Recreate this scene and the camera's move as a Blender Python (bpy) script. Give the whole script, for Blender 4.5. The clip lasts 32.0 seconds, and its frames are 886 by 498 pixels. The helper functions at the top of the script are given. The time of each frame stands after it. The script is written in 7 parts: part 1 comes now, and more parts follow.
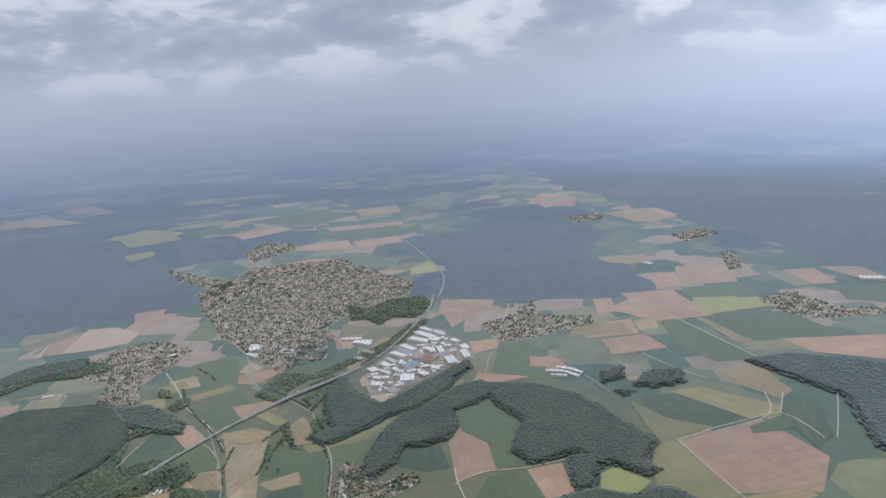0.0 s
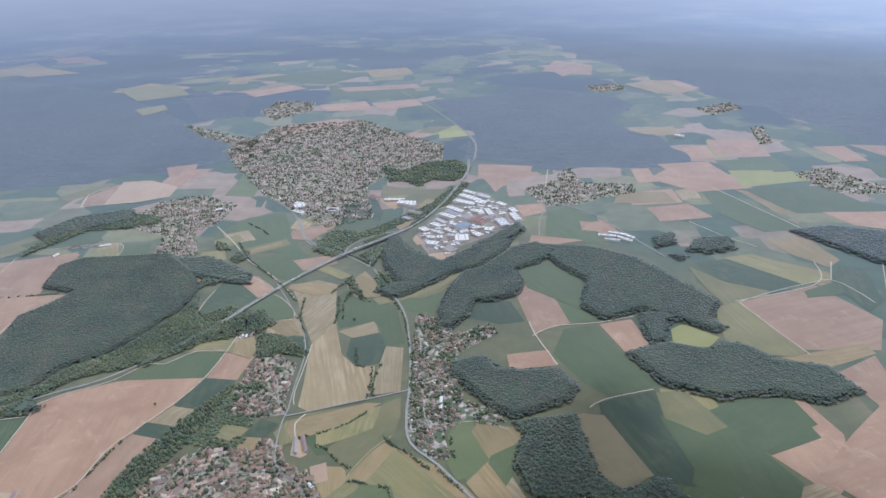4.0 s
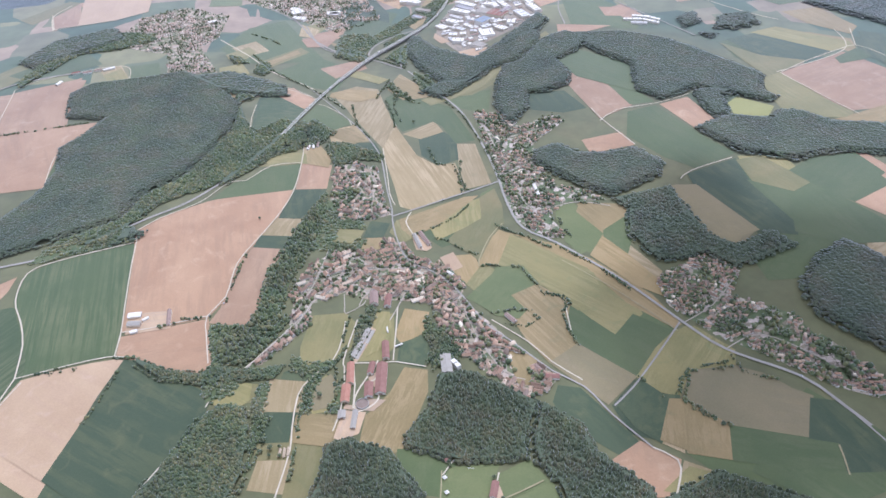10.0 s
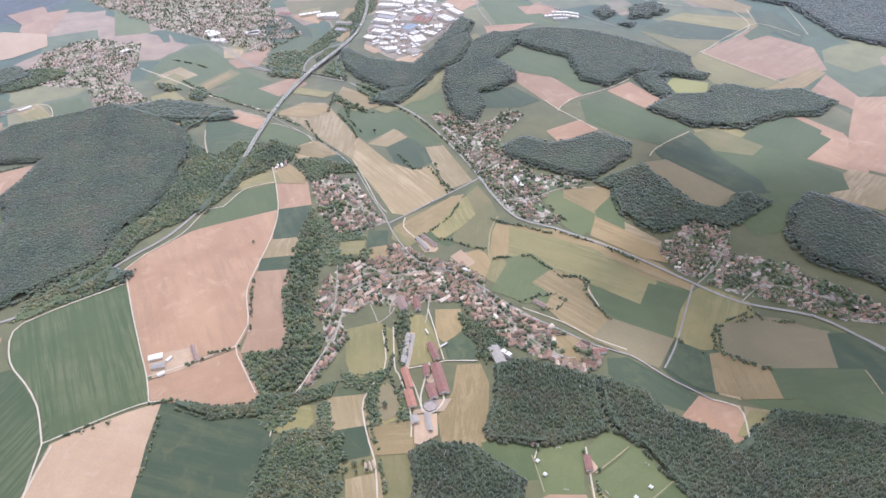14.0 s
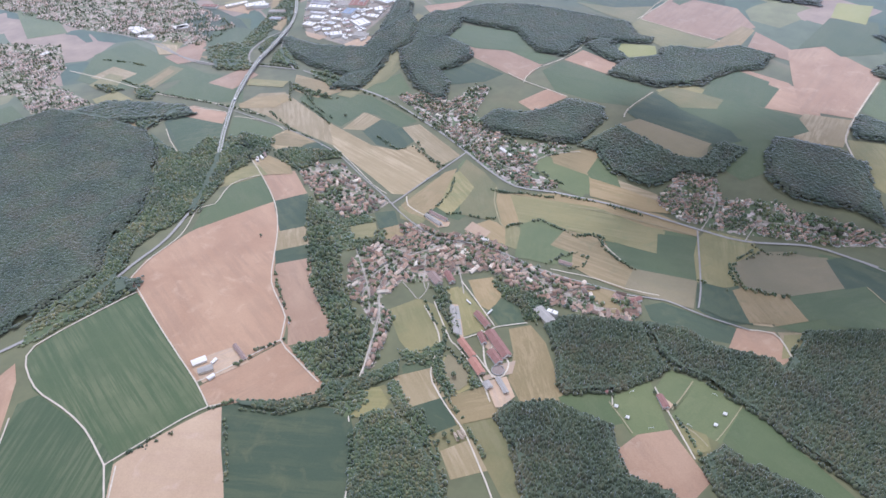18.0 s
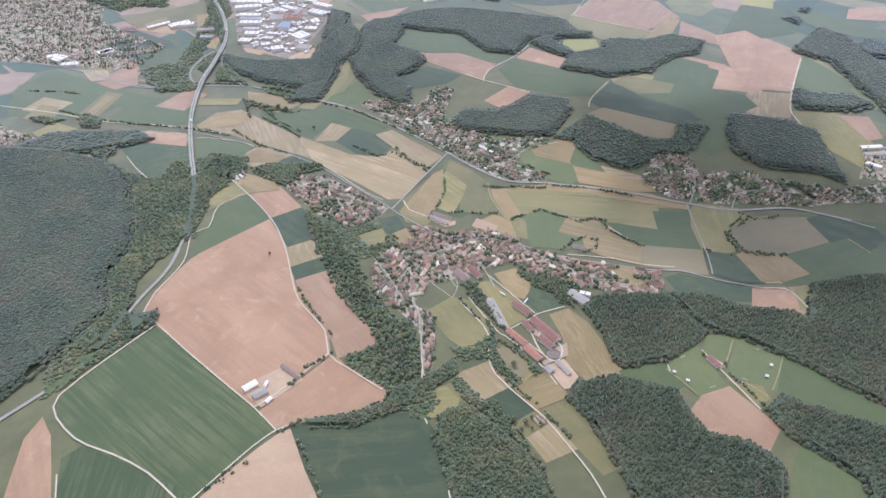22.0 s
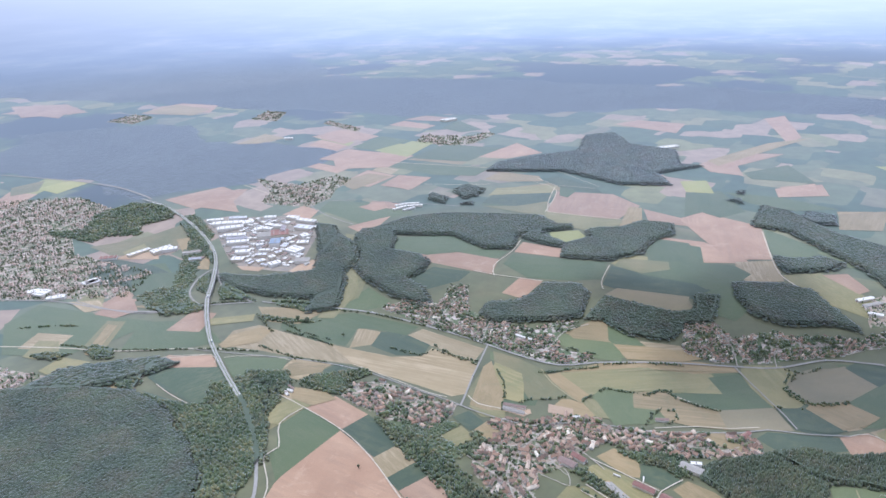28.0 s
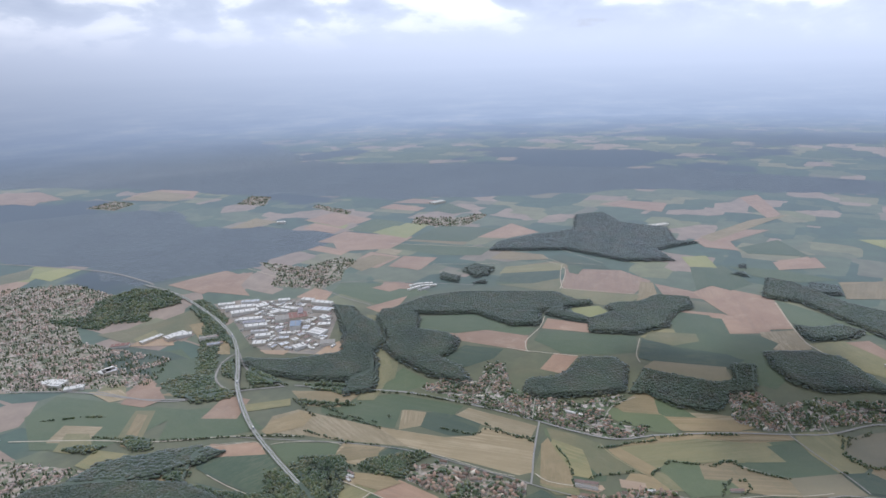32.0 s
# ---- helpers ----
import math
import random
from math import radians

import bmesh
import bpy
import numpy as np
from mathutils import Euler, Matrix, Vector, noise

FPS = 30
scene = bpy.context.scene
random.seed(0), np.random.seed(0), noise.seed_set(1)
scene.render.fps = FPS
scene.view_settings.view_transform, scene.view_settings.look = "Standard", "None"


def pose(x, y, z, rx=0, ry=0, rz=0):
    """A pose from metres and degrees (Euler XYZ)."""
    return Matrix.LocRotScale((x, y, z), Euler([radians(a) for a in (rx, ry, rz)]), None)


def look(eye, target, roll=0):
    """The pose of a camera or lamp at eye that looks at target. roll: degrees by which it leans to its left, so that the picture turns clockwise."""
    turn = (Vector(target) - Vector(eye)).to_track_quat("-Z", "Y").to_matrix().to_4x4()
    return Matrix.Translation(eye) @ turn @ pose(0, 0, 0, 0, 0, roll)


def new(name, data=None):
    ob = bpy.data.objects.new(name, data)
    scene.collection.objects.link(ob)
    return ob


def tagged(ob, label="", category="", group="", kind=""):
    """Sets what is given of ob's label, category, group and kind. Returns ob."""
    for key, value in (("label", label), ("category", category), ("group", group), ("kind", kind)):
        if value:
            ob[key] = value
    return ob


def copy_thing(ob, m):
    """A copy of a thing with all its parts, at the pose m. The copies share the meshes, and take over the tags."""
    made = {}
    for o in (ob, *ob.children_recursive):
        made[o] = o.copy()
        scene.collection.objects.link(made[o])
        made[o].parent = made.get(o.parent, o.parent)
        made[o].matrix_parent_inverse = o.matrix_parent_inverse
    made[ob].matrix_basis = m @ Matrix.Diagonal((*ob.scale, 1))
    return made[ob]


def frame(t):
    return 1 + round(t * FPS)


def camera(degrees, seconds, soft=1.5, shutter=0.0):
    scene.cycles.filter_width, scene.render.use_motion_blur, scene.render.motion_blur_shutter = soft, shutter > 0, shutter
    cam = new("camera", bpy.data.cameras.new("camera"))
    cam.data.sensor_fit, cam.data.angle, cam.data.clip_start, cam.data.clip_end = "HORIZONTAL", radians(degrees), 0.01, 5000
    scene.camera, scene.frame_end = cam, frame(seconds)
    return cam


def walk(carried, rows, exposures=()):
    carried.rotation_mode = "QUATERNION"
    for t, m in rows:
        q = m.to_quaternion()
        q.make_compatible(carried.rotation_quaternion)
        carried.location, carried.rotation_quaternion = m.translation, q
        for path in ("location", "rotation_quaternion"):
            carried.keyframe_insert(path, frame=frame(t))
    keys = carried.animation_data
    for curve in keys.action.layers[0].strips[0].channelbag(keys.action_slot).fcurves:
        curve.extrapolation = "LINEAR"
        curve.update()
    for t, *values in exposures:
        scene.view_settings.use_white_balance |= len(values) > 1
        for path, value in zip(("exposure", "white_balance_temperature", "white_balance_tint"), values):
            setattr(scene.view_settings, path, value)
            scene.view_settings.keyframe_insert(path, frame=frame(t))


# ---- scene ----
cam = camera(63.3, 32.0, soft=1.6)
METRES, EYE, TILT, LEAN, TURN = 1100.0, 470.8, 0.0, 0.0, 0.0
ROWS = [
    (0.0, 0.0, 0.0, 0.0, -0.94, -12.57, 4.23),
    (0.5, -0.016, -0.0028, 0.0001, -1.26, -12.83, 4.07),
    (1.0, -0.0322, -0.0047, -0.0008, -1.45, -13.54, 3.88),
    (1.5, -0.0483, -0.0048, -0.0001, -1.76, -14.62, 3.67),
    (2.0, -0.0648, -0.0062, -0.0002, -1.92, -15.71, 3.22),
    (2.5, -0.0796, -0.008, -0.0003, -2.04, -17.08, 2.74),
    (3.0, -0.0948, -0.0097, -0.0007, -2.19, -19.03, 2.26),
    (3.5, -0.1106, -0.0112, -0.0003, -2.22, -21.22, 1.76),
    (5.5, -0.1755, -0.016, -0.0014, -2.19, -26.67, 1.82),
    (6.0, -0.192, -0.0167, -0.0014, -2.5, -27.99, 1.64),
    (6.5, -0.2083, -0.0171, -0.0022, -2.99, -29.85, 1.31),
    (7.0, -0.2248, -0.0185, -0.0022, -3.7, -31.86, 1.07),
    (7.5, -0.2413, -0.0187, -0.0026, -4.64, -33.85, 1.19),
    (8.0, -0.2578, -0.018, -0.0027, -5.72, -35.82, 1.34),
    (8.5, -0.2741, -0.0174, -0.0033, -6.94, -37.21, 1.55),
    (9.0, -0.2907, -0.0169, -0.0039, -8.24, -37.99, 1.89),
    (9.5, -0.3068, -0.016, -0.004, -9.62, -38.22, 2.29),
    (10.0, -0.3232, -0.0145, -0.0046, -11.08, -38.06, 2.6),
    (10.5, -0.3392, -0.0121, -0.0042, -12.57, -37.86, 2.91),
    (11.0, -0.3554, -0.0097, -0.0052, -14.21, -37.67, 3.28),
    (11.5, -0.3711, -0.0068, -0.0049, -15.75, -37.63, 3.22),
    (12.0, -0.3876, -0.004, -0.0054, -17.34, -37.74, 3.03),
    (12.5, -0.4033, -0.001, -0.0058, -18.92, -37.48, 2.84),
    (13.0, -0.4191, 0.003, -0.0063, -20.43, -37.44, 2.53),
    (13.5, -0.4349, 0.0069, -0.0067, -21.97, -37.28, 2.5),
    (14.0, -0.4504, 0.0116, -0.0071, -23.48, -37.47, 2.4),
    (14.5, -0.4658, 0.0163, -0.0075, -24.9, -37.92, 2.27),
    (15.0, -0.4808, 0.0216, -0.0081, -26.26, -38.26, 2.1),
    (15.5, -0.4959, 0.0271, -0.0087, -27.54, -38.54, 1.99),
    (17.5, -0.5533, 0.0529, -0.0122, -32.9, -38.34, 1.52),
    (18.0, -0.5672, 0.0603, -0.0129, -34.4, -38.56, 1.62),
    (18.5, -0.5809, 0.0679, -0.0137, -35.89, -38.87, 1.64),
    (19.0, -0.5944, 0.0758, -0.0146, -37.36, -39.2, 1.74),
    (19.5, -0.6072, 0.0841, -0.0155, -38.74, -39.46, 1.8),
    (20.0, -0.6202, 0.0927, -0.0165, -40.03, -39.43, 1.77),
    (20.5, -0.6327, 0.1019, -0.0174, -41.31, -39.33, 1.61),
    (21.0, -0.6453, 0.1112, -0.0176, -42.65, -39.09, 1.23),
    (21.5, -0.6572, 0.1213, -0.0184, -44.06, -38.56, 0.99),
    (22.0, -0.6683, 0.1311, -0.019, -45.48, -37.77, 0.89),
    (22.5, -0.68, 0.1412, -0.0201, -46.97, -36.54, 0.88),
    (23.0, -0.6906, 0.1518, -0.0206, -48.43, -34.96, 1.03),
    (23.5, -0.7016, 0.1625, -0.0215, -49.84, -33.15, 1.23),
    (24.0, -0.7117, 0.1734, -0.0229, -51.21, -30.91, 1.45),
    (24.5, -0.722, 0.1846, -0.0228, -52.41, -28.85, 1.56),
    (25.0, -0.7315, 0.1961, -0.0236, -53.45, -26.96, 1.69),
    (25.5, -0.7417, 0.2071, -0.0242, -54.27, -25.46, 1.8),
    (26.0, -0.7511, 0.2184, -0.0255, -54.79, -24.49, 1.85),
    (26.5, -0.7599, 0.2299, -0.0259, -55.17, -23.71, 1.85),
    (28.5, -0.7946, 0.2771, -0.0272, -56.7, -20.98, 1.64),
    (29.0, -0.8027, 0.289, -0.0277, -57.25, -20.26, 1.64),
    (29.5, -0.8113, 0.3006, -0.0284, -57.87, -19.46, 1.63),
    (30.0, -0.819, 0.3128, -0.0291, -58.51, -18.57, 1.58),
    (30.5, -0.8268, 0.3247, -0.0296, -59.11, -17.59, 1.57),
    (31.0, -0.8347, 0.337, -0.0301, -59.7, -16.6, 1.53),
    (31.5, -0.8424, 0.3491, -0.0308, -60.18, -15.7, 1.51),
    (32.0, -0.8509, 0.3607, -0.0311, -60.53, -15.07, 1.54),
]
EXPOSURES = [
    (0.0, -0.71, 5450, 12), (3.0, -0.59, 5250, 14), (6.0, -0.20, 5200, 15), (9.0, -0.03, 5100, 17), (11.0, 0.07, 5520, 21), (13.0, 0.08, 5530, 22), (15.5, 0.08, 5530, 21),
    (18.0, -0.08, 5230, 21), (20.0, -0.04, 5560, 22), (22.0, -0.10, 5430, 20), (23.0, -0.08, 5330, 19), (24.0, -0.04, 5080, 16), (26.0, 0.09, 5250, 18), (28.5, -0.15, 5180, 16), (32.0, -0.71, 5450, 13),
]
walk(cam, [(t, pose(0, 0, EYE, TILT, LEAN, TURN) @ pose(METRES * x, METRES * y, METRES * z, 90 + pitch, roll, yaw)) for t, x, y, z, yaw, pitch, roll in ROWS], EXPOSURES)


# ---- sky and sun ----
SUN_UP, SUN_ROUND = 60.0, 22.0          # degrees above the horizon; degrees from north towards east


def link(tree, a, b):
    tree.links.new(a, b)


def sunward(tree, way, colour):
    """The sky and the distance are painted brighter round to the east."""
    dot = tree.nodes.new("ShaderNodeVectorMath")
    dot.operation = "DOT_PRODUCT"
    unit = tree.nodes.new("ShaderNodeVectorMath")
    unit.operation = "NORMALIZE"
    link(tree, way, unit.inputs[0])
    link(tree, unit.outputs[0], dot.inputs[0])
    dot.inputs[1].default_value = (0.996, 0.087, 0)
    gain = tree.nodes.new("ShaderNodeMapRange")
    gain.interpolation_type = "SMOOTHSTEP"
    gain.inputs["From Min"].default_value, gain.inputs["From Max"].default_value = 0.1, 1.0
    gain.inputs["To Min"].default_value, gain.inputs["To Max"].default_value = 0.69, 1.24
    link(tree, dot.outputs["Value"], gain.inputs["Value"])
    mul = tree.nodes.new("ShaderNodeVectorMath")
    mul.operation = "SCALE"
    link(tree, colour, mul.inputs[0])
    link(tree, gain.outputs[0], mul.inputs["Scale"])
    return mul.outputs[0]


def build_sky():
    world = bpy.data.worlds.new("sky")
    scene.world = world
    world.use_nodes = True
    tree = world.node_tree
    tree.nodes.clear()
    N = tree.nodes.new
    out, back = N("ShaderNodeOutputWorld"), N("ShaderNodeBackground")
    sky = N("ShaderNodeTexSky")
    sky.sky_type, sky.sun_disc = "NISHITA", False
    sky.sun_elevation, sky.sun_rotation = radians(SUN_UP), radians(SUN_ROUND)
    sky.air_density, sky.dust_density, sky.ozone_density = 1.2, 3.0, 1.5
    dim = N("ShaderNodeMix")
    dim.data_type, dim.blend_type = "RGBA", "MULTIPLY"
    dim.inputs[0].default_value = 1.0
    dim.inputs[7].default_value = (0.1, 0.1, 0.1, 1)
    link(tree, sky.outputs[0], dim.inputs[6])
    # broken cumulus
    co = N("ShaderNodeTexCoord")
    sep = N("ShaderNodeSeparateXYZ")
    link(tree, co.outputs["Generated"], sep.inputs[0])
    flat = N("ShaderNodeMapping")
    flat.inputs["Scale"].default_value = (1.0, 1.0, 2.4)
    flat.inputs["Location"].default_value = (3.1, 0.4, 0.0)
    link(tree, co.outputs["Generated"], flat.inputs["Vector"])
    cloud = N("ShaderNodeTexNoise")
    cloud.inputs["Scale"].default_value, cloud.inputs["Detail"].default_value = 9.0, 9
    cloud.inputs["Roughness"].default_value, cloud.inputs["Distortion"].default_value = 0.5, 0.15
    link(tree, flat.outputs[0], cloud.inputs["Vector"])
    cover = N("ShaderNodeValToRGB")
    cover.color_ramp.elements[0].position, cover.color_ramp.elements[1].position = 0.18, 0.30
    link(tree, cloud.outputs[0], cover.inputs[0])
    shade = N("ShaderNodeValToRGB")
    e = shade.color_ramp.elements
    e[0].position, e[0].color = 0.36, (0.54, 0.56, 0.61, 1)
    e[1].position, e[1].color = 0.63, (1.06, 1.0, 0.94, 1)
    for p, c in ((0.46, (0.62, 0.635, 0.67, 1)), (0.505, (0.7, 0.705, 0.72, 1)), (0.545, (0.9, 0.87, 0.84, 1))):
        m = e.new(p)
        m.color = c
    link(tree, cloud.outputs[0], shade.inputs[0])
    mix = N("ShaderNodeMix")
    mix.data_type = "RGBA"
    link(tree, cover.outputs[0], mix.inputs[0])
    link(tree, dim.outputs[2], mix.inputs[6])
    link(tree, shade.outputs[0], mix.inputs[7])
    # pale band low over the land
    band = N("ShaderNodeMapRange")
    band.inputs["From Min"].default_value, band.inputs["From Max"].default_value = -0.01, 0.09
    band.inputs["To Min"].default_value, band.inputs["To Max"].default_value = 1.0, 0.0
    band.interpolation_type = "SMOOTHSTEP"
    link(tree, sep.outputs[2], band.inputs["Value"])
    low = N("ShaderNodeMix")
    low.data_type = "RGBA"
    low.inputs[7].default_value = (0.735, 0.735, 0.77, 1)
    link(tree, band.outputs[0], low.inputs[0])
    link(tree, mix.outputs[2], low.inputs[6])
    link(tree, sunward(tree, co.outputs["Generated"], low.outputs[2]), back.inputs[0])
    back.inputs[1].default_value = 1.6
    link(tree, back.outputs[0], out.inputs[0])


build_sky()
sun = new("sun", bpy.data.lights.new("sun", "SUN"))
sun.data.energy, sun.data.angle, sun.data.color = 2.3, radians(1.0), (1.0, 0.965, 0.92)
up, rnd = radians(SUN_UP), radians(SUN_ROUND)
SUN_WAY = Vector((math.cos(up) * math.sin(rnd), math.cos(up) * math.cos(rnd), math.sin(up)))
sun.matrix_world = look(SUN_WAY * 3000, (0, 0, 0))


# ---- the lie of the land ----
CELL = 20.0
NODES = {}


def lie(x, y):
    """The smooth lie of the land: a shallow valley between low hills, level far away."""
    axis = -230 + 160 * ((min(max(y, 100), 1050) - 1050) / 650) ** 2
    d = x - axis
    w, rise = (170, 24) if d > 0 else (250, 20)
    bank = rise * (1 - math.exp(-(d / w) ** 2)) - 15
    far = max(abs(x + 150) / 900, abs(y - 650) / 900)
    return bank * max(0.0, min(1.0, 1.8 - far))


def node(i, j):
    if (i, j) not in NODES:
        NODES[i, j] = lie(i * CELL, j * CELL)
    return NODES[i, j]


def height(x, y):
    """Height of the ground, faceted in triangles of one grid, so that all that lies on it follows the same facets."""
    i, j = math.floor(x / CELL), math.floor(y / CELL)
    u, v = x / CELL - i, y / CELL - j
    if u + v <= 1:
        a = node(i, j)
        return a + (node(i + 1, j) - a) * u + (node(i, j + 1) - a) * v
    a = node(i + 1, j + 1)
    return a + (node(i, j + 1) - a) * (1 - u) + (node(i + 1, j) - a) * (1 - v)


# ---- materials ----
def principled(name, rough=0.8, spec=0.5, sheen=0.0, haze_sheen=(0.8, 0.88, 1.0, 1)):
    m = bpy.data.materials.new(name)
    m.use_nodes = True
    tree = m.node_tree
    b = tree.nodes["Principled BSDF"]
    b.inputs["Roughness"].default_value = rough
    b.inputs["Specular IOR Level"].default_value = spec
    # bluish sheen added to stand in for distance haze at grazing views
    b.inputs["Sheen Weight"].default_value = sheen
    b.inputs["Sheen Tint"].default_value = haze_sheen
    b.inputs["Sheen Roughness"].default_value = 0.4
    return m, tree, b


def ramp(tree, source, stops):
    r = tree.nodes.new("ShaderNodeValToRGB")
    e = r.color_ramp.elements
    e[0].position, e[0].color = stops[0][0], (*stops[0][1], 1)
    e[1].position, e[1].color = stops[-1][0], (*stops[-1][1], 1)
    for p, c in stops[1:-1]:
        n = e.new(p)
        n.color = (*c, 1)
    link(tree, source, r.inputs[0])
    return r.outputs[0]


def noise_of(tree, vec, scale, detail=4, rough=0.55, distort=0.0):
    n = tree.nodes.new("ShaderNodeTexNoise")
    n.inputs["Scale"].default_value, n.inputs["Detail"].default_value = scale, detail
    n.inputs["Roughness"].default_value, n.inputs["Distortion"].default_value = rough, distort
    link(tree, vec, n.inputs["Vector"])
    return n.outputs[0]


def blend(tree, fac, a, b, how="MIX"):
    m = tree.nodes.new("ShaderNodeMix")
    m.data_type, m.blend_type = "RGBA", how
    for sock, v in ((m.inputs[0], fac), (m.inputs[6], a), (m.inputs[7], b)):
        if isinstance(v, (int, float)):
            sock.default_value = v
        elif isinstance(v, tuple):
            sock.default_value = (*v, 1)
        else:
            link(tree, v, sock)
    return m.outputs[2]


def relief(tree, b, height_socket, strength, distance):
    n = tree.nodes.new("ShaderNodeBump")
    n.inputs["Strength"].default_value, n.inputs["Distance"].default_value = strength, distance
    link(tree, height_socket, n.inputs["Height"])
    link(tree, n.outputs[0], b.inputs["Normal"])


def mapped(tree, scale=(1, 1, 1), kind="Object", shift=True):
    """Object space in metres, stretched, and shifted by a random amount for each object."""
    co, mp = tree.nodes.new("ShaderNodeTexCoord"), tree.nodes.new("ShaderNodeMapping")
    mp.inputs["Scale"].default_value = scale
    link(tree, co.outputs[kind], mp.inputs["Vector"])
    if shift:
        info, mul = tree.nodes.new("ShaderNodeObjectInfo"), tree.nodes.new("ShaderNodeMath")
        mul.operation = "MULTIPLY"
        mul.inputs[1].default_value = 311.0
        link(tree, info.outputs["Random"], mul.inputs[0])
        link(tree, mul.outputs[0], mp.inputs["Location"])
    return mp.outputs[0]


def field_material(name, low, high, line, line_size, line_share, blot, blot_share, haze_sheen=0.64):
    """A crop or soil: two tones in broad patches, working lines along the field, blots and fine grain."""
    m, tree, b = principled(name, 0.75, 0.35, haze_sheen)
    v = mapped(tree)
    broad = noise_of(tree, v, 0.016, 5, 0.6, 0.4)
    base = ramp(tree, broad, ((0.32, low), (0.68, high)))
    streak = noise_of(tree, mapped(tree, (0.012, 1 / line_size, 1)), 1.0, 3, 0.7)
    lines = ramp(tree, streak, ((0.45, (0, 0, 0)), (0.57, (1, 1, 1))))
    share = blend(tree, 1.0, lines, (line_share, line_share, line_share), "MULTIPLY")
    share = blend(tree, 1.0, share, ramp(tree, noise_of(tree, v, 0.022, 3), ((0.36, (0.15,) * 3), (0.6, (1.0,) * 3))), "MULTIPLY")
    base = blend(tree, share, base, line)
    spots = ramp(tree, noise_of(tree, v, 0.05, 6, 0.65, 0.8), ((0.56, (0, 0, 0)), (0.72, (1, 1, 1))))
    base = blend(tree, blend(tree, 1.0, spots, (blot_share,) * 3, "MULTIPLY"), base, blot)
    info = tree.nodes.new("ShaderNodeObjectInfo")
    tone = ramp(tree, info.outputs["Random"], ((0.0, (0.86, 0.88, 0.9)), (1.0, (1.1, 1.08, 1.04))))
    base = blend(tree, 1.0, base, tone, "MULTIPLY")
    grain = noise_of(tree, v, 0.7, 3, 0.7)
    base = blend(tree, 1.0, base, ramp(tree, grain, ((0.3, (0.92,) * 3), (0.7, (1.07,) * 3))), "MULTIPLY")
    link(tree, base, b.inputs["Base Color"])
    relief(tree, b, grain, 0.25, 0.4)
    return m


MAT = {
    "plough": field_material("ploughed_soil", (0.345, 0.207, 0.12), (0.435, 0.282, 0.17), (0.29, 0.185, 0.115), 7, 0.45, (0.52, 0.378, 0.255), 0.55),
    "pale": field_material("dry_pale_soil", (0.419, 0.290, 0.177), (0.493, 0.355, 0.226), (0.391, 0.260, 0.186), 8, 0.25, (0.558, 0.419, 0.335), 0.3),
    "brown": field_material("brown_stubble", (0.205, 0.175, 0.09), (0.26, 0.21, 0.11), (0.2, 0.17, 0.1), 6, 0.3, (0.3, 0.24, 0.16), 0.3),
    "wheat": field_material("ripe_straw", (0.288, 0.216, 0.099), (0.355, 0.271, 0.138), (0.432, 0.331, 0.189), 3.6, 1.0, (0.250, 0.221, 0.101), 0.4),
    "straw": field_material("mown_meadow", (0.242, 0.183, 0.077), (0.318, 0.232, 0.104), (0.380, 0.279, 0.144), 3.6, 0.65, (0.190, 0.180, 0.081), 0.45),
    "olive": field_material("olive_meadow", (0.195, 0.18, 0.066), (0.275, 0.232, 0.09), (0.32, 0.27, 0.125), 4, 0.55, (0.15, 0.18, 0.07), 0.5),
    "meadow": field_material("grass_meadow", (0.150, 0.149, 0.057), (0.224, 0.185, 0.077), (0.262, 0.225, 0.119), 6, 0.3, (0.131, 0.144, 0.059), 0.5),
    "green": field_material("green_crop", (0.082, 0.113, 0.041), (0.107, 0.133, 0.049), (0.134, 0.145, 0.067), 8, 0.35, (0.143, 0.157, 0.071), 0.3),
    "streaked": field_material("streaky_green_crop", (0.059, 0.092, 0.034), (0.076, 0.106, 0.040), (0.233, 0.222, 0.113), 3.2, 0.32, (0.093, 0.111, 0.048), 0.4),
    "farmyard": field_material("farm_yard", (0.43, 0.30, 0.19), (0.52, 0.385, 0.26), (0.36, 0.3, 0.25), 5, 0.4, (0.25, 0.22, 0.15), 0.4, 0.1),
    "yard": field_material("paved_yards", (0.28, 0.24, 0.195), (0.38, 0.33, 0.27), (0.17, 0.165, 0.16), 9, 0.5, (0.12, 0.14, 0.075), 0.6, 0.1),
    "dark": field_material("dark_green_crop", (0.050, 0.077, 0.037), (0.066, 0.090, 0.043), (0.113, 0.125, 0.053), 9, 0.5, (0.137, 0.138, 0.060), 0.55),
    "light": field_material("short_lawn", (0.116, 0.143, 0.053), (0.151, 0.171, 0.066), (0.172, 0.184, 0.078), 6, 0.3, (0.201, 0.203, 0.087), 0.3),
    "yellow": field_material("yellowing_rape", (0.30, 0.29, 0.08), (0.36, 0.33, 0.11), (0.32, 0.32, 0.12), 6, 0.3, (0.25, 0.26, 0.08), 0.3),
}
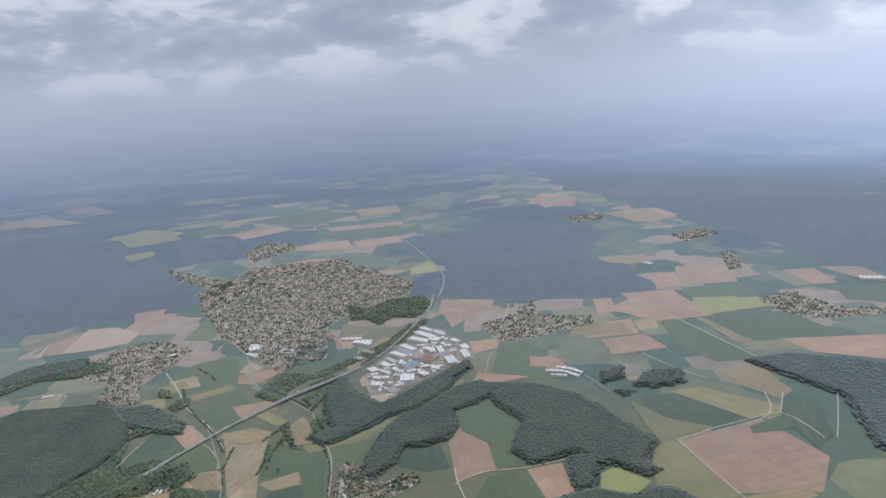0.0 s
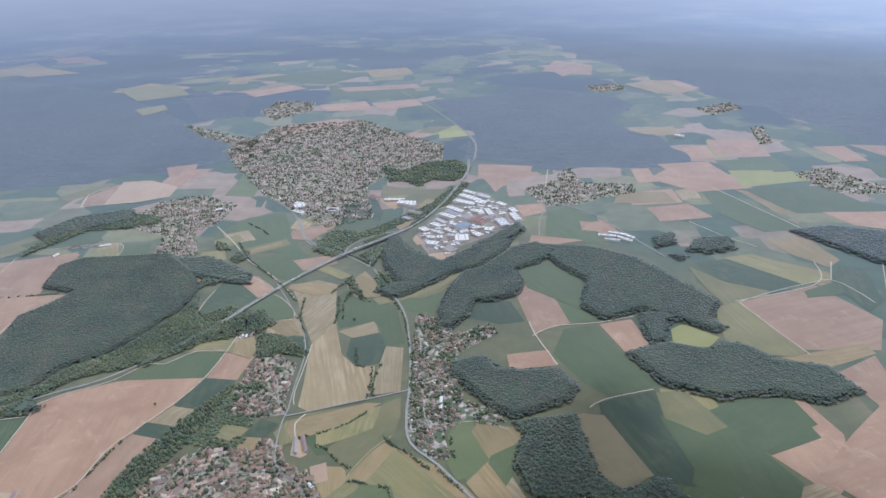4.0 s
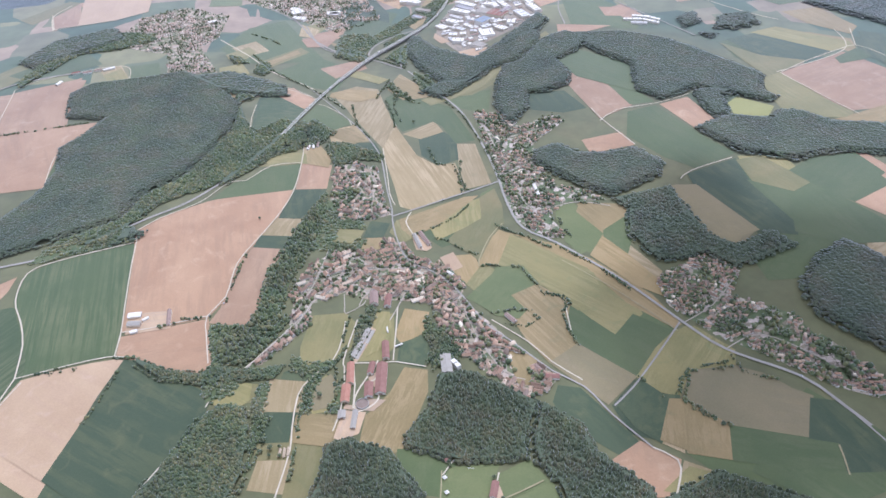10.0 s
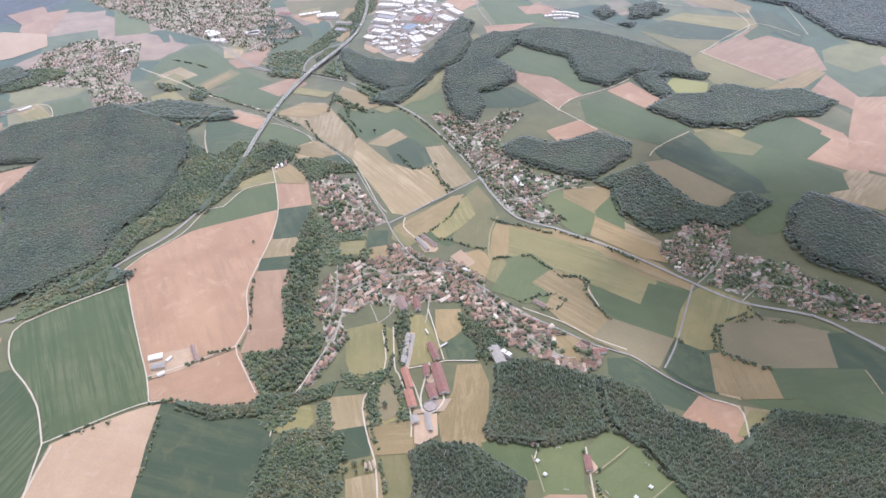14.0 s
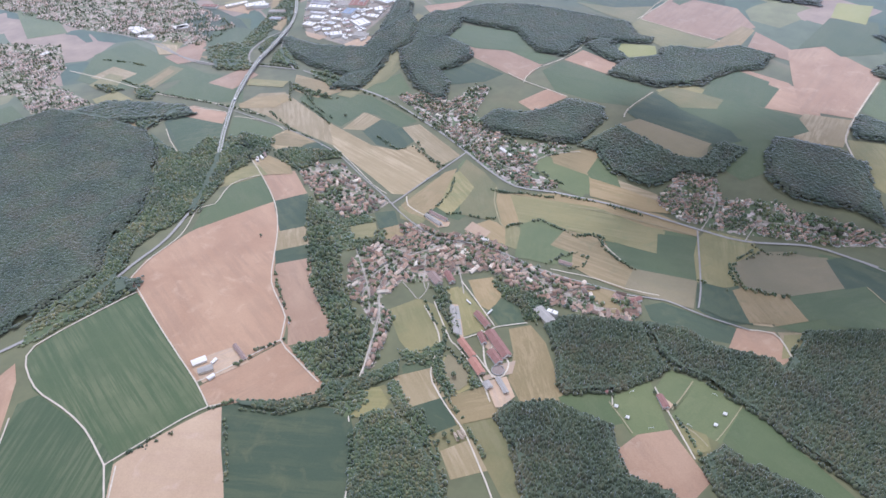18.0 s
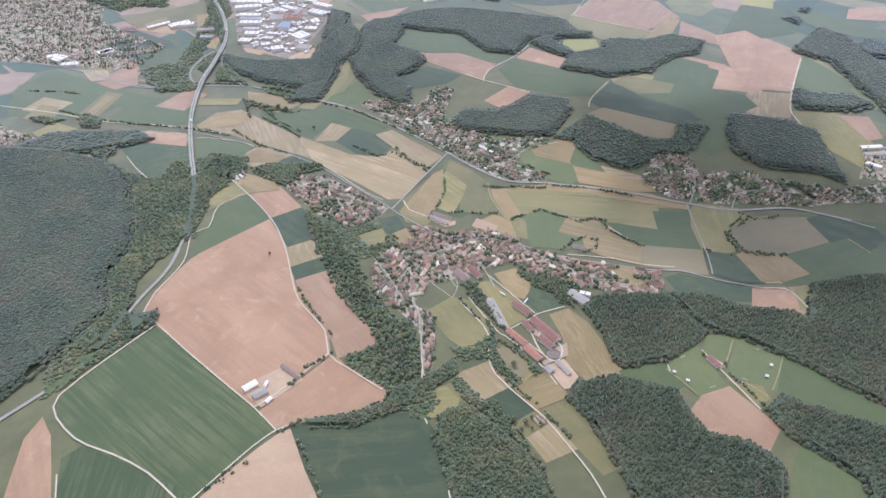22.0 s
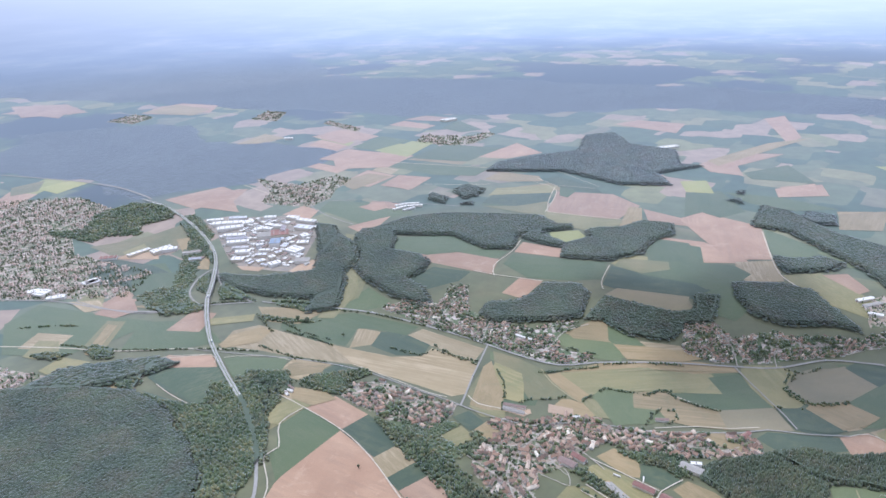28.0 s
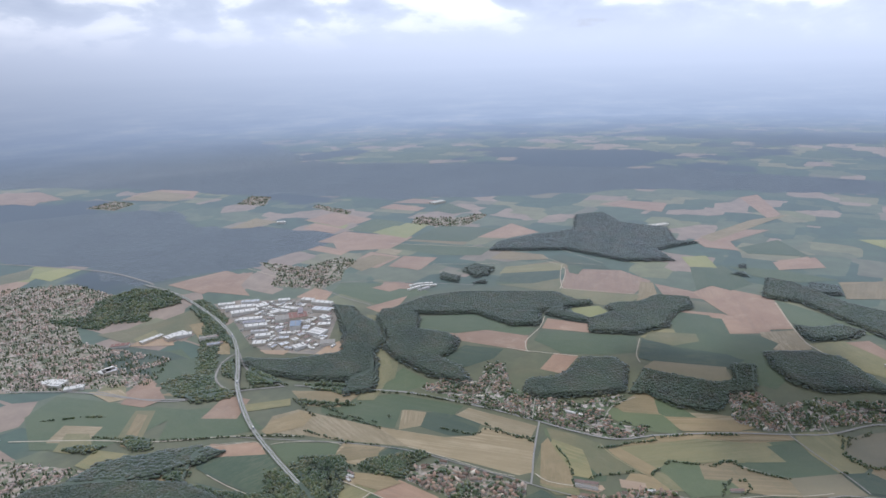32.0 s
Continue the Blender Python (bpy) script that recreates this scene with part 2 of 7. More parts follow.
FIELD_WORDS = {
    "plough": ("bare reddish-brown ploughed field with faint furrows", "ploughed field"),
    "pale": ("dry pale sandy-brown bare field beside a track", "bare field"),
    "brown": ("dull brown stubble field in the valley", "stubble field"),
    "wheat": ("golden straw-coloured field with mowing lines", "grain field"),
    "straw": ("mown straw-yellow meadow with tractor lines", "mown meadow"),
    "olive": ("olive-green drying meadow with mowing marks", "meadow"),
    "meadow": ("grassy yellow-green meadow among trees and houses", "meadow"),
    "green": ("green crop field with pale tramlines", "crop field"),
    "streaked": ("green crop field with pale yellowish streaks", "crop field"),
    "farmyard": ("pale dusty farmyard between barns", "farmyard"),
    "yard": ("paved grey yards and lorry parks", "paved yard"),
    "dark": ("dark green crop field with faint rows", "crop field"),
    "light": ("short bright green lawn beside a wood", "lawn"),
    "yellow": ("yellowing rape field among green crops", "rape field"),
}


def land_material():
    """Open country: a patchwork of far fields and woods."""
    m, tree, b = principled("open_country", 0.7, 0.3, 0.65)
    v = mapped(tree, (1, 1, 1), "Object", False)
    warp = tree.nodes.new("ShaderNodeVectorMath")
    warp.operation = "MULTIPLY_ADD"
    nz = tree.nodes.new("ShaderNodeTexNoise")
    nz.inputs["Scale"].default_value = 0.004
    link(tree, v, nz.inputs["Vector"])
    link(tree, nz.outputs[1], warp.inputs[0])
    warp.inputs[1].default_value = (70, 70, 0)
    link(tree, v, warp.inputs[2])
    vor = tree.nodes.new("ShaderNodeTexVoronoi")
    vor.inputs["Scale"].default_value = 0.0095
    vor.distance = "CHEBYCHEV"
    link(tree, warp.outputs[0], vor.inputs["Vector"])
    bw = tree.nodes.new("ShaderNodeSeparateColor")
    link(tree, vor.outputs["Color"], bw.inputs[0])
    patches = ramp(tree, bw.outputs[0], ((0.0, (0.075, 0.115, 0.065)), (0.28, (0.062, 0.098, 0.058)), (0.32, (0.15, 0.165, 0.085)), (0.5, (0.12, 0.145, 0.075)), (0.53, (0.31, 0.225, 0.155)), (0.66, (0.34, 0.25, 0.17)), (0.69, (0.09, 0.125, 0.065)),
                                         (0.85, (0.08, 0.115, 0.06)), (0.88, (0.24, 0.215, 0.11)), (1.0, (0.2, 0.2, 0.085))))
    near = noise_of(tree, v, 0.03, 6, 0.65)
    patches = blend(tree, 1.0, patches, ramp(tree, near, ((0.3, (0.8,) * 3), (0.7, (1.2,) * 3))), "MULTIPLY")
    woods = ramp(tree, noise_of(tree, v, 0.0011, 5, 0.55), ((0.5, (0, 0, 0)), (0.525, (1, 1, 1))))
    far = tree.nodes.new("ShaderNodeVectorMath")
    far.operation = "LENGTH"
    link(tree, v, far.inputs[0])
    beyond = tree.nodes.new("ShaderNodeMapRange")
    beyond.inputs["From Min"].default_value, beyond.inputs["From Max"].default_value = 1500, 1700
    link(tree, far.outputs["Value"], beyond.inputs["Value"])
    woods = blend(tree, 1.0, woods, beyond.outputs[0], "MULTIPLY")
    mid = tree.nodes.new("ShaderNodeVectorMath")
    mid.operation = "DISTANCE"
    link(tree, v, mid.inputs[0])
    mid.inputs[1].default_value = (-260, 640, 0)
    outer = tree.nodes.new("ShaderNodeMapRange")
    outer.inputs["From Min"].default_value, outer.inputs["From Max"].default_value = 560, 640
    link(tree, mid.outputs["Value"], outer.inputs["Value"])
    grass = ramp(tree, noise_of(tree, v, 0.012, 6, 0.6), ((0.3, (0.1, 0.108, 0.048)), (0.55, (0.135, 0.135, 0.06)), (0.75, (0.18, 0.163, 0.072))))
    grass = blend(tree, 1.0, grass, ramp(tree, near, ((0.3, (0.8,) * 3), (0.7, (1.2,) * 3))), "MULTIPLY")
    patches = blend(tree, outer.outputs[0], grass, patches)
    # bluish far woods: distance haze put into their colour
    link(tree, blend(tree, woods, patches, (0.042, 0.062, 0.068)), b.inputs["Base Color"])
    return m


def leaf_material(name, stops, floor=False, haze_sheen=0.62):
    m, tree, b = principled(name, 0.75, 0.2, haze_sheen, (0.82, 0.89, 0.98, 1))
    if floor:
        v = mapped(tree)
        base = ramp(tree, noise_of(tree, v, 0.2, 5), stops)
    else:
        geo = tree.nodes.new("ShaderNodeNewGeometry")
        base = ramp(tree, geo.outputs["Random Per Island"], stops)
        v = mapped(tree, (1, 1, 1), "Object", False)
        base = blend(tree, 1.0, base, ramp(tree, noise_of(tree, v, 0.02, 4), ((0.3, (0.75, 0.8, 0.85)), (0.7, (1.25, 1.2, 1.1)))), "MULTIPLY")
        stand = ramp(tree, noise_of(tree, v, 0.035, 5, 0.65, 0.6), ((0.46, (0, 0, 0)), (0.62, (1, 1, 1))))
        base = blend(tree, stand, base, blend(tree, 1.0, base, (1.22, 1.0, 1.06), "MULTIPLY"))
        fresh = ramp(tree, noise_of(tree, v, 0.06, 4, 0.7), ((0.6, (0, 0, 0)), (0.7, (0.7, 0.7, 0.7))))
        base = blend(tree, fresh, base, blend(tree, 1.0, base, (1.18, 1.28, 1.1), "MULTIPLY"))
        tuft = noise_of(tree, v, 1.6, 3, 0.7)
        base = blend(tree, 1.0, base, ramp(tree, tuft, ((0.3, (0.82,) * 3), (0.7, (1.16,) * 3))), "MULTIPLY")
        relief(tree, b, tuft, 0.25, 0.3)
    link(tree, base, b.inputs["Base Color"])
    return m


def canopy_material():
    """The closed roof of a great forest, seen from far off: dark needles, distance haze put into colour and sheen."""
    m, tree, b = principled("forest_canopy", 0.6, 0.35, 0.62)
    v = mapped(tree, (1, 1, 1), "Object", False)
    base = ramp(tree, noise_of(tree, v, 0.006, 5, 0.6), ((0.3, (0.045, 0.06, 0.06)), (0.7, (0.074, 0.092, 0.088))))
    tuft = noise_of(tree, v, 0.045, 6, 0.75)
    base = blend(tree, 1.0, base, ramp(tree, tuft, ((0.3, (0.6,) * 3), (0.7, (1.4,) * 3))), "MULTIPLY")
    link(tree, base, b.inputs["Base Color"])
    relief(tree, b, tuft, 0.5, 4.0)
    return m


MAT["land"] = land_material()
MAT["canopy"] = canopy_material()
MAT["broad"] = leaf_material("broadleaf_crowns", ((0.0, (0.078, 0.1, 0.064)), (0.5, (0.085, 0.107, 0.068)), (1.0, (0.092, 0.114, 0.072))), haze_sheen=0.46)
MAT["broad_high"] = leaf_material("broadleaf_roof", ((0.0, (0.07, 0.09, 0.058)), (0.5, (0.076, 0.096, 0.062)), (1.0, (0.082, 0.102, 0.066))), haze_sheen=0.5)
# bluer copy of the broadleaf crowns; distance haze is in its colour
MAT["hazy_hill"] = leaf_material("hill_crowns", ((0.0, (0.08, 0.1, 0.082)), (0.5, (0.085, 0.105, 0.086)), (1.0, (0.09, 0.11, 0.09))), haze_sheen=0.66)
MAT["pine"] = leaf_material("conifer_crowns", ((0.0, (0.08, 0.104, 0.062)), (0.6, (0.1, 0.122, 0.07)), (1.0, (0.128, 0.14, 0.08))))
MAT["garden"] = leaf_material("garden_crowns", ((0.0, (0.08, 0.112, 0.06)), (0.45, (0.108, 0.14, 0.07)), (0.8, (0.13, 0.155, 0.072)), (1.0, (0.19, 0.2, 0.1))))
MAT["floor"] = leaf_material("wood_floor", ((0.3, (0.08, 0.104, 0.066)), (0.7, (0.105, 0.13, 0.08))), True)
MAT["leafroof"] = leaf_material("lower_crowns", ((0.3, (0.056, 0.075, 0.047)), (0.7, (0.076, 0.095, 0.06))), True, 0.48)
MAT["scrubfloor"] = leaf_material("scrub_grass", ((0.3, (0.07, 0.105, 0.045)), (0.7, (0.14, 0.16, 0.07))), True)


def plain(name, low, high, scale=0.3, rough=0.8, spec=0.4, sheen=0.0, pick=""):
    """A simple surface with two tones of wear; pick chooses a tone for each object or loose piece."""
    m, tree, b = principled(name, rough, spec, sheen)
    v = mapped(tree, (1, 1, 1), "Object", False)
    base = ramp(tree, noise_of(tree, v, scale, 6, 0.65), ((0.3, low), (0.7, high)))
    if pick:
        if pick == "object":
            src = tree.nodes.new("ShaderNodeObjectInfo").outputs["Random"]
        else:
            src = tree.nodes.new("ShaderNodeNewGeometry").outputs["Random Per Island"]
        return m, tree, b, base, src
    link(tree, base, b.inputs["Base Color"])
    return m


ROOF_TONES = ((0.0, (0.335, 0.211, 0.148)), (0.14, (0.433, 0.284, 0.194)), (0.28, (0.262, 0.178, 0.130)), (0.4, (0.175, 0.131, 0.102)), (0.53, (0.478, 0.316, 0.219)),
              (0.64, (0.328, 0.236, 0.173)), (0.75, (0.569, 0.417, 0.298)), (0.83, (0.243, 0.193, 0.158)), (0.9, (0.479, 0.325, 0.231)), (0.965, (0.732, 0.611, 0.471)), (1.0, (0.885, 0.803, 0.643)))
# far towns: paler, evener tones, with distance haze put into the roof colours
HAZY_ROOFS = ((0.0, (0.493, 0.348, 0.278)), (0.2, (0.552, 0.400, 0.321)), (0.36, (0.466, 0.358, 0.293)), (0.48, (0.384, 0.311, 0.258)),
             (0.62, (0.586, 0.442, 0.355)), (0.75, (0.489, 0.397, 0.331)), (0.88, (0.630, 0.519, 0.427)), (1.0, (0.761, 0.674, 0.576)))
WALL_TONES = ((0.0, (0.72, 0.69, 0.62)), (0.4, (0.78, 0.76, 0.72)), (0.7, (0.62, 0.55, 0.44)), (1.0, (0.8, 0.79, 0.77)))
HALL_TONES = ((0.0, (0.62, 0.62, 0.62)), (0.35, (0.78, 0.77, 0.75)), (0.55, (0.5, 0.5, 0.52)), (0.7, (0.66, 0.62, 0.58)),
              (0.82, (0.36, 0.37, 0.40)), (0.92, (0.45, 0.27, 0.22)), (1.0, (0.75, 0.75, 0.74)))


def toned(name, tones, pick, scale, rough=0.75):
    m, tree, b, base, src = plain(name, (0.82,) * 3, (1.1,) * 3, scale, rough, 0.4, 0.12, pick)
    link(tree, blend(tree, 1.0, base, ramp(tree, src, tones), "MULTIPLY"), b.inputs["Base Color"])
    return m


MAT["roof"] = toned("roof_tiles", ROOF_TONES, "object", 0.8)
MAT["wall"] = toned("rendered_walls", WALL_TONES, "object", 0.5)
MAT["roof_near"] = toned("roof_tiles_mixed", ROOF_TONES, "island", 0.8)
MAT["roof_far"] = toned("roof_tiles_far", HAZY_ROOFS, "island", 0.8)
MAT["wall_far"] = toned("rendered_walls_far", WALL_TONES, "island", 0.5)
MAT["hall"] = toned("sheet_roofs", HALL_TONES, "object", 0.12, 0.7)
MAT["hall_far"] = toned("sheet_roofs_far", HALL_TONES, "island", 0.12, 0.5)
MAT["barn"] = plain("barn_tiles", (0.25, 0.13, 0.105), (0.33, 0.185, 0.15), 0.25)
MAT["orange_tile"] = plain("orange_tiles", (0.38, 0.18, 0.125), (0.46, 0.245, 0.175), 0.25)
MAT["white"] = plain("white_sheet", (0.7, 0.665, 0.6), (0.83, 0.795, 0.725), 0.2, 0.75, 0.25)
MAT["greysheet"] = plain("grey_sheet", (0.33, 0.305, 0.265), (0.42, 0.39, 0.345), 0.2, 0.8, 0.2)
MAT["bluesheet"] = plain("blue_grey_sheet", (0.22, 0.27, 0.34), (0.28, 0.33, 0.4), 0.2, 0.5)
MAT["brown_tile"] = plain("brown_tiles", (0.27, 0.19, 0.16), (0.36, 0.27, 0.23), 0.3)
MAT["street"] = plain("pale_street", (0.37, 0.33, 0.265), (0.46, 0.41, 0.34), 0.2, 0.8)
MAT["cloud"] = plain("cloud_white", (0.8, 0.8, 0.8), (0.86, 0.86, 0.86), 0.01, 1.0, 0.0)
MAT["rubber"] = plain("tyre_rubber", (0.02, 0.02, 0.02), (0.04, 0.04, 0.04), 2.0)
MAT["slurry"] = plain("dark_slurry", (0.18, 0.13, 0.1), (0.25, 0.19, 0.15), 0.5, 0.3)
MAT["timber"] = plain("cut_timber", (0.42, 0.33, 0.23), (0.58, 0.48, 0.36), 1.5)
MAT["bark"] = plain("bark", (0.08, 0.06, 0.045), (0.14, 0.11, 0.085), 3.0)
MAT["chimney"] = plain("chimney_brick", (0.25, 0.14, 0.1), (0.34, 0.2, 0.15), 2.0)
MAT["asphalt"] = plain("worn_asphalt", (0.29, 0.272, 0.24), (0.375, 0.352, 0.312), 0.1, 0.7)
MAT["track"] = plain("pale_gravel", (0.50, 0.44, 0.33), (0.64, 0.57, 0.45), 0.15, 0.9)
MAT["path"] = plain("trodden_grass", (0.27, 0.24, 0.13), (0.38, 0.33, 0.2), 0.15, 0.9)
MAT["concrete"] = plain("bridge_concrete", (0.31, 0.3, 0.28), (0.4, 0.39, 0.365), 0.2, 0.8)
MAT["verge"] = plain("road_verge", (0.10, 0.14, 0.06), (0.18, 0.2, 0.09), 0.1, 0.8, 0.4, 0.3)
MAT["paint"] = plain("road_paint", (0.7, 0.7, 0.68), (0.8, 0.8, 0.78), 0.5, 0.6)


GREENER = ((0.0, (0.08, 0.115, 0.05)), (0.35, (0.13, 0.16, 0.07)), (0.55, (0.10, 0.13, 0.06)), (0.6, (0.22, 0.19, 0.13)), (0.74, (0.42, 0.36, 0.30)), (0.9, (0.54, 0.46, 0.40)), (1.0, (0.15, 0.17, 0.08)))
DUSTIER = ((0.0, (0.10, 0.13, 0.055)), (0.3, (0.15, 0.165, 0.08)), (0.42, (0.38, 0.31, 0.23)), (0.58, (0.33, 0.25, 0.18)), (0.8, (0.50, 0.42, 0.35)), (1.0, (0.12, 0.14, 0.065)))


def gardens_material(name, tones):
    m, tree, b = principled(name, 0.7, 0.4, 0.25)
    v = mapped(tree, (1, 1, 1), "Object", False)
    vor = tree.nodes.new("ShaderNodeTexVoronoi")
    vor.inputs["Scale"].default_value = 0.22
    link(tree, v, vor.inputs["Vector"])
    s = tree.nodes.new("ShaderNodeSeparateColor")
    link(tree, vor.outputs["Color"], s.inputs[0])
    base = ramp(tree, s.outputs[0], tones)
    base = blend(tree, 1.0, base, ramp(tree, noise_of(tree, v, 0.5, 4, 0.7), ((0.3, (0.7,) * 3), (0.7, (1.3,) * 3))), "MULTIPLY")
    link(tree, base, b.inputs["Base Color"])
    return m


MAT["gardens"], MAT["yards"] = gardens_material("gardens", GREENER), gardens_material("village_yards", DUSTIER)


# ---- builders ----
def part(name, bm, material, parent, label=""):
    me = bpy.data.meshes.new(name)
    bm.to_mesh(me)
    bm.free()
    me.materials.append(material)
    ob = new(name, me)
    ob.parent = parent
    if label:
        tagged(ob, label)
    return ob


def from_arrays(name, verts, faces, materials, slots=None, smooth=False):
    """A mesh of triangles or quads from numpy arrays."""
    me = bpy.data.meshes.new(name)
    n, k = faces.shape
    me.vertices.add(len(verts))
    me.vertices.foreach_set("co", np.asarray(verts, np.float32).ravel())
    me.loops.add(n * k)
    me.loops.foreach_set("vertex_index", faces.astype(np.int32).ravel())
    me.polygons.add(n)
    me.polygons.foreach_set("loop_start", np.arange(0, n * k, k, dtype=np.int32))
    if slots is not None:
        me.polygons.foreach_set("material_index", np.asarray(slots, np.int32))
    if smooth:
        me.polygons.foreach_set("use_smooth", np.ones(n, bool))
    for m in materials:
        me.materials.append(m)
    me.update(calc_edges=True)
    return me


def inside(x, y, corners):
    """Which of the points lie within the outline."""
    c = np.array(corners, float)
    hit = np.zeros(x.shape, bool)
    j = len(c) - 1
    for i in range(len(c)):
        cross = (c[i, 1] > y) != (c[j, 1] > y)
        with np.errstate(divide="ignore", invalid="ignore"):
            at = (c[j, 0] - c[i, 0]) * (y - c[i, 1]) / (c[j, 1] - c[i, 1]) + c[i, 0]
        hit ^= cross & (x < at)
        j = i
    return hit


def heights(x, y):
    return np.array([height(a, b) for a, b in zip(x, y)])


def sheet(name, corners, lift, material, kind="", across=False):
    """A patch of land laid over the relief, its own axes along its longest side."""
    n = len(corners)
    cx, cy = sum(p[0] for p in corners) / n, sum(p[1] for p in corners) / n
    best = max(range(n), key=lambda i: math.dist(corners[i], corners[i - 1]))
    a, b = corners[best - 1], corners[best]
    turn = math.atan2(b[1] - a[1], b[0] - a[0]) + (math.pi / 2 if across else 0)
    bm = bmesh.new()
    vs = [bm.verts.new((x, y, 0)) for x, y in corners]
    f = bm.faces.new(vs)
    if f.normal.z < 0 or sum(corners[i - 1][0] * corners[i][1] - corners[i][0] * corners[i - 1][1] for i in range(n)) < 0:
        f.normal_flip()
    xs, ys = [p[0] for p in corners], [p[1] for p in corners]
    if max(abs(cx + 150), abs(cy - 650)) < 2000:
        for axis, values in ((0, xs), (1, ys)):
            k = math.ceil(min(values) / 20)
            while k * 20 < max(values):
                where = [0, 0, 0]
                way = [0, 0, 0]
                where[axis], way[axis] = k * 20, 1
                bmesh.ops.bisect_plane(bm, geom=bm.verts[:] + bm.edges[:] + bm.faces[:], plane_co=where, plane_no=way)
                k += 1
        sums = [p[0] + p[1] for p in corners]
        for k in range(math.ceil(min(sums) / 20), math.ceil(max(sums) / 20)):
            bmesh.ops.bisect_plane(bm, geom=bm.verts[:] + bm.edges[:] + bm.faces[:], plane_co=(k * 20, 0, 0), plane_no=(1, 1, 0))
    bmesh.ops.triangulate(bm, faces=bm.faces[:])
    for v in bm.verts:
        v.co.z = height(v.co.x, v.co.y) + lift
    m = Matrix.Translation((cx, cy, 0)) @ Matrix.Rotation(turn, 4, "Z")
    bm.transform(m.inverted())
    bm.normal_update()
    ob = part(name, bm, material, None)
    ob.matrix_world = m
    if kind:
        tagged(ob, kind=kind)
    return ob


SHEETS, CANOPIES = [0], [0]


def widened(corners, by):
    """The outline moved outwards, so that neighbouring plots meet."""
    n = len(corners)
    area = sum(corners[i - 1][0] * corners[i][1] - corners[i][0] * corners[i - 1][1] for i in range(n))
    s = 1 if area > 0 else -1
    out = []
    for i in range(n):
        p, q, r = (Vector(corners[k % n]) for k in (i - 1, i, i + 1))
        a, c = (q - p).normalized(), (r - q).normalized()
        m = Vector((a.y + c.y, -a.x - c.x))
        m = m.normalized() if m.length > 0.3 else Vector((a.y, -a.x))
        out.append(tuple(q + m * s * by))
    return out


def field(kind, *corners):
    SHEETS[0] += 1
    corners = widened(corners, 0 if kind in ("farmyard", "yard") else 2.2)
    ob = sheet("field", corners, 0.1 + 0.0016 * SHEETS[0], MAT[kind], across=kind == "streaked")
    words, cat = FIELD_WORDS[kind]
    tagged(ob, words, cat, "fields of the valley")


CLEARINGS = []


def clearing(kind, *corners):
    """A field or yard inside a settlement, kept free of houses and trees."""
    field(kind, *corners)
    CLEARINGS.append(corners)


def open_ground(x, y):
    keep = np.ones(x.shape, bool)
    for c in CLEARINGS:
        keep &= ~inside(x, y, c)
    return keep


ROAD_LINES = []
DECK = -11.0          # level of the motorway bridge over the valley floor


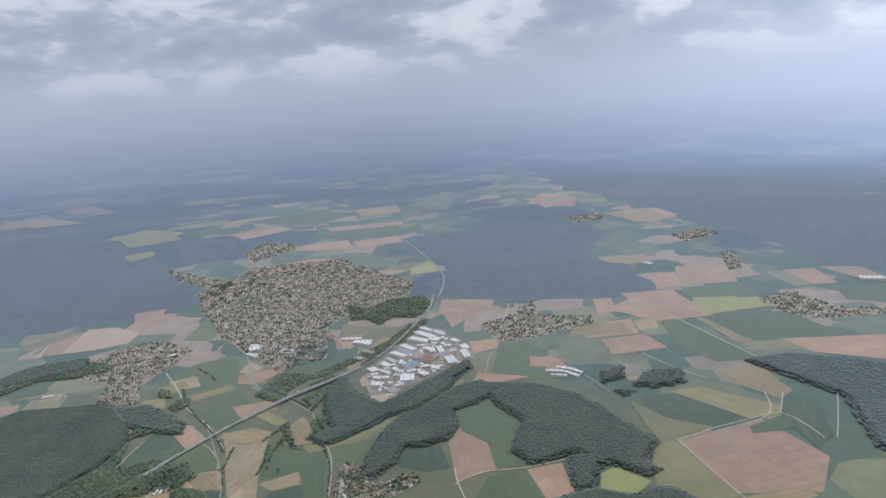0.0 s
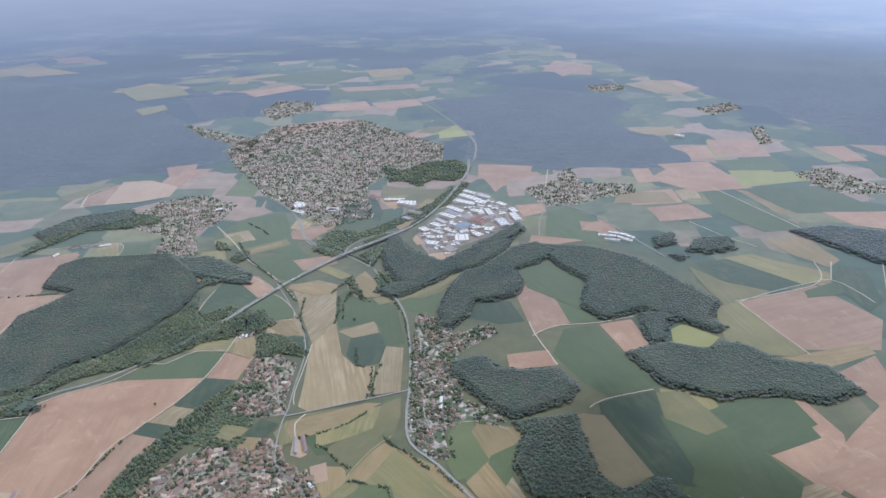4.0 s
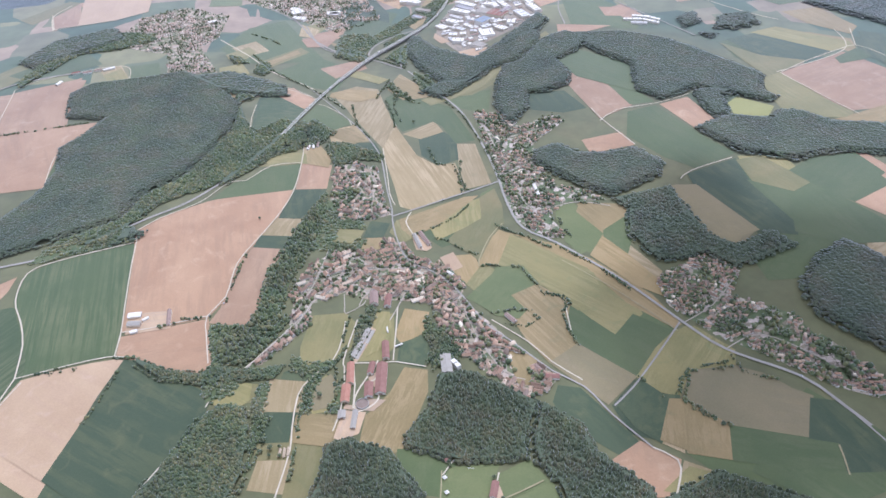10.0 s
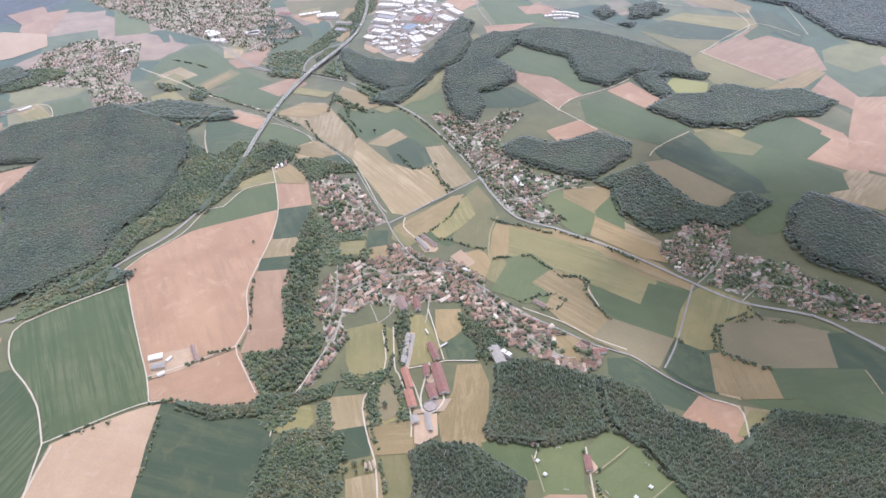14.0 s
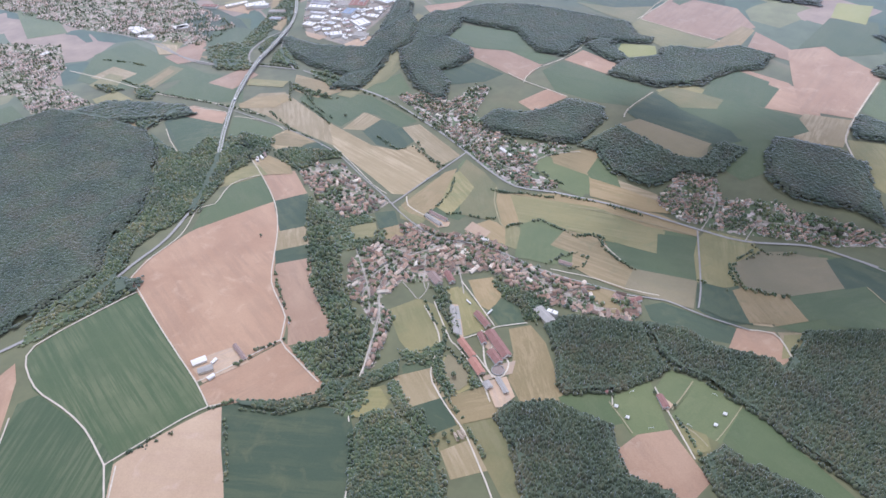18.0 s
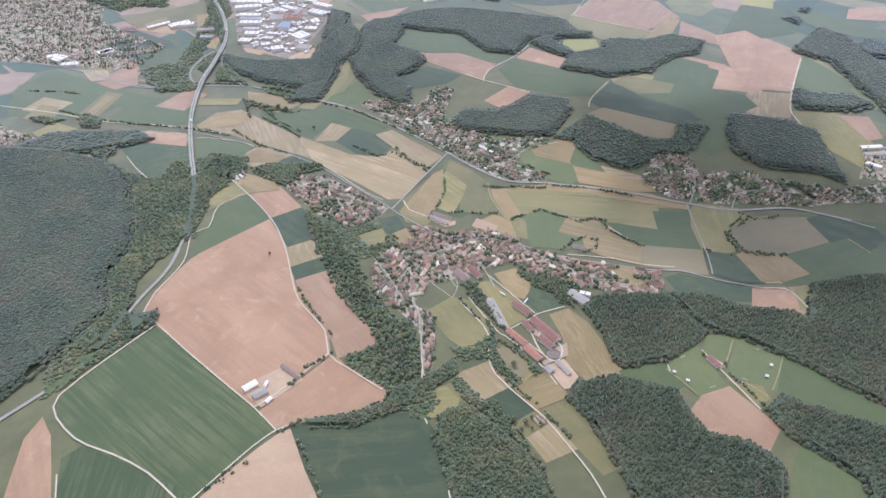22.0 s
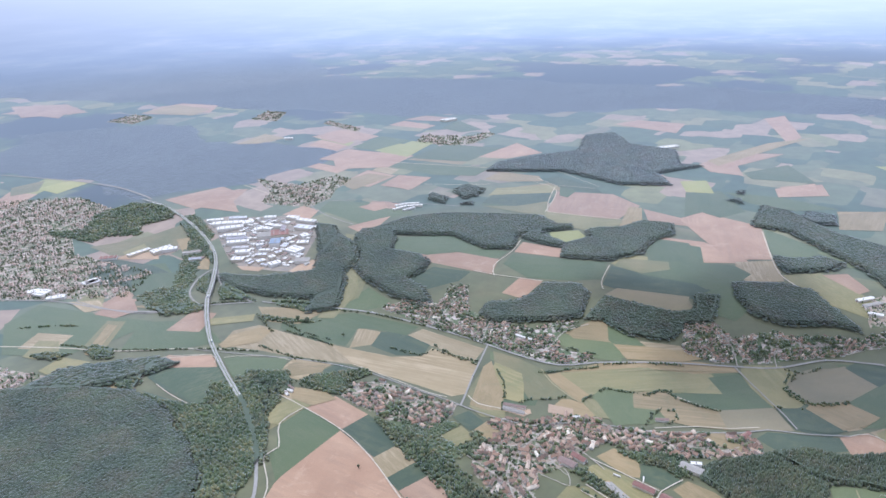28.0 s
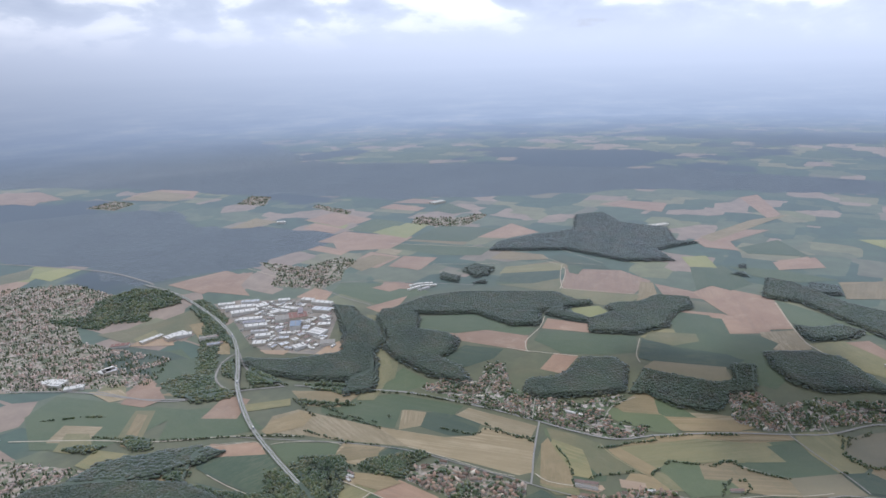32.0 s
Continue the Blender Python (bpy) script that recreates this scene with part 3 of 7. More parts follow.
def road(width, kind, *points):
    """A ribbon of road or track laid over the land."""
    pts = [Vector(p) for p in points]
    width *= 0.78 if kind == "street" else 1.0
    fine = []
    for i in range(len(pts) - 1):
        p0, p1, p2, p3 = pts[max(i - 1, 0)], pts[i], pts[i + 1], pts[min(i + 2, len(pts) - 1)]
        steps = max(2, int((p2 - p1).length / 12))
        for s in range(steps):
            u = s / steps
            fine.append(0.5 * (2 * p1 + (p2 - p0) * u + (2 * p0 - 5 * p1 + 4 * p2 - p3) * u * u + (3 * p1 - p0 - 3 * p2 + p3) * u ** 3))
    fine.append(pts[-1])
    ROAD_LINES.append((width, [tuple(p) for p in fine]))
    mat = {"motorway": "asphalt", "road": "asphalt", "track": "track", "street": "street", "path": "path"}[kind]
    words = {"motorway": ("grey asphalt motorway with two carriageways", "motorway"), "road": ("grey asphalt country road", "road"),
             "track": ("pale gravel farm track between fields", "farm track"),
             "street": ("pale worn village street between houses", "street"),
             "path": ("worn tan grass path along a field edge", "footpath")}[kind]

    def ribbon(name, off, w, lift, material, parent=None):
        bm = bmesh.new()
        prev = None
        for i, p in enumerate(fine):
            d = (fine[min(i + 1, len(fine) - 1)] - fine[max(i - 1, 0)]).normalized()
            side = Vector((-d.y, d.x))
            row = []
            for s in (-1, 1):
                q = p + side * (off + s * w / 2)
                z = height(q.x, q.y)
                row.append(bm.verts.new((q.x, q.y, (max(z, DECK) if kind == "motorway" else z) + lift)))
            if prev:
                bm.faces.new((prev[0], row[0], row[1], prev[1])).normal_update()
            prev = row
        bmesh.ops.recalc_face_normals(bm, faces=bm.faces[:])
        for f in bm.faces:
            if f.normal.z < 0:
                f.normal_flip()
        return part(name, bm, material, parent)

    if kind == "motorway":
        base = ribbon("motorway", 0, width + 1.2, 1.7, MAT["verge"])
        for s in (-1, 1):
            lane = ribbon("carriageway", s * (width / 4 + 0.4), width / 2 - 0.3, 1.85, MAT["asphalt"], base)
            for o in (-1, 1):
                ribbon("edge_line", s * (width / 4 + 0.4) + o * (width / 4 - 0.5), 0.14, 1.92, MAT["paint"], lane)
        low = [(i, p) for i, p in enumerate(fine) if height(p.x, p.y) < DECK - 0.5]
        for i, p in low[::2]:
            d = (fine[min(i + 1, len(fine) - 1)] - fine[max(i - 1, 0)]).normalized()
            bm = bmesh.new()
            box(bm, -0.5, -width * 0.4, -8, 0.5, width * 0.4, 0.2)
            bm.transform(pose(p.x, p.y, DECK, 0, 0, math.degrees(math.atan2(d.y, d.x))))
            part("bridge_pier", bm, MAT["concrete"], base)
        for (i, p), (j, q) in zip(low[:-1], low[1:]):
            if j != i + 1:
                continue
            d = q - p
            for s in (-1, 1):
                bm = bmesh.new()
                box(bm, -0.1, -0.18, -0.9, d.length + 0.1, 0.18, 1.5)
                side = Vector((-d.y, d.x)).normalized() * s * (width / 2 + 0.6)
                bm.transform(pose(p.x + side.x, p.y + side.y, DECK + 0.4, 0, 0, math.degrees(math.atan2(d.y, d.x))))
                part("parapet", bm, MAT["concrete"], base)
    else:
        base = ribbon({"road": "road", "track": "farm_track", "street": "street", "path": "footpath"}[kind], 0, width, 0.84 if kind == "road" else 0.78, MAT[mat])
    tagged(base, words[0], words[1], kind="structure")


ICO_V = []
for s in (-1, 1):
    for g in (-1.618, 1.618):
        ICO_V += [(s, g, 0), (0, s, g), (g, 0, s)]
ICO_V = np.array(ICO_V) / 1.902
hull = bmesh.new()
for v in ICO_V:
    hull.verts.new(v)
bmesh.ops.convex_hull(hull, input=hull.verts[:])
hull.verts.index_update()
ICO_F = np.array([[v.index for v in f.verts] for f in hull.faces])
ICO_V = np.array([v.co[:] for v in hull.verts])
CAP_F = ICO_F[ICO_V[ICO_F][:, :, 2].mean(1) > -0.62]
hull.free()
RNG = np.random.default_rng(7)


def from_edge(x, y, corners):
    """Distance of each point from an outline."""
    d = np.full(x.shape, 1e9)
    c = np.array(corners, float)
    for i in range(len(c)):
        a, ab = c[i - 1], c[i] - c[i - 1]
        u = np.clip(((x - a[0]) * ab[0] + (y - a[1]) * ab[1]) / max(ab @ ab, 1e-9), 0, 1)
        d = np.minimum(d, np.hypot(x - a[0] - u * ab[0], y - a[1] - u * ab[1]))
    return d


def crowns(name, x, y, size, tall, material, vary=0.0, spire=0.35, dome=0.5, uneven=0.12):
    """Many tree crowns in one mesh: uneven rounded or pointed clumps standing on the land."""
    n = len(x)
    v = np.repeat(ICO_V[None], n, 0) * RNG.uniform(0.76, 1.22, (n, 12, 1))
    a = RNG.uniform(0, 2 * np.pi, n)
    c, s = np.cos(a)[:, None], np.sin(a)[:, None]
    vx, vy, vz = v[..., 0] * c - v[..., 1] * s, v[..., 0] * s + v[..., 1] * c, v[..., 2]
    grow = RNG.uniform(1 - vary, 1 + vary, n)
    r = (size * RNG.uniform(0.8, 1.25, n) * grow)[:, None]
    h = (tall * RNG.uniform(1 - uneven, 1 + uneven, n) * (grow if uneven > 0.1 else 1.0))[:, None]
    z = heights(x, y)[:, None] + h * (1.05 - dome + dome * vz)
    taper = np.clip(1.05 - spire * vz, 0.15, 1.6)
    verts = np.stack([x[:, None] + vx * r * taper, y[:, None] + vy * r * taper, z], -1).reshape(-1, 3)
    faces = (CAP_F[None] + (np.arange(n) * 12)[:, None, None]).reshape(-1, 3)
    return new(name, from_arrays(name, verts, faces, [material], smooth=True))


def scatter(corners, step, jitter=0.45, skip=0.0, turn=0.0):
    """Uneven grid of points inside an outline."""
    c = np.array(corners, float)
    mid = c.mean(0)
    ct, st = math.cos(turn), math.sin(turn)
    loc = (c - mid) @ np.array([[ct, -st], [st, ct]])
    gx, gy = np.meshgrid(np.arange(loc[:, 0].min(), loc[:, 0].max(), step), np.arange(loc[:, 1].min(), loc[:, 1].max(), step))
    gx[1::2] += step / 2
    gx, gy = gx.ravel() + RNG.uniform(-jitter, jitter, gx.size) * step, gy.ravel() + RNG.uniform(-jitter, jitter, gy.size) * step
    x, y = gx * ct - gy * st + mid[0], gx * st + gy * ct + mid[1]
    keep = inside(x, y, corners) & (RNG.random(x.size) >= skip)
    return x[keep], y[keep]


WOOD_WORDS = {"broad": "dense dark green broadleaf wood with uneven crowns", "pine": "dense dark conifer wood on a slope", "mixed": "mixed green trees on the slope beside the village",
              "leafy": "dense leafy green copse with uneven crowns", "scrub": "loose bushes and young trees on rough grass", "far": "wide dark forest far across the plain"}


def clear_of_roads(x, y, margin):
    keep = np.ones(x.shape, bool)
    for w, line in ROAD_LINES:
        p = np.array(line)
        lo, hi = p.min(0) - 20, p.max(0) + 20
        near = np.where((x > lo[0]) & (x < hi[0]) & (y > lo[1]) & (y < hi[1]))[0]
        if not len(near):
            continue
        d = np.full(len(near), 1e9)
        for a, b in zip(p[:-1], p[1:]):
            ab = b - a
            u = np.clip(((x[near] - a[0]) * ab[0] + (y[near] - a[1]) * ab[1]) / max(ab @ ab, 1e-9), 0, 1)
            d = np.minimum(d, np.hypot(x[near] - a[0] - u * ab[0], y[near] - a[1] - u * ab[1]))
        keep[near] &= d > w / 2 + margin
    return keep


def canopy(corners):
    """A distant forest: a closed canopy with a ragged edge."""
    bm = bmesh.new()
    n = len(corners)
    rim = []
    for i in range(n):
        a, b = Vector(corners[i]), Vector(corners[(i + 1) % n])
        k = max(2, int((b - a).length / 22))
        for s in range(k):
            p = a.lerp(b, s / k)
            bay = noise.noise_vector(Vector((p.x / 130, p.y / 130, 2.2))) * 48 + noise.noise_vector(Vector((p.x / 40, p.y / 40, 6.1))) * 14
            rim.append(p + Vector((bay.x, bay.y)))
    bm.faces.new([bm.verts.new((p.x, p.y, 0)) for p in rim])
    for way, lo, hi in (((1, 0, 0), -1780, 1480), ((0, 1, 0), -980, 2280), ((1, 1, 0), -2760, 3760)):
        values = [p.x * way[0] + p.y * way[1] for p in rim]
        k = max(lo, math.ceil(min(values) / CELL) * CELL)
        while k < min(hi + 1, max(values)):
            where = (k, 0, 0) if way[0] else (0, k, 0)
            bmesh.ops.bisect_plane(bm, geom=bm.verts[:] + bm.edges[:] + bm.faces[:], plane_co=where, plane_no=way)
            k += CELL
    bmesh.ops.triangulate(bm, faces=bm.faces[:])
    for v in bm.verts:
        v.co.z = height(v.co.x, v.co.y) + 0.03 + 0.004 * CANOPIES[0]
    CANOPIES[0] += 1
    for f in bm.faces:
        f.normal_update()
        if f.normal.z < 0:
            f.normal_flip()
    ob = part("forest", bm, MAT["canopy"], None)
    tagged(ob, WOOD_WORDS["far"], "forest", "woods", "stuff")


DENSE = []


def wood(kind, grain, *corners):
    if kind == "far":
        return canopy(corners)
    step = grain / (13 if kind in ("mixed", "scrub", "leafy") else 10.5)
    mid = np.mean(np.array(corners, float), 0)
    if mid[1] < 480 and -620 < mid[0] < -60:
        step *= 0.74
    elif kind == "broad" and mid[0] < -480 and mid[1] < 1000:
        step *= 0.8
    high = kind == "broad" and (mid[1] > 620 or mid[0] > 40)
    low = (5.2 if mid[0] > -450 else 4.95) if high else {"scrub": 0.9, "mixed": 0.9, "leafy": 3.3, "pine": 4.5}.get(kind, 4.4)
    # fill sheet, in dense woods raised into the crowns to hide their dark gaps
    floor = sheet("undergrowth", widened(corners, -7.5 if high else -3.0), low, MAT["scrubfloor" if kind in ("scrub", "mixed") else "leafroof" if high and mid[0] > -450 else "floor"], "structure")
    tagged(floor, "green sheet filling the gaps among the trees", "undergrowth")
    x, y = scatter(widened(corners, step * 0.7), step, 0.65, {"scrub": 0.45, "mixed": 0.3}.get(kind, 0.03))
    keep = clear_of_roads(x, y, step * 0.5)
    ragged = np.array([noise.noise(Vector((a / 17, c / 17, 1.7))) for a, c in zip(x, y)])
    keep &= inside(x, y, corners) & (from_edge(x, y, corners) > 9 * np.clip(ragged, 0, 1)) | (~inside(x, y, corners) & (ragged > 0.05))
    for c in DENSE:
        keep &= ~inside(x, y, c)
    if kind in ("broad", "pine", "leafy"):
        DENSE.append(corners)
    x, y = x[keep], y[keep]
    tall = {"pine": 7.0, "scrub": 2.4, "mixed": 4.4, "leafy": 4.8}.get(kind, 5.6)
    tall = tall * np.clip((0.4 if high else 0.5) + from_edge(x, y, corners) / 14, 0.4, 1.0)
    if kind == "pine":
        mat, vary, spire, dome = "pine", 0.26, 0.75, 0.5
    elif kind == "broad":
        mat, vary, spire, dome = "hazy_hill" if mid[0] > 380 else "broad_high" if high and mid[0] > -450 else "broad", 0.16, 0.35, 0.16 if high else 0.24
    else:
        mat, vary, spire, dome = "garden", 0.34 if kind == "leafy" else 0.45, 0.35, 0.4 if kind == "leafy" else 0.5
    ob = crowns("wood", x, y, step * (0.9 if high else 0.78), tall, MAT[mat], vary, spire, dome, (0.05 if mid[0] > -450 else 0.08) if high else 0.12)
    tagged(ob, WOOD_WORDS[kind], "wood", "woods", "stuff")


def house_meshes(w, d, h, rise):
    """Walls with gables, and a pitched roof with eaves, as meshes round the origin."""
    bm = bmesh.new()
    base = [(-w / 2, -d / 2), (w / 2, -d / 2), (w / 2, d / 2), (-w / 2, d / 2)]
    lowv = [bm.verts.new((x, y, -1.5)) for x, y in base]
    topv = [bm.verts.new((x, y, h)) for x, y in base]
    ridge = [bm.verts.new((-w / 2, 0, h + rise)), bm.verts.new((w / 2, 0, h + rise))]
    bm.faces.new((lowv[0], lowv[1], topv[1], topv[0]))
    bm.faces.new((lowv[2], lowv[3], topv[3], topv[2]))
    bm.faces.new((lowv[1], lowv[2], topv[2], ridge[1], topv[1]))
    bm.faces.new((lowv[3], lowv[0], topv[0], ridge[0], topv[3]))
    walls = bpy.data.meshes.new("wall")
    bm.to_mesh(walls)
    bm.free()
    bm = bmesh.new()
    o, th = 0.35, 0.22
    run = d / 2 + o
    drop = rise * run / (d / 2)
    for x in (-w / 2 - o, w / 2 + o):
        for y, z in ((-run, h + rise - drop), (0, h + rise), (run, h + rise - drop)):
            bm.verts.new((x, y, z + 0.02))
            bm.verts.new((x, y, z + 0.02 + th))
    bm.verts.ensure_lookup_table()
    V = bm.verts
    for a, b in ((0, 2), (2, 4)):
        bm.faces.new((V[a + 1], V[b + 1], V[b + 7], V[a + 7]))
        bm.faces.new((V[a], V[a + 6], V[b + 6], V[b]))
        bm.faces.new((V[a], V[b], V[b + 1], V[a + 1]))
        bm.faces.new((V[a + 6], V[a + 7], V[b + 7], V[b + 6]))
    bm.faces.new((V[0], V[1], V[7], V[6]))
    bm.faces.new((V[4], V[10], V[11], V[5]))
    bmesh.ops.recalc_face_normals(bm, faces=bm.faces[:])
    roof = bpy.data.meshes.new("roof")
    bm.to_mesh(roof)
    bm.free()
    return walls, roof


def box(bm, x0, y0, z0, x1, y1, z1):
    v = [bm.verts.new((x, y, z)) for z in (z0, z1) for y in (y0, y1) for x in (x0, x1)]
    for q in ((0, 2, 3, 1), (4, 5, 7, 6), (0, 1, 5, 4), (2, 6, 7, 3), (0, 4, 6, 2), (1, 3, 7, 5)):
        bm.faces.new([v[i] for i in q])


HOUSE_KINDS = []
for w, d, h, rise in ((4.8, 3.7, 2.3, 1.6), (5.8, 3.9, 2.6, 1.8), (3.8, 3.1, 1.9, 1.3), (8.2, 3.9, 2.5, 1.7), (4.5, 4.1, 2.7, 0.9)):
    walls, roof = house_meshes(w, d, h, rise)
    thing = new("house")
    for me, mat in ((walls, "wall"), (roof, "roof")):
        me.materials.append(MAT[mat])
        p = new(me.name, me)
        p.parent = thing
    bm = bmesh.new()
    box(bm, w * 0.18, -0.25, h + rise - 0.5, w * 0.18 + 0.55, 0.3, h + rise + 0.75)
    part("chimney", bm, MAT["chimney"], [p for p in thing.children if p.name.startswith("roof")][0])
    HOUSE_KINDS.append((thing, walls, roof))
HOUSES = {"village": 0}
HOUSE_LABELS = ("pale rendered village house with a pitched tiled roof", "large rendered village house with a steep tiled roof", "small rendered cottage with a low tiled roof",
                "long rendered farmhouse with a tiled gable roof", "square rendered house with a shallow roof")


def along_road(px, py, reach, other):
    """The bearing of the nearest street within reach, or the other one given."""
    best = reach
    for w, line in ROAD_LINES:
        p = np.array(line)
        if px < p[:, 0].min() - reach or px > p[:, 0].max() + reach or py < p[:, 1].min() - reach or py > p[:, 1].max() + reach:
            continue
        d = np.hypot(p[:, 0] - px, p[:, 1] - py)
        i = int(d.argmin())
        if d[i] < best:
            a, b = p[max(i - 1, 0)], p[min(i + 1, len(p) - 1)]
            best, other = d[i], math.atan2(b[1] - a[1], b[0] - a[0])
    return other


def district(grain, angle, kind, *corners):
    """Houses with gardens on a loose street grid."""
    step, turn = {"village": grain / 9.2, "hamlet": grain / 10.3, "town": grain / 12.5}[kind], radians(angle)
    lot = sheet("gardens", corners, 0.08, MAT["gardens" if kind == "hamlet" else "yards"], "structure")
    tagged(lot, "gardens, yards and lanes between the houses", "gardens")
    x, y = scatter(corners, step, 0.2 if kind == "town" else 0.3, 0.1, turn)
    keep = clear_of_roads(x, y, 2.4) & open_ground(x, y)
    if kind == "town":
        u, v = x * math.cos(turn) + y * math.sin(turn), y * math.cos(turn) - x * math.sin(turn)
        keep &= ((v + 9 * np.sin(u / 50)) % (step * 3.0) > step * 0.75) & ((u + 11 * np.sin(v / 70)) % (step * 9.0) > step * 0.9)
    x, y = x[keep], y[keep]
    if kind == "town":
        edge = np.array([noise.noise(Vector((a / 24, c / 24, 5.0))) for a, c in zip(x, y)])
        keep = from_edge(x, y, corners) > 55 * np.clip(edge + 0.05, 0, 1)
        keep &= np.array([noise.noise(Vector((a / 85, c / 85, 9.4))) > -0.22 for a, c in zip(x, y)], bool)
        x, y = x[keep], y[keep]
    gap = -0.1 if kind == "town" else -0.2 if kind == "hamlet" else -0.32 if grain < 58 else -0.12
    keep = np.array([noise.noise(Vector((a / 30, c / 30, 3.0))) > gap for a, c in zip(x, y)], bool)
    x, y = x[keep], y[keep]
    big = {"village": 1.08, "hamlet": 0.74, "town": 0.72}[kind]
    allv, allf, slots, n = [], [], [], 0
    for px, py in zip(x, y):
        k = int(RNG.choice(5, p=(0.28, 0.24, 0.2, 0.18, 0.1)))
        rot = (turn if kind == "town" else along_road(px, py, 11.0, turn)) + (math.pi / 2 if RNG.random() < 0.4 else 0) + RNG.normal(0, 0.14)
        z = height(px, py)
        thing, walls, roof = HOUSE_KINDS[k]
        if kind in HOUSES and HOUSES[kind] < 300:
            HOUSES[kind] += 1
            m = pose(px, py, z, 0, 0, math.degrees(rot)) @ Matrix.Diagonal((RNG.uniform(0.75, 1.55), RNG.uniform(0.7, 1.05), RNG.uniform(0.75, 1.05), 1))
            c = copy_thing(thing, m)
            tagged(c, HOUSE_LABELS[k], "house", "houses of the village" if kind == "village" else "houses of the hamlets")
            continue
        size = (RNG.uniform(0.7, 1.4), RNG.uniform(0.65, 1.0), 0.95)
        rotm = np.array([[math.cos(rot), -math.sin(rot)], [math.sin(rot), math.cos(rot)]])
        for slot, me in ((0, walls), (1, roof)):
            co = np.array([v.co[:] for v in me.vertices]) * big * size
            co[:, :2] = co[:, :2] @ rotm.T
            co += (px, py, z)
            for f in me.polygons:
                q = list(f.vertices)
                for i in range(1, len(q) - 1):
                    allf.append((n + q[0], n + q[i], n + q[i + 1]))
                    slots.append(slot)
            allv.append(co)
            n += len(co)
    if allv:
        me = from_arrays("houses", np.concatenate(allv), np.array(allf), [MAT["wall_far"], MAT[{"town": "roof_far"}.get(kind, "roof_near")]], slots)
        ob = new("houses", me)
        tagged(ob, "pale houses with red and grey pitched roofs, closely set", "houses", "settlements", "stuff")
    x, y = scatter(corners, step * 0.5, 0.5, {"town": 0.7, "hamlet": 0.58}.get(kind, 0.5), turn + 0.3)
    keep = clear_of_roads(x, y, 1.0) & open_ground(x, y)
    keep &= np.array([noise.noise(Vector((a / 16, c / 16, 8.0))) > -0.1 for a, c in zip(x, y)], bool)
    g = crowns("garden_trees", x[keep], y[keep], min(step * 0.22, 2.2) * (0.75 if kind == "town" else 1.3), 3.2, MAT["garden"], 0.5)
    tagged(g, "rounded green garden trees and hedges among houses", "garden trees", "settlements", "stuff")


HALLS = []


def hall(kind, width, tall, rise, a, b):
    """A long building between two end points: walls, a flat or pitched roof, and roof lights on the large ones."""
    a, b = Vector(a), Vector(b)
    d, mid = b - a, (a + b) / 2
    long = d.length
    HALLS.append((mid.x, mid.y, max(long, width) / 2))
    z = height(mid.x, mid.y)
    thing = new("barn" if rise else "industrial_hall")
    thing.matrix_world = pose(mid.x, mid.y, z, 0, 0, math.degrees(math.atan2(d.y, d.x)))
    if rise:
        walls, roof = house_meshes(long, width, tall, rise)
        for me, mat in ((walls, "wall"), (roof, kind)):
            me.materials.append(MAT[mat])
            p = new(me.name, me)
            p.parent = thing
            if mat == "wall":
                for s in (-1, 1):
                    bm = bmesh.new()
                    box(bm, s * long / 2 - 0.06, -width * 0.2, -0.5, s * long / 2 + 0.06, width * 0.2, tall * 0.8)
                    part("barn_door", bm, MAT["brown_tile"], p, "brown wooden barn door")
    else:
        bm = bmesh.new()
        box(bm, -long / 2, -width / 2, -1.5, long / 2, width / 2, tall)
        part("wall", bm, MAT["wall"], thing)
        bm = bmesh.new()
        box(bm, -long / 2 - 0.15, -width / 2 - 0.15, tall + 0.01, long / 2 + 0.15, width / 2 + 0.15, tall + 0.35)
        top = part("roof", bm, MAT[kind], thing)
        n = int(long / 9)
        for i in range(n):
            bm = bmesh.new()
            x = (i + 0.5) / n * long - long / 2
            box(bm, x - 0.6, -width * 0.36, tall + 0.36, x + 0.6, width * 0.36, tall + 0.75)
            part("roof_light", bm, MAT["greysheet"], top)
    words = {"white": "white sheet-roofed", "greysheet": "grey sheet-roofed", "barn": "red-roofed", "orange_tile": "orange-roofed", "brown_tile": "brown tiled", "hall": "pale", "bluesheet": "blue-grey sheet-roofed"}[kind]
    tagged(thing, words + (" long farm barn with a pitched roof" if rise else " flat industrial hall on a paved yard"), "barn" if rise else "industrial hall", "barns" if rise else "industrial halls")


def works(*corners):
    """Smaller workshops and sheds that fill the trading estate between the large halls."""
    x, y = scatter(corners, 9.5, 0.3, 0.06, 0.2)
    for px, py in zip(x, y):
        if all(math.hypot(px - o[0], py - o[1]) > o[2] + 2.5 for o in HALLS):
            a = RNG.choice((0.1, 1.67)) + RNG.normal(0, 0.06)
            n = RNG.uniform(3, 7)
            kind = str(RNG.choice(("white", "hall", "greysheet", "white", "brown_tile")))
            hall(kind, round(float(RNG.uniform(4, 6.5)), 1), round(float(RNG.uniform(2.0, 3.5)), 1), 0, (px - n * math.cos(a), py - n * math.sin(a)), (px + n * math.cos(a), py + n * math.sin(a)))


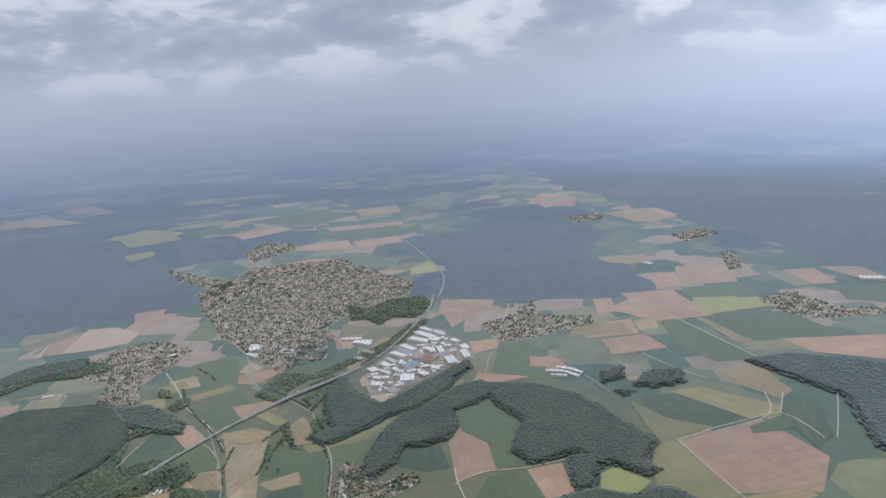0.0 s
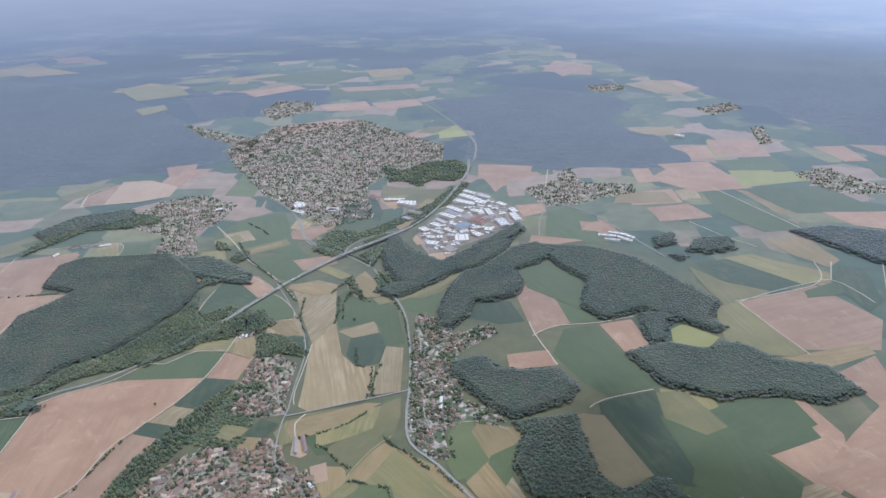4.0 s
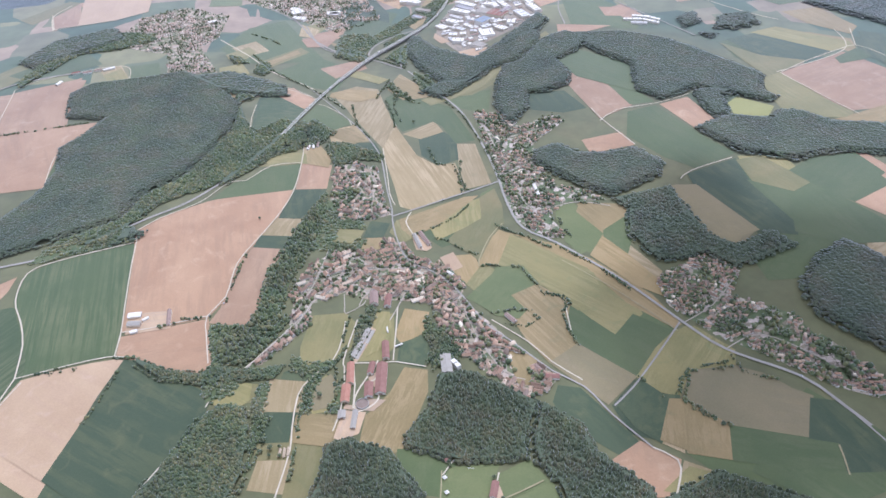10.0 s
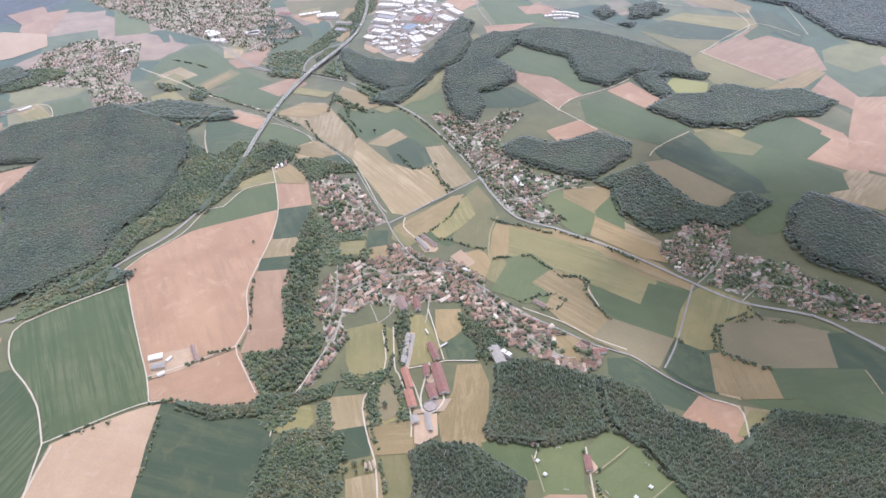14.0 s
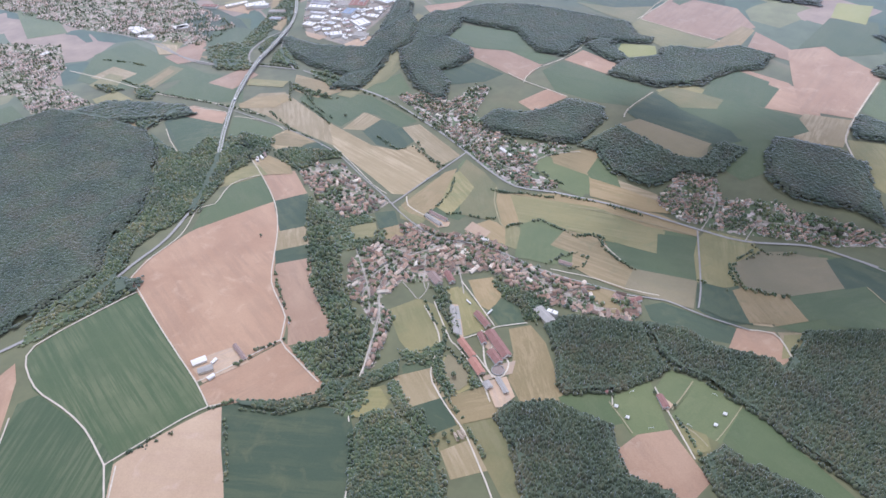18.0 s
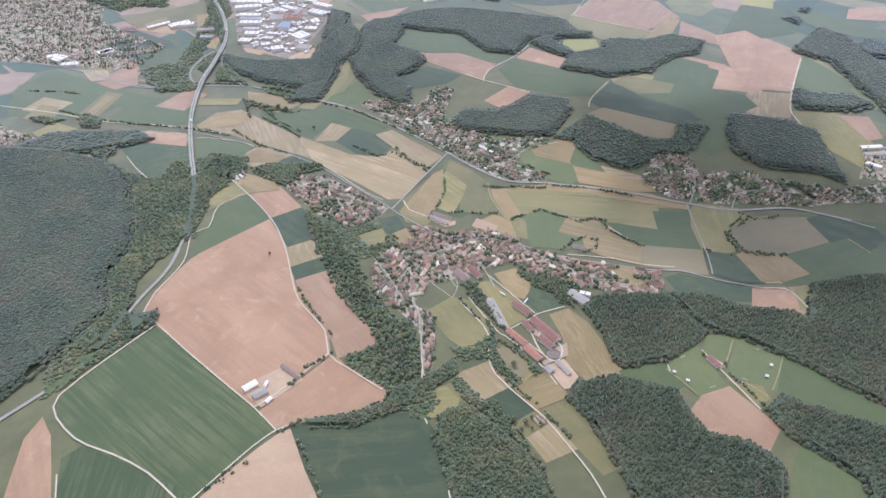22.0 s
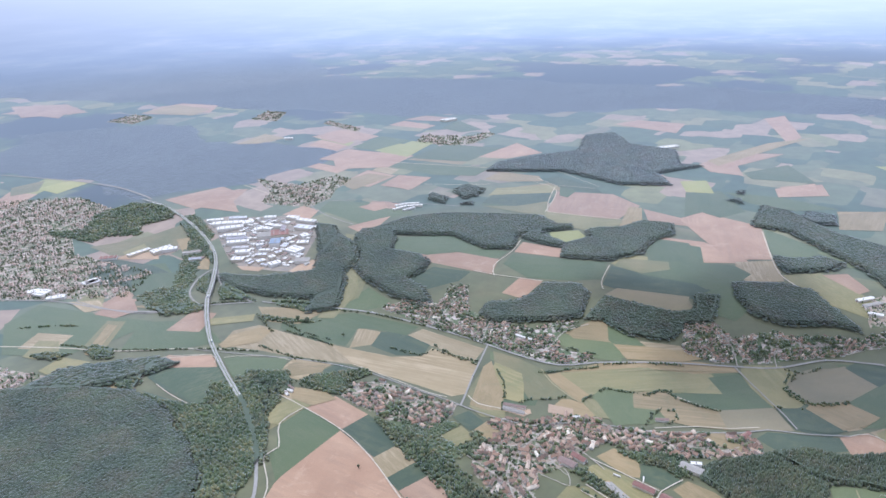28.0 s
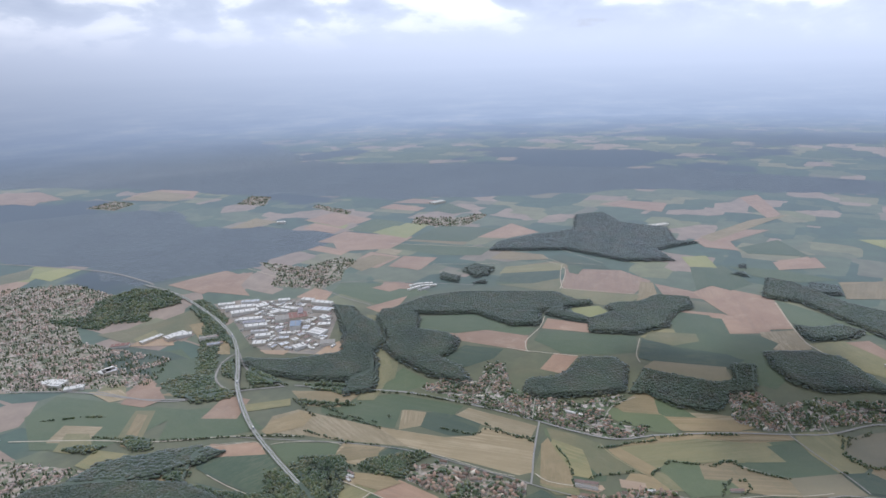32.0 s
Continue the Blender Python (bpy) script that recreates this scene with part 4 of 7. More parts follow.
def trees(*points):
    """A row of single trees and bushes along a stream, track or road."""
    spots = []
    for a, b in zip(points[:-1], points[1:]):
        n = max(1, int(math.dist(a, b) / 1.35))
        for i in range(n):
            if noise.noise(Vector((a[0] / 9 + i * 0.21, b[1] / 9, 0.5))) > -0.18:
                u = (i + RNG.random()) / n
                spots.append((a[0] + (b[0] - a[0]) * u + RNG.normal(0, 0.8), a[1] + (b[1] - a[1]) * u + RNG.normal(0, 0.9)))
    s = np.array(spots)
    ob = crowns("tree_row", s[:, 0], s[:, 1], 1.05, 2.4, MAT["garden"], 0.45)
    tagged(ob, "uneven row of green trees and bushes along a field edge", "tree row", "tree rows", "stuff")


def cloud(radius, thick, over, up_to, n):
    """A heaped cloud high overhead whose shade falls on the given place."""
    way = SUN_WAY * (up_to / SUN_WAY.z)
    c = Vector((over[0], over[1], 0)) + way
    n *= 3
    ang, rad = RNG.uniform(0, 2 * np.pi, n), np.sqrt(RNG.random(n)) * RNG.uniform(0.8, 1.12, n)
    px, py = c.x + np.cos(ang) * rad * radius[0], c.y + np.sin(ang) * rad * radius[1]
    r = RNG.uniform(0.1, 0.22, n) * (1.15 - 0.8 * np.clip(rad, 0, 1.1)) * radius[1]
    v = np.repeat(ICO_V[None], n, 0) * RNG.uniform(0.85, 1.15, (n, 12, 1))
    pz = c.z + RNG.uniform(0, thick, n)
    verts = np.stack([px[:, None] + v[..., 0] * r[:, None], py[:, None] + v[..., 1] * r[:, None], pz[:, None] + v[..., 2] * r[:, None] * 0.7], -1).reshape(-1, 3)
    faces = (ICO_F[None] + (np.arange(n) * 12)[:, None, None]).reshape(-1, 3)
    ob = new("cloud", from_arrays("cloud", verts, faces, [MAT["cloud"]], smooth=True))
    tagged(ob, "heaped white fair-weather cloud high overhead", "cloud", "clouds", "stuff")


def car(kind, a, b):
    """A vehicle on a road, heading along the way from a to b."""
    a, b = Vector(a), Vector(b)
    d = (b - a).normalized()
    lorry = kind == "lorry"
    long, wide, tall = (6.5, 1.5, 2.0) if lorry else (2.5, 1.05, 0.8)
    z = height(a.x, a.y)
    z = max(z, DECK) + 1.88 if lorry else z + 0.86
    thing = new("lorry" if lorry else "car")
    thing.matrix_world = pose(a.x, a.y, z, 0, 0, math.degrees(math.atan2(d.y, d.x)))
    bm = bmesh.new()
    if lorry:
        box(bm, -long / 2, -wide / 2, 0.45, long * 0.26, wide / 2, tall)
    else:
        box(bm, -long / 2, -wide / 2, 0.18, long / 2, wide / 2, 0.5)
    bmesh.ops.bevel(bm, geom=bm.edges[:], offset=0.06, segments=1, affect="EDGES")
    part("cargo_box" if lorry else "body", bm, MAT["white"], thing)
    bm = bmesh.new()
    if lorry:
        box(bm, long * 0.29, -wide / 2, 0.3, long / 2, wide / 2, tall * 0.8)
    else:
        box(bm, -long * 0.3, -wide * 0.42, 0.5, long * 0.22, wide * 0.42, tall)
    bmesh.ops.bevel(bm, geom=bm.edges[:], offset=0.08, segments=1, affect="EDGES")
    part("cab" if lorry else "cabin", bm, MAT["bluesheet"], thing)
    for x in (-0.32, 0.34):
        for y in (-1, 1):
            bm = bmesh.new()
            bmesh.ops.create_cone(bm, cap_ends=True, segments=12, radius1=0.3 if lorry else 0.2, radius2=0.3 if lorry else 0.2, depth=0.16)
            bm.transform(Matrix.Translation((x * long, y * wide * 0.46, 0.28 if lorry else 0.18)) @ Matrix.Rotation(math.pi / 2, 4, "X"))
            part("wheel", bm, MAT["rubber"], thing)
    tagged(thing, "white lorry driving on the motorway" if lorry else "small pale car on a country road", "lorry" if lorry else "car", "vehicles on the roads")


def trailer(a, b):
    """A long white box trailer standing on the grass between two end points."""
    a, b = Vector(a), Vector(b)
    d, mid = b - a, (a + b) / 2
    long = max(3.0, d.length)
    thing = new("trailer")
    thing.matrix_world = pose(mid.x, mid.y, height(mid.x, mid.y) + 0.5, 0, 0, math.degrees(math.atan2(d.y, d.x)))
    bm = bmesh.new()
    box(bm, -long / 2, -0.62, 0.45, long / 2, 0.62, 1.75)
    bmesh.ops.bevel(bm, geom=bm.edges[:], offset=0.08, segments=1, affect="EDGES")
    part("cargo_box", bm, MAT["white"], thing)
    bm = bmesh.new()
    box(bm, -long / 2 - 0.9, -0.06, 0.3, -long / 2 + 0.1, 0.06, 0.42)
    part("drawbar", bm, MAT["greysheet"], thing)
    for x in (0.18, 0.34):
        for y in (-0.58, 0.58):
            bm = bmesh.new()
            bmesh.ops.create_cone(bm, cap_ends=True, segments=12, radius1=0.28, radius2=0.28, depth=0.16)
            bm.transform(Matrix.Translation((x * long, y, 0.28)) @ Matrix.Rotation(math.pi / 2, 4, "X"))
            part("wheel", bm, MAT["rubber"], thing)
    tagged(thing, "long white box trailer parked on a meadow", "trailer", "trailers")


def timber(a, b):
    """A stack of pale logs between two end points."""
    a, b = Vector(a), Vector(b)
    d, mid = b - a, (a + b) / 2
    thing = new("timber_stack")
    thing.matrix_world = pose(mid.x, mid.y, height(mid.x, mid.y) + 0.5, 0, 0, math.degrees(math.atan2(d.y, d.x)))
    for row, many in ((0, 4), (1, 3), (2, 2)):
        for k in range(many):
            bm = bmesh.new()
            bmesh.ops.create_cone(bm, cap_ends=True, segments=8, radius1=0.3, radius2=0.26, depth=d.length * (0.92 + 0.06 * ((row + k) % 3)))
            bm.transform(Matrix.Translation((0, (k - (many - 1) / 2) * 0.58, 0.3 + row * 0.5)) @ Matrix.Rotation(math.pi / 2, 4, "Y"))
            part("log", bm, MAT["timber"], thing)
    tagged(thing, "stack of pale cut logs beside an orchard", "timber stack", "timber stacks")


def tent(at, far):
    x, y = at
    thing = new("marquee")
    thing.matrix_world = pose(x, y, height(x, y) + 0.5, 0, 0, 25)
    bm = bmesh.new()
    bmesh.ops.create_cone(bm, cap_ends=False, segments=4, radius1=2.1, radius2=0.15, depth=1.0)
    bm.transform(Matrix.Translation((0, 0, 1.7)) @ Matrix.Rotation(math.pi / 4, 4, "Z"))
    part("roof", bm, MAT["white"], thing)
    for sx in (-1, 1):
        for sy in (-1, 1):
            bm = bmesh.new()
            box(bm, sx * 1.35 - 0.06, sy * 1.35 - 0.06, -0.2, sx * 1.35 + 0.06, sy * 1.35 + 0.06, 1.25)
            part("post", bm, MAT["greysheet"], thing)
    tagged(thing, "small white peaked marquee on a sports field", "marquee", "marquees on the sports field")


def goal(at, towards):
    """A football goal, facing a point on the pitch."""
    a, b = Vector(at), Vector(towards)
    d = b - a
    thing = new("football_goal")
    thing.matrix_world = pose(a.x, a.y, height(a.x, a.y) + 0.5, 0, 0, math.degrees(math.atan2(d.y, d.x)))
    for y in (-2, 2):
        bm = bmesh.new()
        box(bm, -0.09, y - 0.09, -0.2, 0.09, y + 0.09, 1.35)
        part("post", bm, MAT["paint"], thing)
    bm = bmesh.new()
    box(bm, -0.09, -2.09, 1.35, 0.09, 2.09, 1.53)
    part("crossbar", bm, MAT["paint"], thing)
    tagged(thing, "white football goal on a lawn pitch", "football goal", "football goals")


def tank(at, far):
    """A round open slurry tank beside the barns."""
    x, y = at
    r = math.dist(at, far)
    thing = new("slurry_tank")
    thing.matrix_world = pose(x, y, height(x, y) + 0.4)
    bm = bmesh.new()
    n = 32
    rings = [[bm.verts.new((q * math.cos(2 * math.pi * i / n), q * math.sin(2 * math.pi * i / n), z)) for i in range(n)] for q, z in ((r, -0.5), (r, 1.6), (r - 0.4, 1.6), (r - 0.4, 0.3))]
    for lo, hi in zip(rings[:-1], rings[1:]):
        for i in range(n):
            bm.faces.new((lo[i - 1], lo[i], hi[i], hi[i - 1]))
    part("tank_wall", bm, MAT["concrete"], thing)
    bm = bmesh.new()
    bm.faces.new([bm.verts.new(((r - 0.42) * math.cos(2 * math.pi * i / n), (r - 0.42) * math.sin(2 * math.pi * i / n), 0.9)) for i in range(n)])
    part("slurry", bm, MAT["slurry"], thing)
    tagged(thing, "round open concrete slurry tank beside red barns", "slurry tank")


def single_tree(at, far):
    """One standing tree: a tapered trunk with limbs and a crown of many clumps."""
    x, y = at
    r = max(1.4, min(3.0, math.dist(at, far)))
    thing = new("tree")
    thing.matrix_world = pose(x, y, height(x, y) + 0.3)
    bm = bmesh.new()
    bmesh.ops.create_cone(bm, cap_ends=True, segments=8, radius1=r * 0.12, radius2=r * 0.05, depth=r * 1.3)
    bmesh.ops.translate(bm, verts=bm.verts[:], vec=(0, 0, r * 0.6))
    for k in range(4):
        limb = bmesh.ops.create_cone(bm, cap_ends=True, segments=6, radius1=r * 0.05, radius2=r * 0.02, depth=r * 0.8)["verts"]
        bmesh.ops.transform(bm, matrix=Matrix.Translation((0, 0, r * 0.9)) @ Matrix.Rotation(k * 1.57 + x, 4, "Z") @ Matrix.Rotation(0.8, 4, "Y") @ Matrix.Translation((0, 0, r * 0.4)), verts=limb)
    part("trunk", bm, MAT["bark"], thing)
    n = 70
    d = RNG.normal(size=(n, 3))
    d /= np.linalg.norm(d, axis=1)[:, None]
    c = d * (RNG.uniform(0.45, 0.95, n) * r)[:, None] * (1, 1, 0.85) + (0, 0, r * 1.55)
    s = RNG.uniform(0.2, 0.36, n) * r
    v = (ICO_V[None] * RNG.uniform(0.75, 1.25, (n, 12, 1))) * s[:, None, None] + c[:, None, :]
    f = (ICO_F[None] + (np.arange(n) * 12)[:, None, None]).reshape(-1, 3)
    crown = new("crown", from_arrays("crown", v.reshape(-1, 3), f, [MAT["garden"]], smooth=True))
    crown.parent = thing
    tagged(thing, "rounded broadleaf tree standing alone in a meadow", "tree", "single trees")


# ---- the ground, one sheet to the horizon ----
def grid_lines(lo, hi):
    inner = np.arange(lo, hi + 1, CELL)
    out = np.array([300.0, 900, 2200, 5000, 12000])
    return np.concatenate([lo - out[::-1], inner, hi + out])


gx, gy = grid_lines(-1800, 1480), grid_lines(-1000, 2280)
mx, my = np.meshgrid(gx, gy)
verts = np.stack([mx.ravel(), my.ravel(), heights(mx.ravel(), my.ravel())], -1)
nx = len(gx)
ii = (np.arange(len(gy) - 1)[:, None] * nx + np.arange(nx - 1)[None]).ravel()
faces = np.concatenate([np.stack([ii, ii + 1, ii + nx], -1), np.stack([ii + 1, ii + nx + 1, ii + nx], -1)])
ground = new("ground", from_arrays("ground", verts, faces, [MAT["land"]]))
tagged(ground, "open farmland of green and brown fields reaching the horizon", "ground", kind="structure")


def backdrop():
    """Glowing ring of painted haze: the far country and the foot of the sky, all round, beyond the last fields."""
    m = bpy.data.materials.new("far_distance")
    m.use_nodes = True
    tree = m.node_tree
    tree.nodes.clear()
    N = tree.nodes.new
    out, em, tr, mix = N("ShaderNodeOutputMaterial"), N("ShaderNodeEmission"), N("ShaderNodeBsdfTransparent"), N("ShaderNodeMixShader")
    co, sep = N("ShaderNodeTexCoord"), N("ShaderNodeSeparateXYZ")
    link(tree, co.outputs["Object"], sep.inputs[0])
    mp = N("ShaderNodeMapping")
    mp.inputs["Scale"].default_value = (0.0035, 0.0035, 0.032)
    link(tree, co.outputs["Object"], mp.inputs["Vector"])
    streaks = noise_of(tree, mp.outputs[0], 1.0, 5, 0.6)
    # blue haze painted into the glow, paler upwards
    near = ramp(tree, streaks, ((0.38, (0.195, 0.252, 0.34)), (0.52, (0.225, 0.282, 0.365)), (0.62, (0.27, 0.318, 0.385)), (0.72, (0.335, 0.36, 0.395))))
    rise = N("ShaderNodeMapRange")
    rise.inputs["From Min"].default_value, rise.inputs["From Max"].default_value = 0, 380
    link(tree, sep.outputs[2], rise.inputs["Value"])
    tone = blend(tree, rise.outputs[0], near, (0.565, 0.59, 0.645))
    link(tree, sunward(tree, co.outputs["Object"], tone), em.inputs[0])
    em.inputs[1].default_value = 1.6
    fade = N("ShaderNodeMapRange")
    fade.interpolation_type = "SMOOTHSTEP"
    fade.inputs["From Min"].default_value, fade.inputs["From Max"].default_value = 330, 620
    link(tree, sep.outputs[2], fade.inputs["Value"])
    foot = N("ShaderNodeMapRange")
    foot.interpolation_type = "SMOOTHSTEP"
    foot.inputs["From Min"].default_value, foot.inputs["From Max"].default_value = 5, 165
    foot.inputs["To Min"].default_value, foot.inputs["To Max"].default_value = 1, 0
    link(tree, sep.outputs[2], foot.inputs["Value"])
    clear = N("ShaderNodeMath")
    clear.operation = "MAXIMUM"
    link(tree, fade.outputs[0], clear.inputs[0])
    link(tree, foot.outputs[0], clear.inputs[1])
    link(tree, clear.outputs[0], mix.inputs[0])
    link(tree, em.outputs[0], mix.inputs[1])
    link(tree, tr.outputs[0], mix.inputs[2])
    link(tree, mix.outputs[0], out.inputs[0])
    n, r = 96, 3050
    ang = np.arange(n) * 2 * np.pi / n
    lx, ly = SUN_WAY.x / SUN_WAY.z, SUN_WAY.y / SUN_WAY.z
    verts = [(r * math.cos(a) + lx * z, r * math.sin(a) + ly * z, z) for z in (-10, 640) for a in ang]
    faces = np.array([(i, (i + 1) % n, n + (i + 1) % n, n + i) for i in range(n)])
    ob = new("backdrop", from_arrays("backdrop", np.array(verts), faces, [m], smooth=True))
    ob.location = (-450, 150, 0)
    tagged(ob, "glowing backdrop painted with blue distance haze", "distance", kind="structure")


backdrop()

# ---- clouds ----
cloud((210, 110), 60, (39, 460), 2400, 210)
cloud((140, 95), 60, (-24, 334), 2400, 240)
cloud((75, 60), 40, (62, 275), 2400, 110)
cloud((48, 75), 40, (52, 610), 2400, 90)

# ---- fields ----
field("plough", (-586, 686), (-564, 705), (-513, 727), (-484, 733), (-415, 736), (-435, 678), (-451, 650), (-469, 615), (-478, 589), (-485, 547), (-501, 522), (-553, 517), (-578, 519), (-581, 552), (-584, 613))
field("green", (-508, 732), (-484, 764), (-471, 767), (-440, 798), (-404, 797), (-413, 738), (-458, 736))
field("meadow", (-453, 800), (-440, 824), (-409, 837), (-401, 832), (-403, 800), (-436, 799))
field("wheat", (-396, 839), (-375, 835), (-380, 795), (-401, 802))
field("plough", (-400, 797), (-366, 787), (-376, 732), (-410, 737))
field("dark", (-413, 735), (-376, 731), (-392, 672), (-431, 677))
field("wheat", (-434, 676), (-402, 669), (-417, 637), (-449, 646))
field("dark", (-451, 645), (-420, 638), (-428, 614), (-459, 624))
field("plough", (-459, 624), (-428, 615), (-446, 577), (-458, 512), (-467, 504), (-497, 513), (-487, 532), (-478, 579), (-473, 596))
field("plough", (-577, 510), (-501, 517), (-498, 495), (-495, 458), (-502, 450), (-529, 458), (-555, 476), (-577, 486))
field("streaked", (-689, 633), (-664, 645), (-588, 659), (-586, 623), (-582, 545), (-581, 488), (-662, 481), (-667, 521), (-677, 554), (-691, 590))
field("pale", (-656, 472), (-573, 475), (-585, 437), (-599, 393), (-614, 343), (-684, 403))
field("dark", (-570, 474), (-556, 472), (-501, 426), (-503, 400), (-518, 372), (-541, 342), (-569, 304), (-613, 341), (-598, 392), (-584, 436))
field("streaked", (-705, 578), (-691, 578), (-671, 526), (-661, 497), (-658, 469), (-665, 450), (-685, 404), (-771, 479), (-738, 514), (-720, 549))
field("plough", (-717, 617), (-701, 628), (-705, 607), (-718, 574), (-734, 536), (-758, 468), (-777, 484), (-748, 573))
field("olive", (-401, 501), (-372, 499), (-364, 483), (-371, 454), (-390, 432), (-415, 435), (-413, 462))
field("dark", (-429, 432), (-417, 436), (-391, 430), (-401, 421), (-412, 418), (-431, 427))
field("wheat", (-441, 426), (-412, 417), (-419, 385), (-447, 392))
field("dark", (-446, 390), (-420, 384), (-425, 358), (-453, 362))
field("meadow", (-455, 360), (-425, 354), (-429, 337), (-451, 343))
field("wheat", (-451, 342), (-427, 338), (-433, 311), (-458, 320))
field("meadow", (-485, 431), (-454, 423), (-456, 406), (-485, 405))
field("olive", (-408, 391), (-401, 414), (-394, 421), (-387, 415), (-389, 396), (-397, 383), (-407, 383))
field("straw", (-412, 381), (-387, 375), (-395, 349), (-419, 355))
field("meadow", (-421, 355), (-396, 348), (-411, 311), (-420, 277), (-438, 284))
field("straw", (-326, 417), (-309, 411), (-313, 388), (-325, 365), (-342, 334), (-352, 329), (-372, 343), (-364, 370), (-353, 379), (-341, 391))
field("olive", (-346, 485), (-327, 491), (-333, 447), (-346, 433), (-364, 435), (-349, 469))
field("straw", (-314, 495), (-294, 487), (-304, 461), (-324, 450), (-327, 461))
field("dark", (-325, 448), (-306, 454), (-300, 443), (-311, 417), (-330, 427))
field("green", (-344, 331), (-327, 328), (-305, 310), (-319, 285), (-334, 291), (-346, 309))
field("light", (-307, 306), (-272, 303), (-299, 260), (-323, 272), (-317, 293))
field("light", (-248, 302), (-239, 281), (-276, 273), (-274, 293))
field("light", (-237, 279), (-232, 243), (-275, 230), (-284, 267))
field("meadow", (-286, 263), (-278, 231), (-298, 226), (-305, 231))
field("plough", (-342, 267), (-321, 268), (-298, 258), (-311, 212), (-338, 208), (-338, 222), (-353, 250))
field("green", (-233, 240), (-229, 216), (-235, 190), (-239, 146), (-251, 141), (-263, 171), (-279, 198), (-273, 215), (-271, 228))
field("light", (-315, 191), (-315, 180), (-321, 146), (-360, 122), (-408, 164), (-340, 187))
field("wheat", (-349, 1000), (-311, 1018), (-281, 1002), (-278, 940), (-270, 878), (-294, 819), (-305, 859), (-322, 913), (-330, 947))
field("wheat", (-270, 878), (-256, 793), (-235, 761), (-211, 761), (-212, 731), (-215, 694), (-279, 669), (-291, 679), (-291, 724), (-294, 792), (-294, 819))
field("wheat", (-199, 809), (-176, 801), (-178, 706), (-208, 701), (-205, 740))
field("dark", (-243, 834), (-210, 848), (-197, 825), (-205, 771), (-231, 764), (-246, 792))
field("wheat", (-262, 854), (-216, 878), (-210, 848), (-242, 837))
field("green", (-270, 970), (-248, 988), (-187, 914), (-173, 812), (-197, 813), (-205, 863), (-217, 882), (-262, 863), (-271, 906))
field("wheat", (-256, 1017), (-239, 1048), (-199, 961), (-247, 960), (-263, 998))
field("green", (-190, 950), (-120, 939), (-136, 886), (-156, 891), (-178, 914))
field("meadow", (-190, 966), (-147, 965), (-111, 975), (-89, 994), (-108, 957), (-148, 938), (-180, 948))
field("meadow", (-282, 664), (-212, 682), (-225, 658), (-255, 632), (-284, 627), (-291, 645))
field("green", (-279, 623), (-226, 646), (-215, 629), (-231, 599), (-260, 592))
field("light", (-213, 634), (-192, 685), (-179, 693), (-183, 628), (-216, 576), (-234, 592))
field("straw", (-198, 609), (-180, 598), (-212, 550), (-222, 556))
field("olive", (-181, 596), (-156, 568), (-118, 524), (-91, 447), (-132, 423), (-156, 469), (-169, 504), (-193, 534), (-209, 549))
field("green", (-91, 447), (-71, 424), (-114, 382), (-129, 373), (-155, 407), (-164, 454), (-145, 465), (-132, 427))
field("green", (-242, 512), (-212, 542), (-185, 536), (-178, 512), (-208, 489), (-220, 470), (-238, 491))
field("straw", (-206, 494), (-179, 510), (-156, 474), (-164, 449), (-161, 413), (-186, 406), (-199, 436), (-213, 454))
field("olive", (-198, 431), (-187, 404), (-161, 409), (-139, 372), (-169, 353), (-180, 376))
field("dark", (-134, 366), (-114, 343), (-141, 304), (-159, 314), (-162, 343))
field("olive", (-117, 373), (-71, 415), (-59, 419), (-37, 387), (-49, 364), (-83, 370), (-105, 347))
field("brown", (-98, 345), (-82, 369), (-44, 363), (-24, 349), (-1, 315), (-29, 281), (-73, 302))
field("wheat", (-114, 339), (-107, 337), (-127, 289), (-140, 302))
field("wheat", (-104, 338), (-81, 303), (-95, 277), (-123, 287))
field("green", (-75, 299), (-26, 280), (-17, 276), (-31, 249), (-91, 275))
field("dark", (0, 311), (17, 268), (-11, 241), (-6, 268), (-25, 281))
field("dark", (-200, 372), (-184, 366), (-158, 303), (-174, 293), (-188, 311), (-203, 330), (-209, 356))
field("plough", (-184, 290), (-156, 303), (-134, 282), (-150, 254), (-172, 256), (-186, 276))
field("wheat", (-130, 279), (-113, 267), (-136, 252), (-155, 244))
field("green", (-124, 286), (-32, 248), (-25, 228), (-34, 219), (-82, 244), (-111, 268))
field("straw", (-178, 601), (-139, 567), (-112, 534), (-75, 467), (-65, 424), (-72, 422), (-100, 465), (-118, 524), (-155, 570))
field("light", (-118, 629), (-102, 632), (-85, 568), (-108, 547), (-123, 577))
field("straw", (-92, 629), (-46, 605), (-54, 585), (-83, 573), (-89, 594))
field("dark", (-80, 571), (-56, 581), (-64, 551), (-74, 557))
field("wheat", (-85, 568), (-66, 541), (-52, 496), (-67, 479), (-107, 543))
field("plough", (-9, 974), (13, 955), (37, 879), (46, 812), (-4, 795), (-10, 897))
field("green", (18, 995), (49, 997), (94, 932), (65, 863), (77, 812), (47, 815), (41, 888), (20, 950))
field("dark", (-73, 899), (-25, 886), (-13, 828), (-43, 830), (-82, 858))
field("green", (36, 795), (74, 799), (101, 691), (113, 660), (59, 643), (35, 679), (13, 741))
field("plough", (-43, 752), (6, 750), (10, 718), (-43, 721))
field("plough", (84, 801), (125, 808), (130, 739), (99, 727))
field("dark", (129, 814), (156, 826), (193, 803), (175, 764), (132, 743))
field("yellow", (170, 777), (188, 789), (219, 753), (193, 726), (162, 745))
field("green", (263, 970), (342, 958), (406, 897), (282, 849), (252, 908))
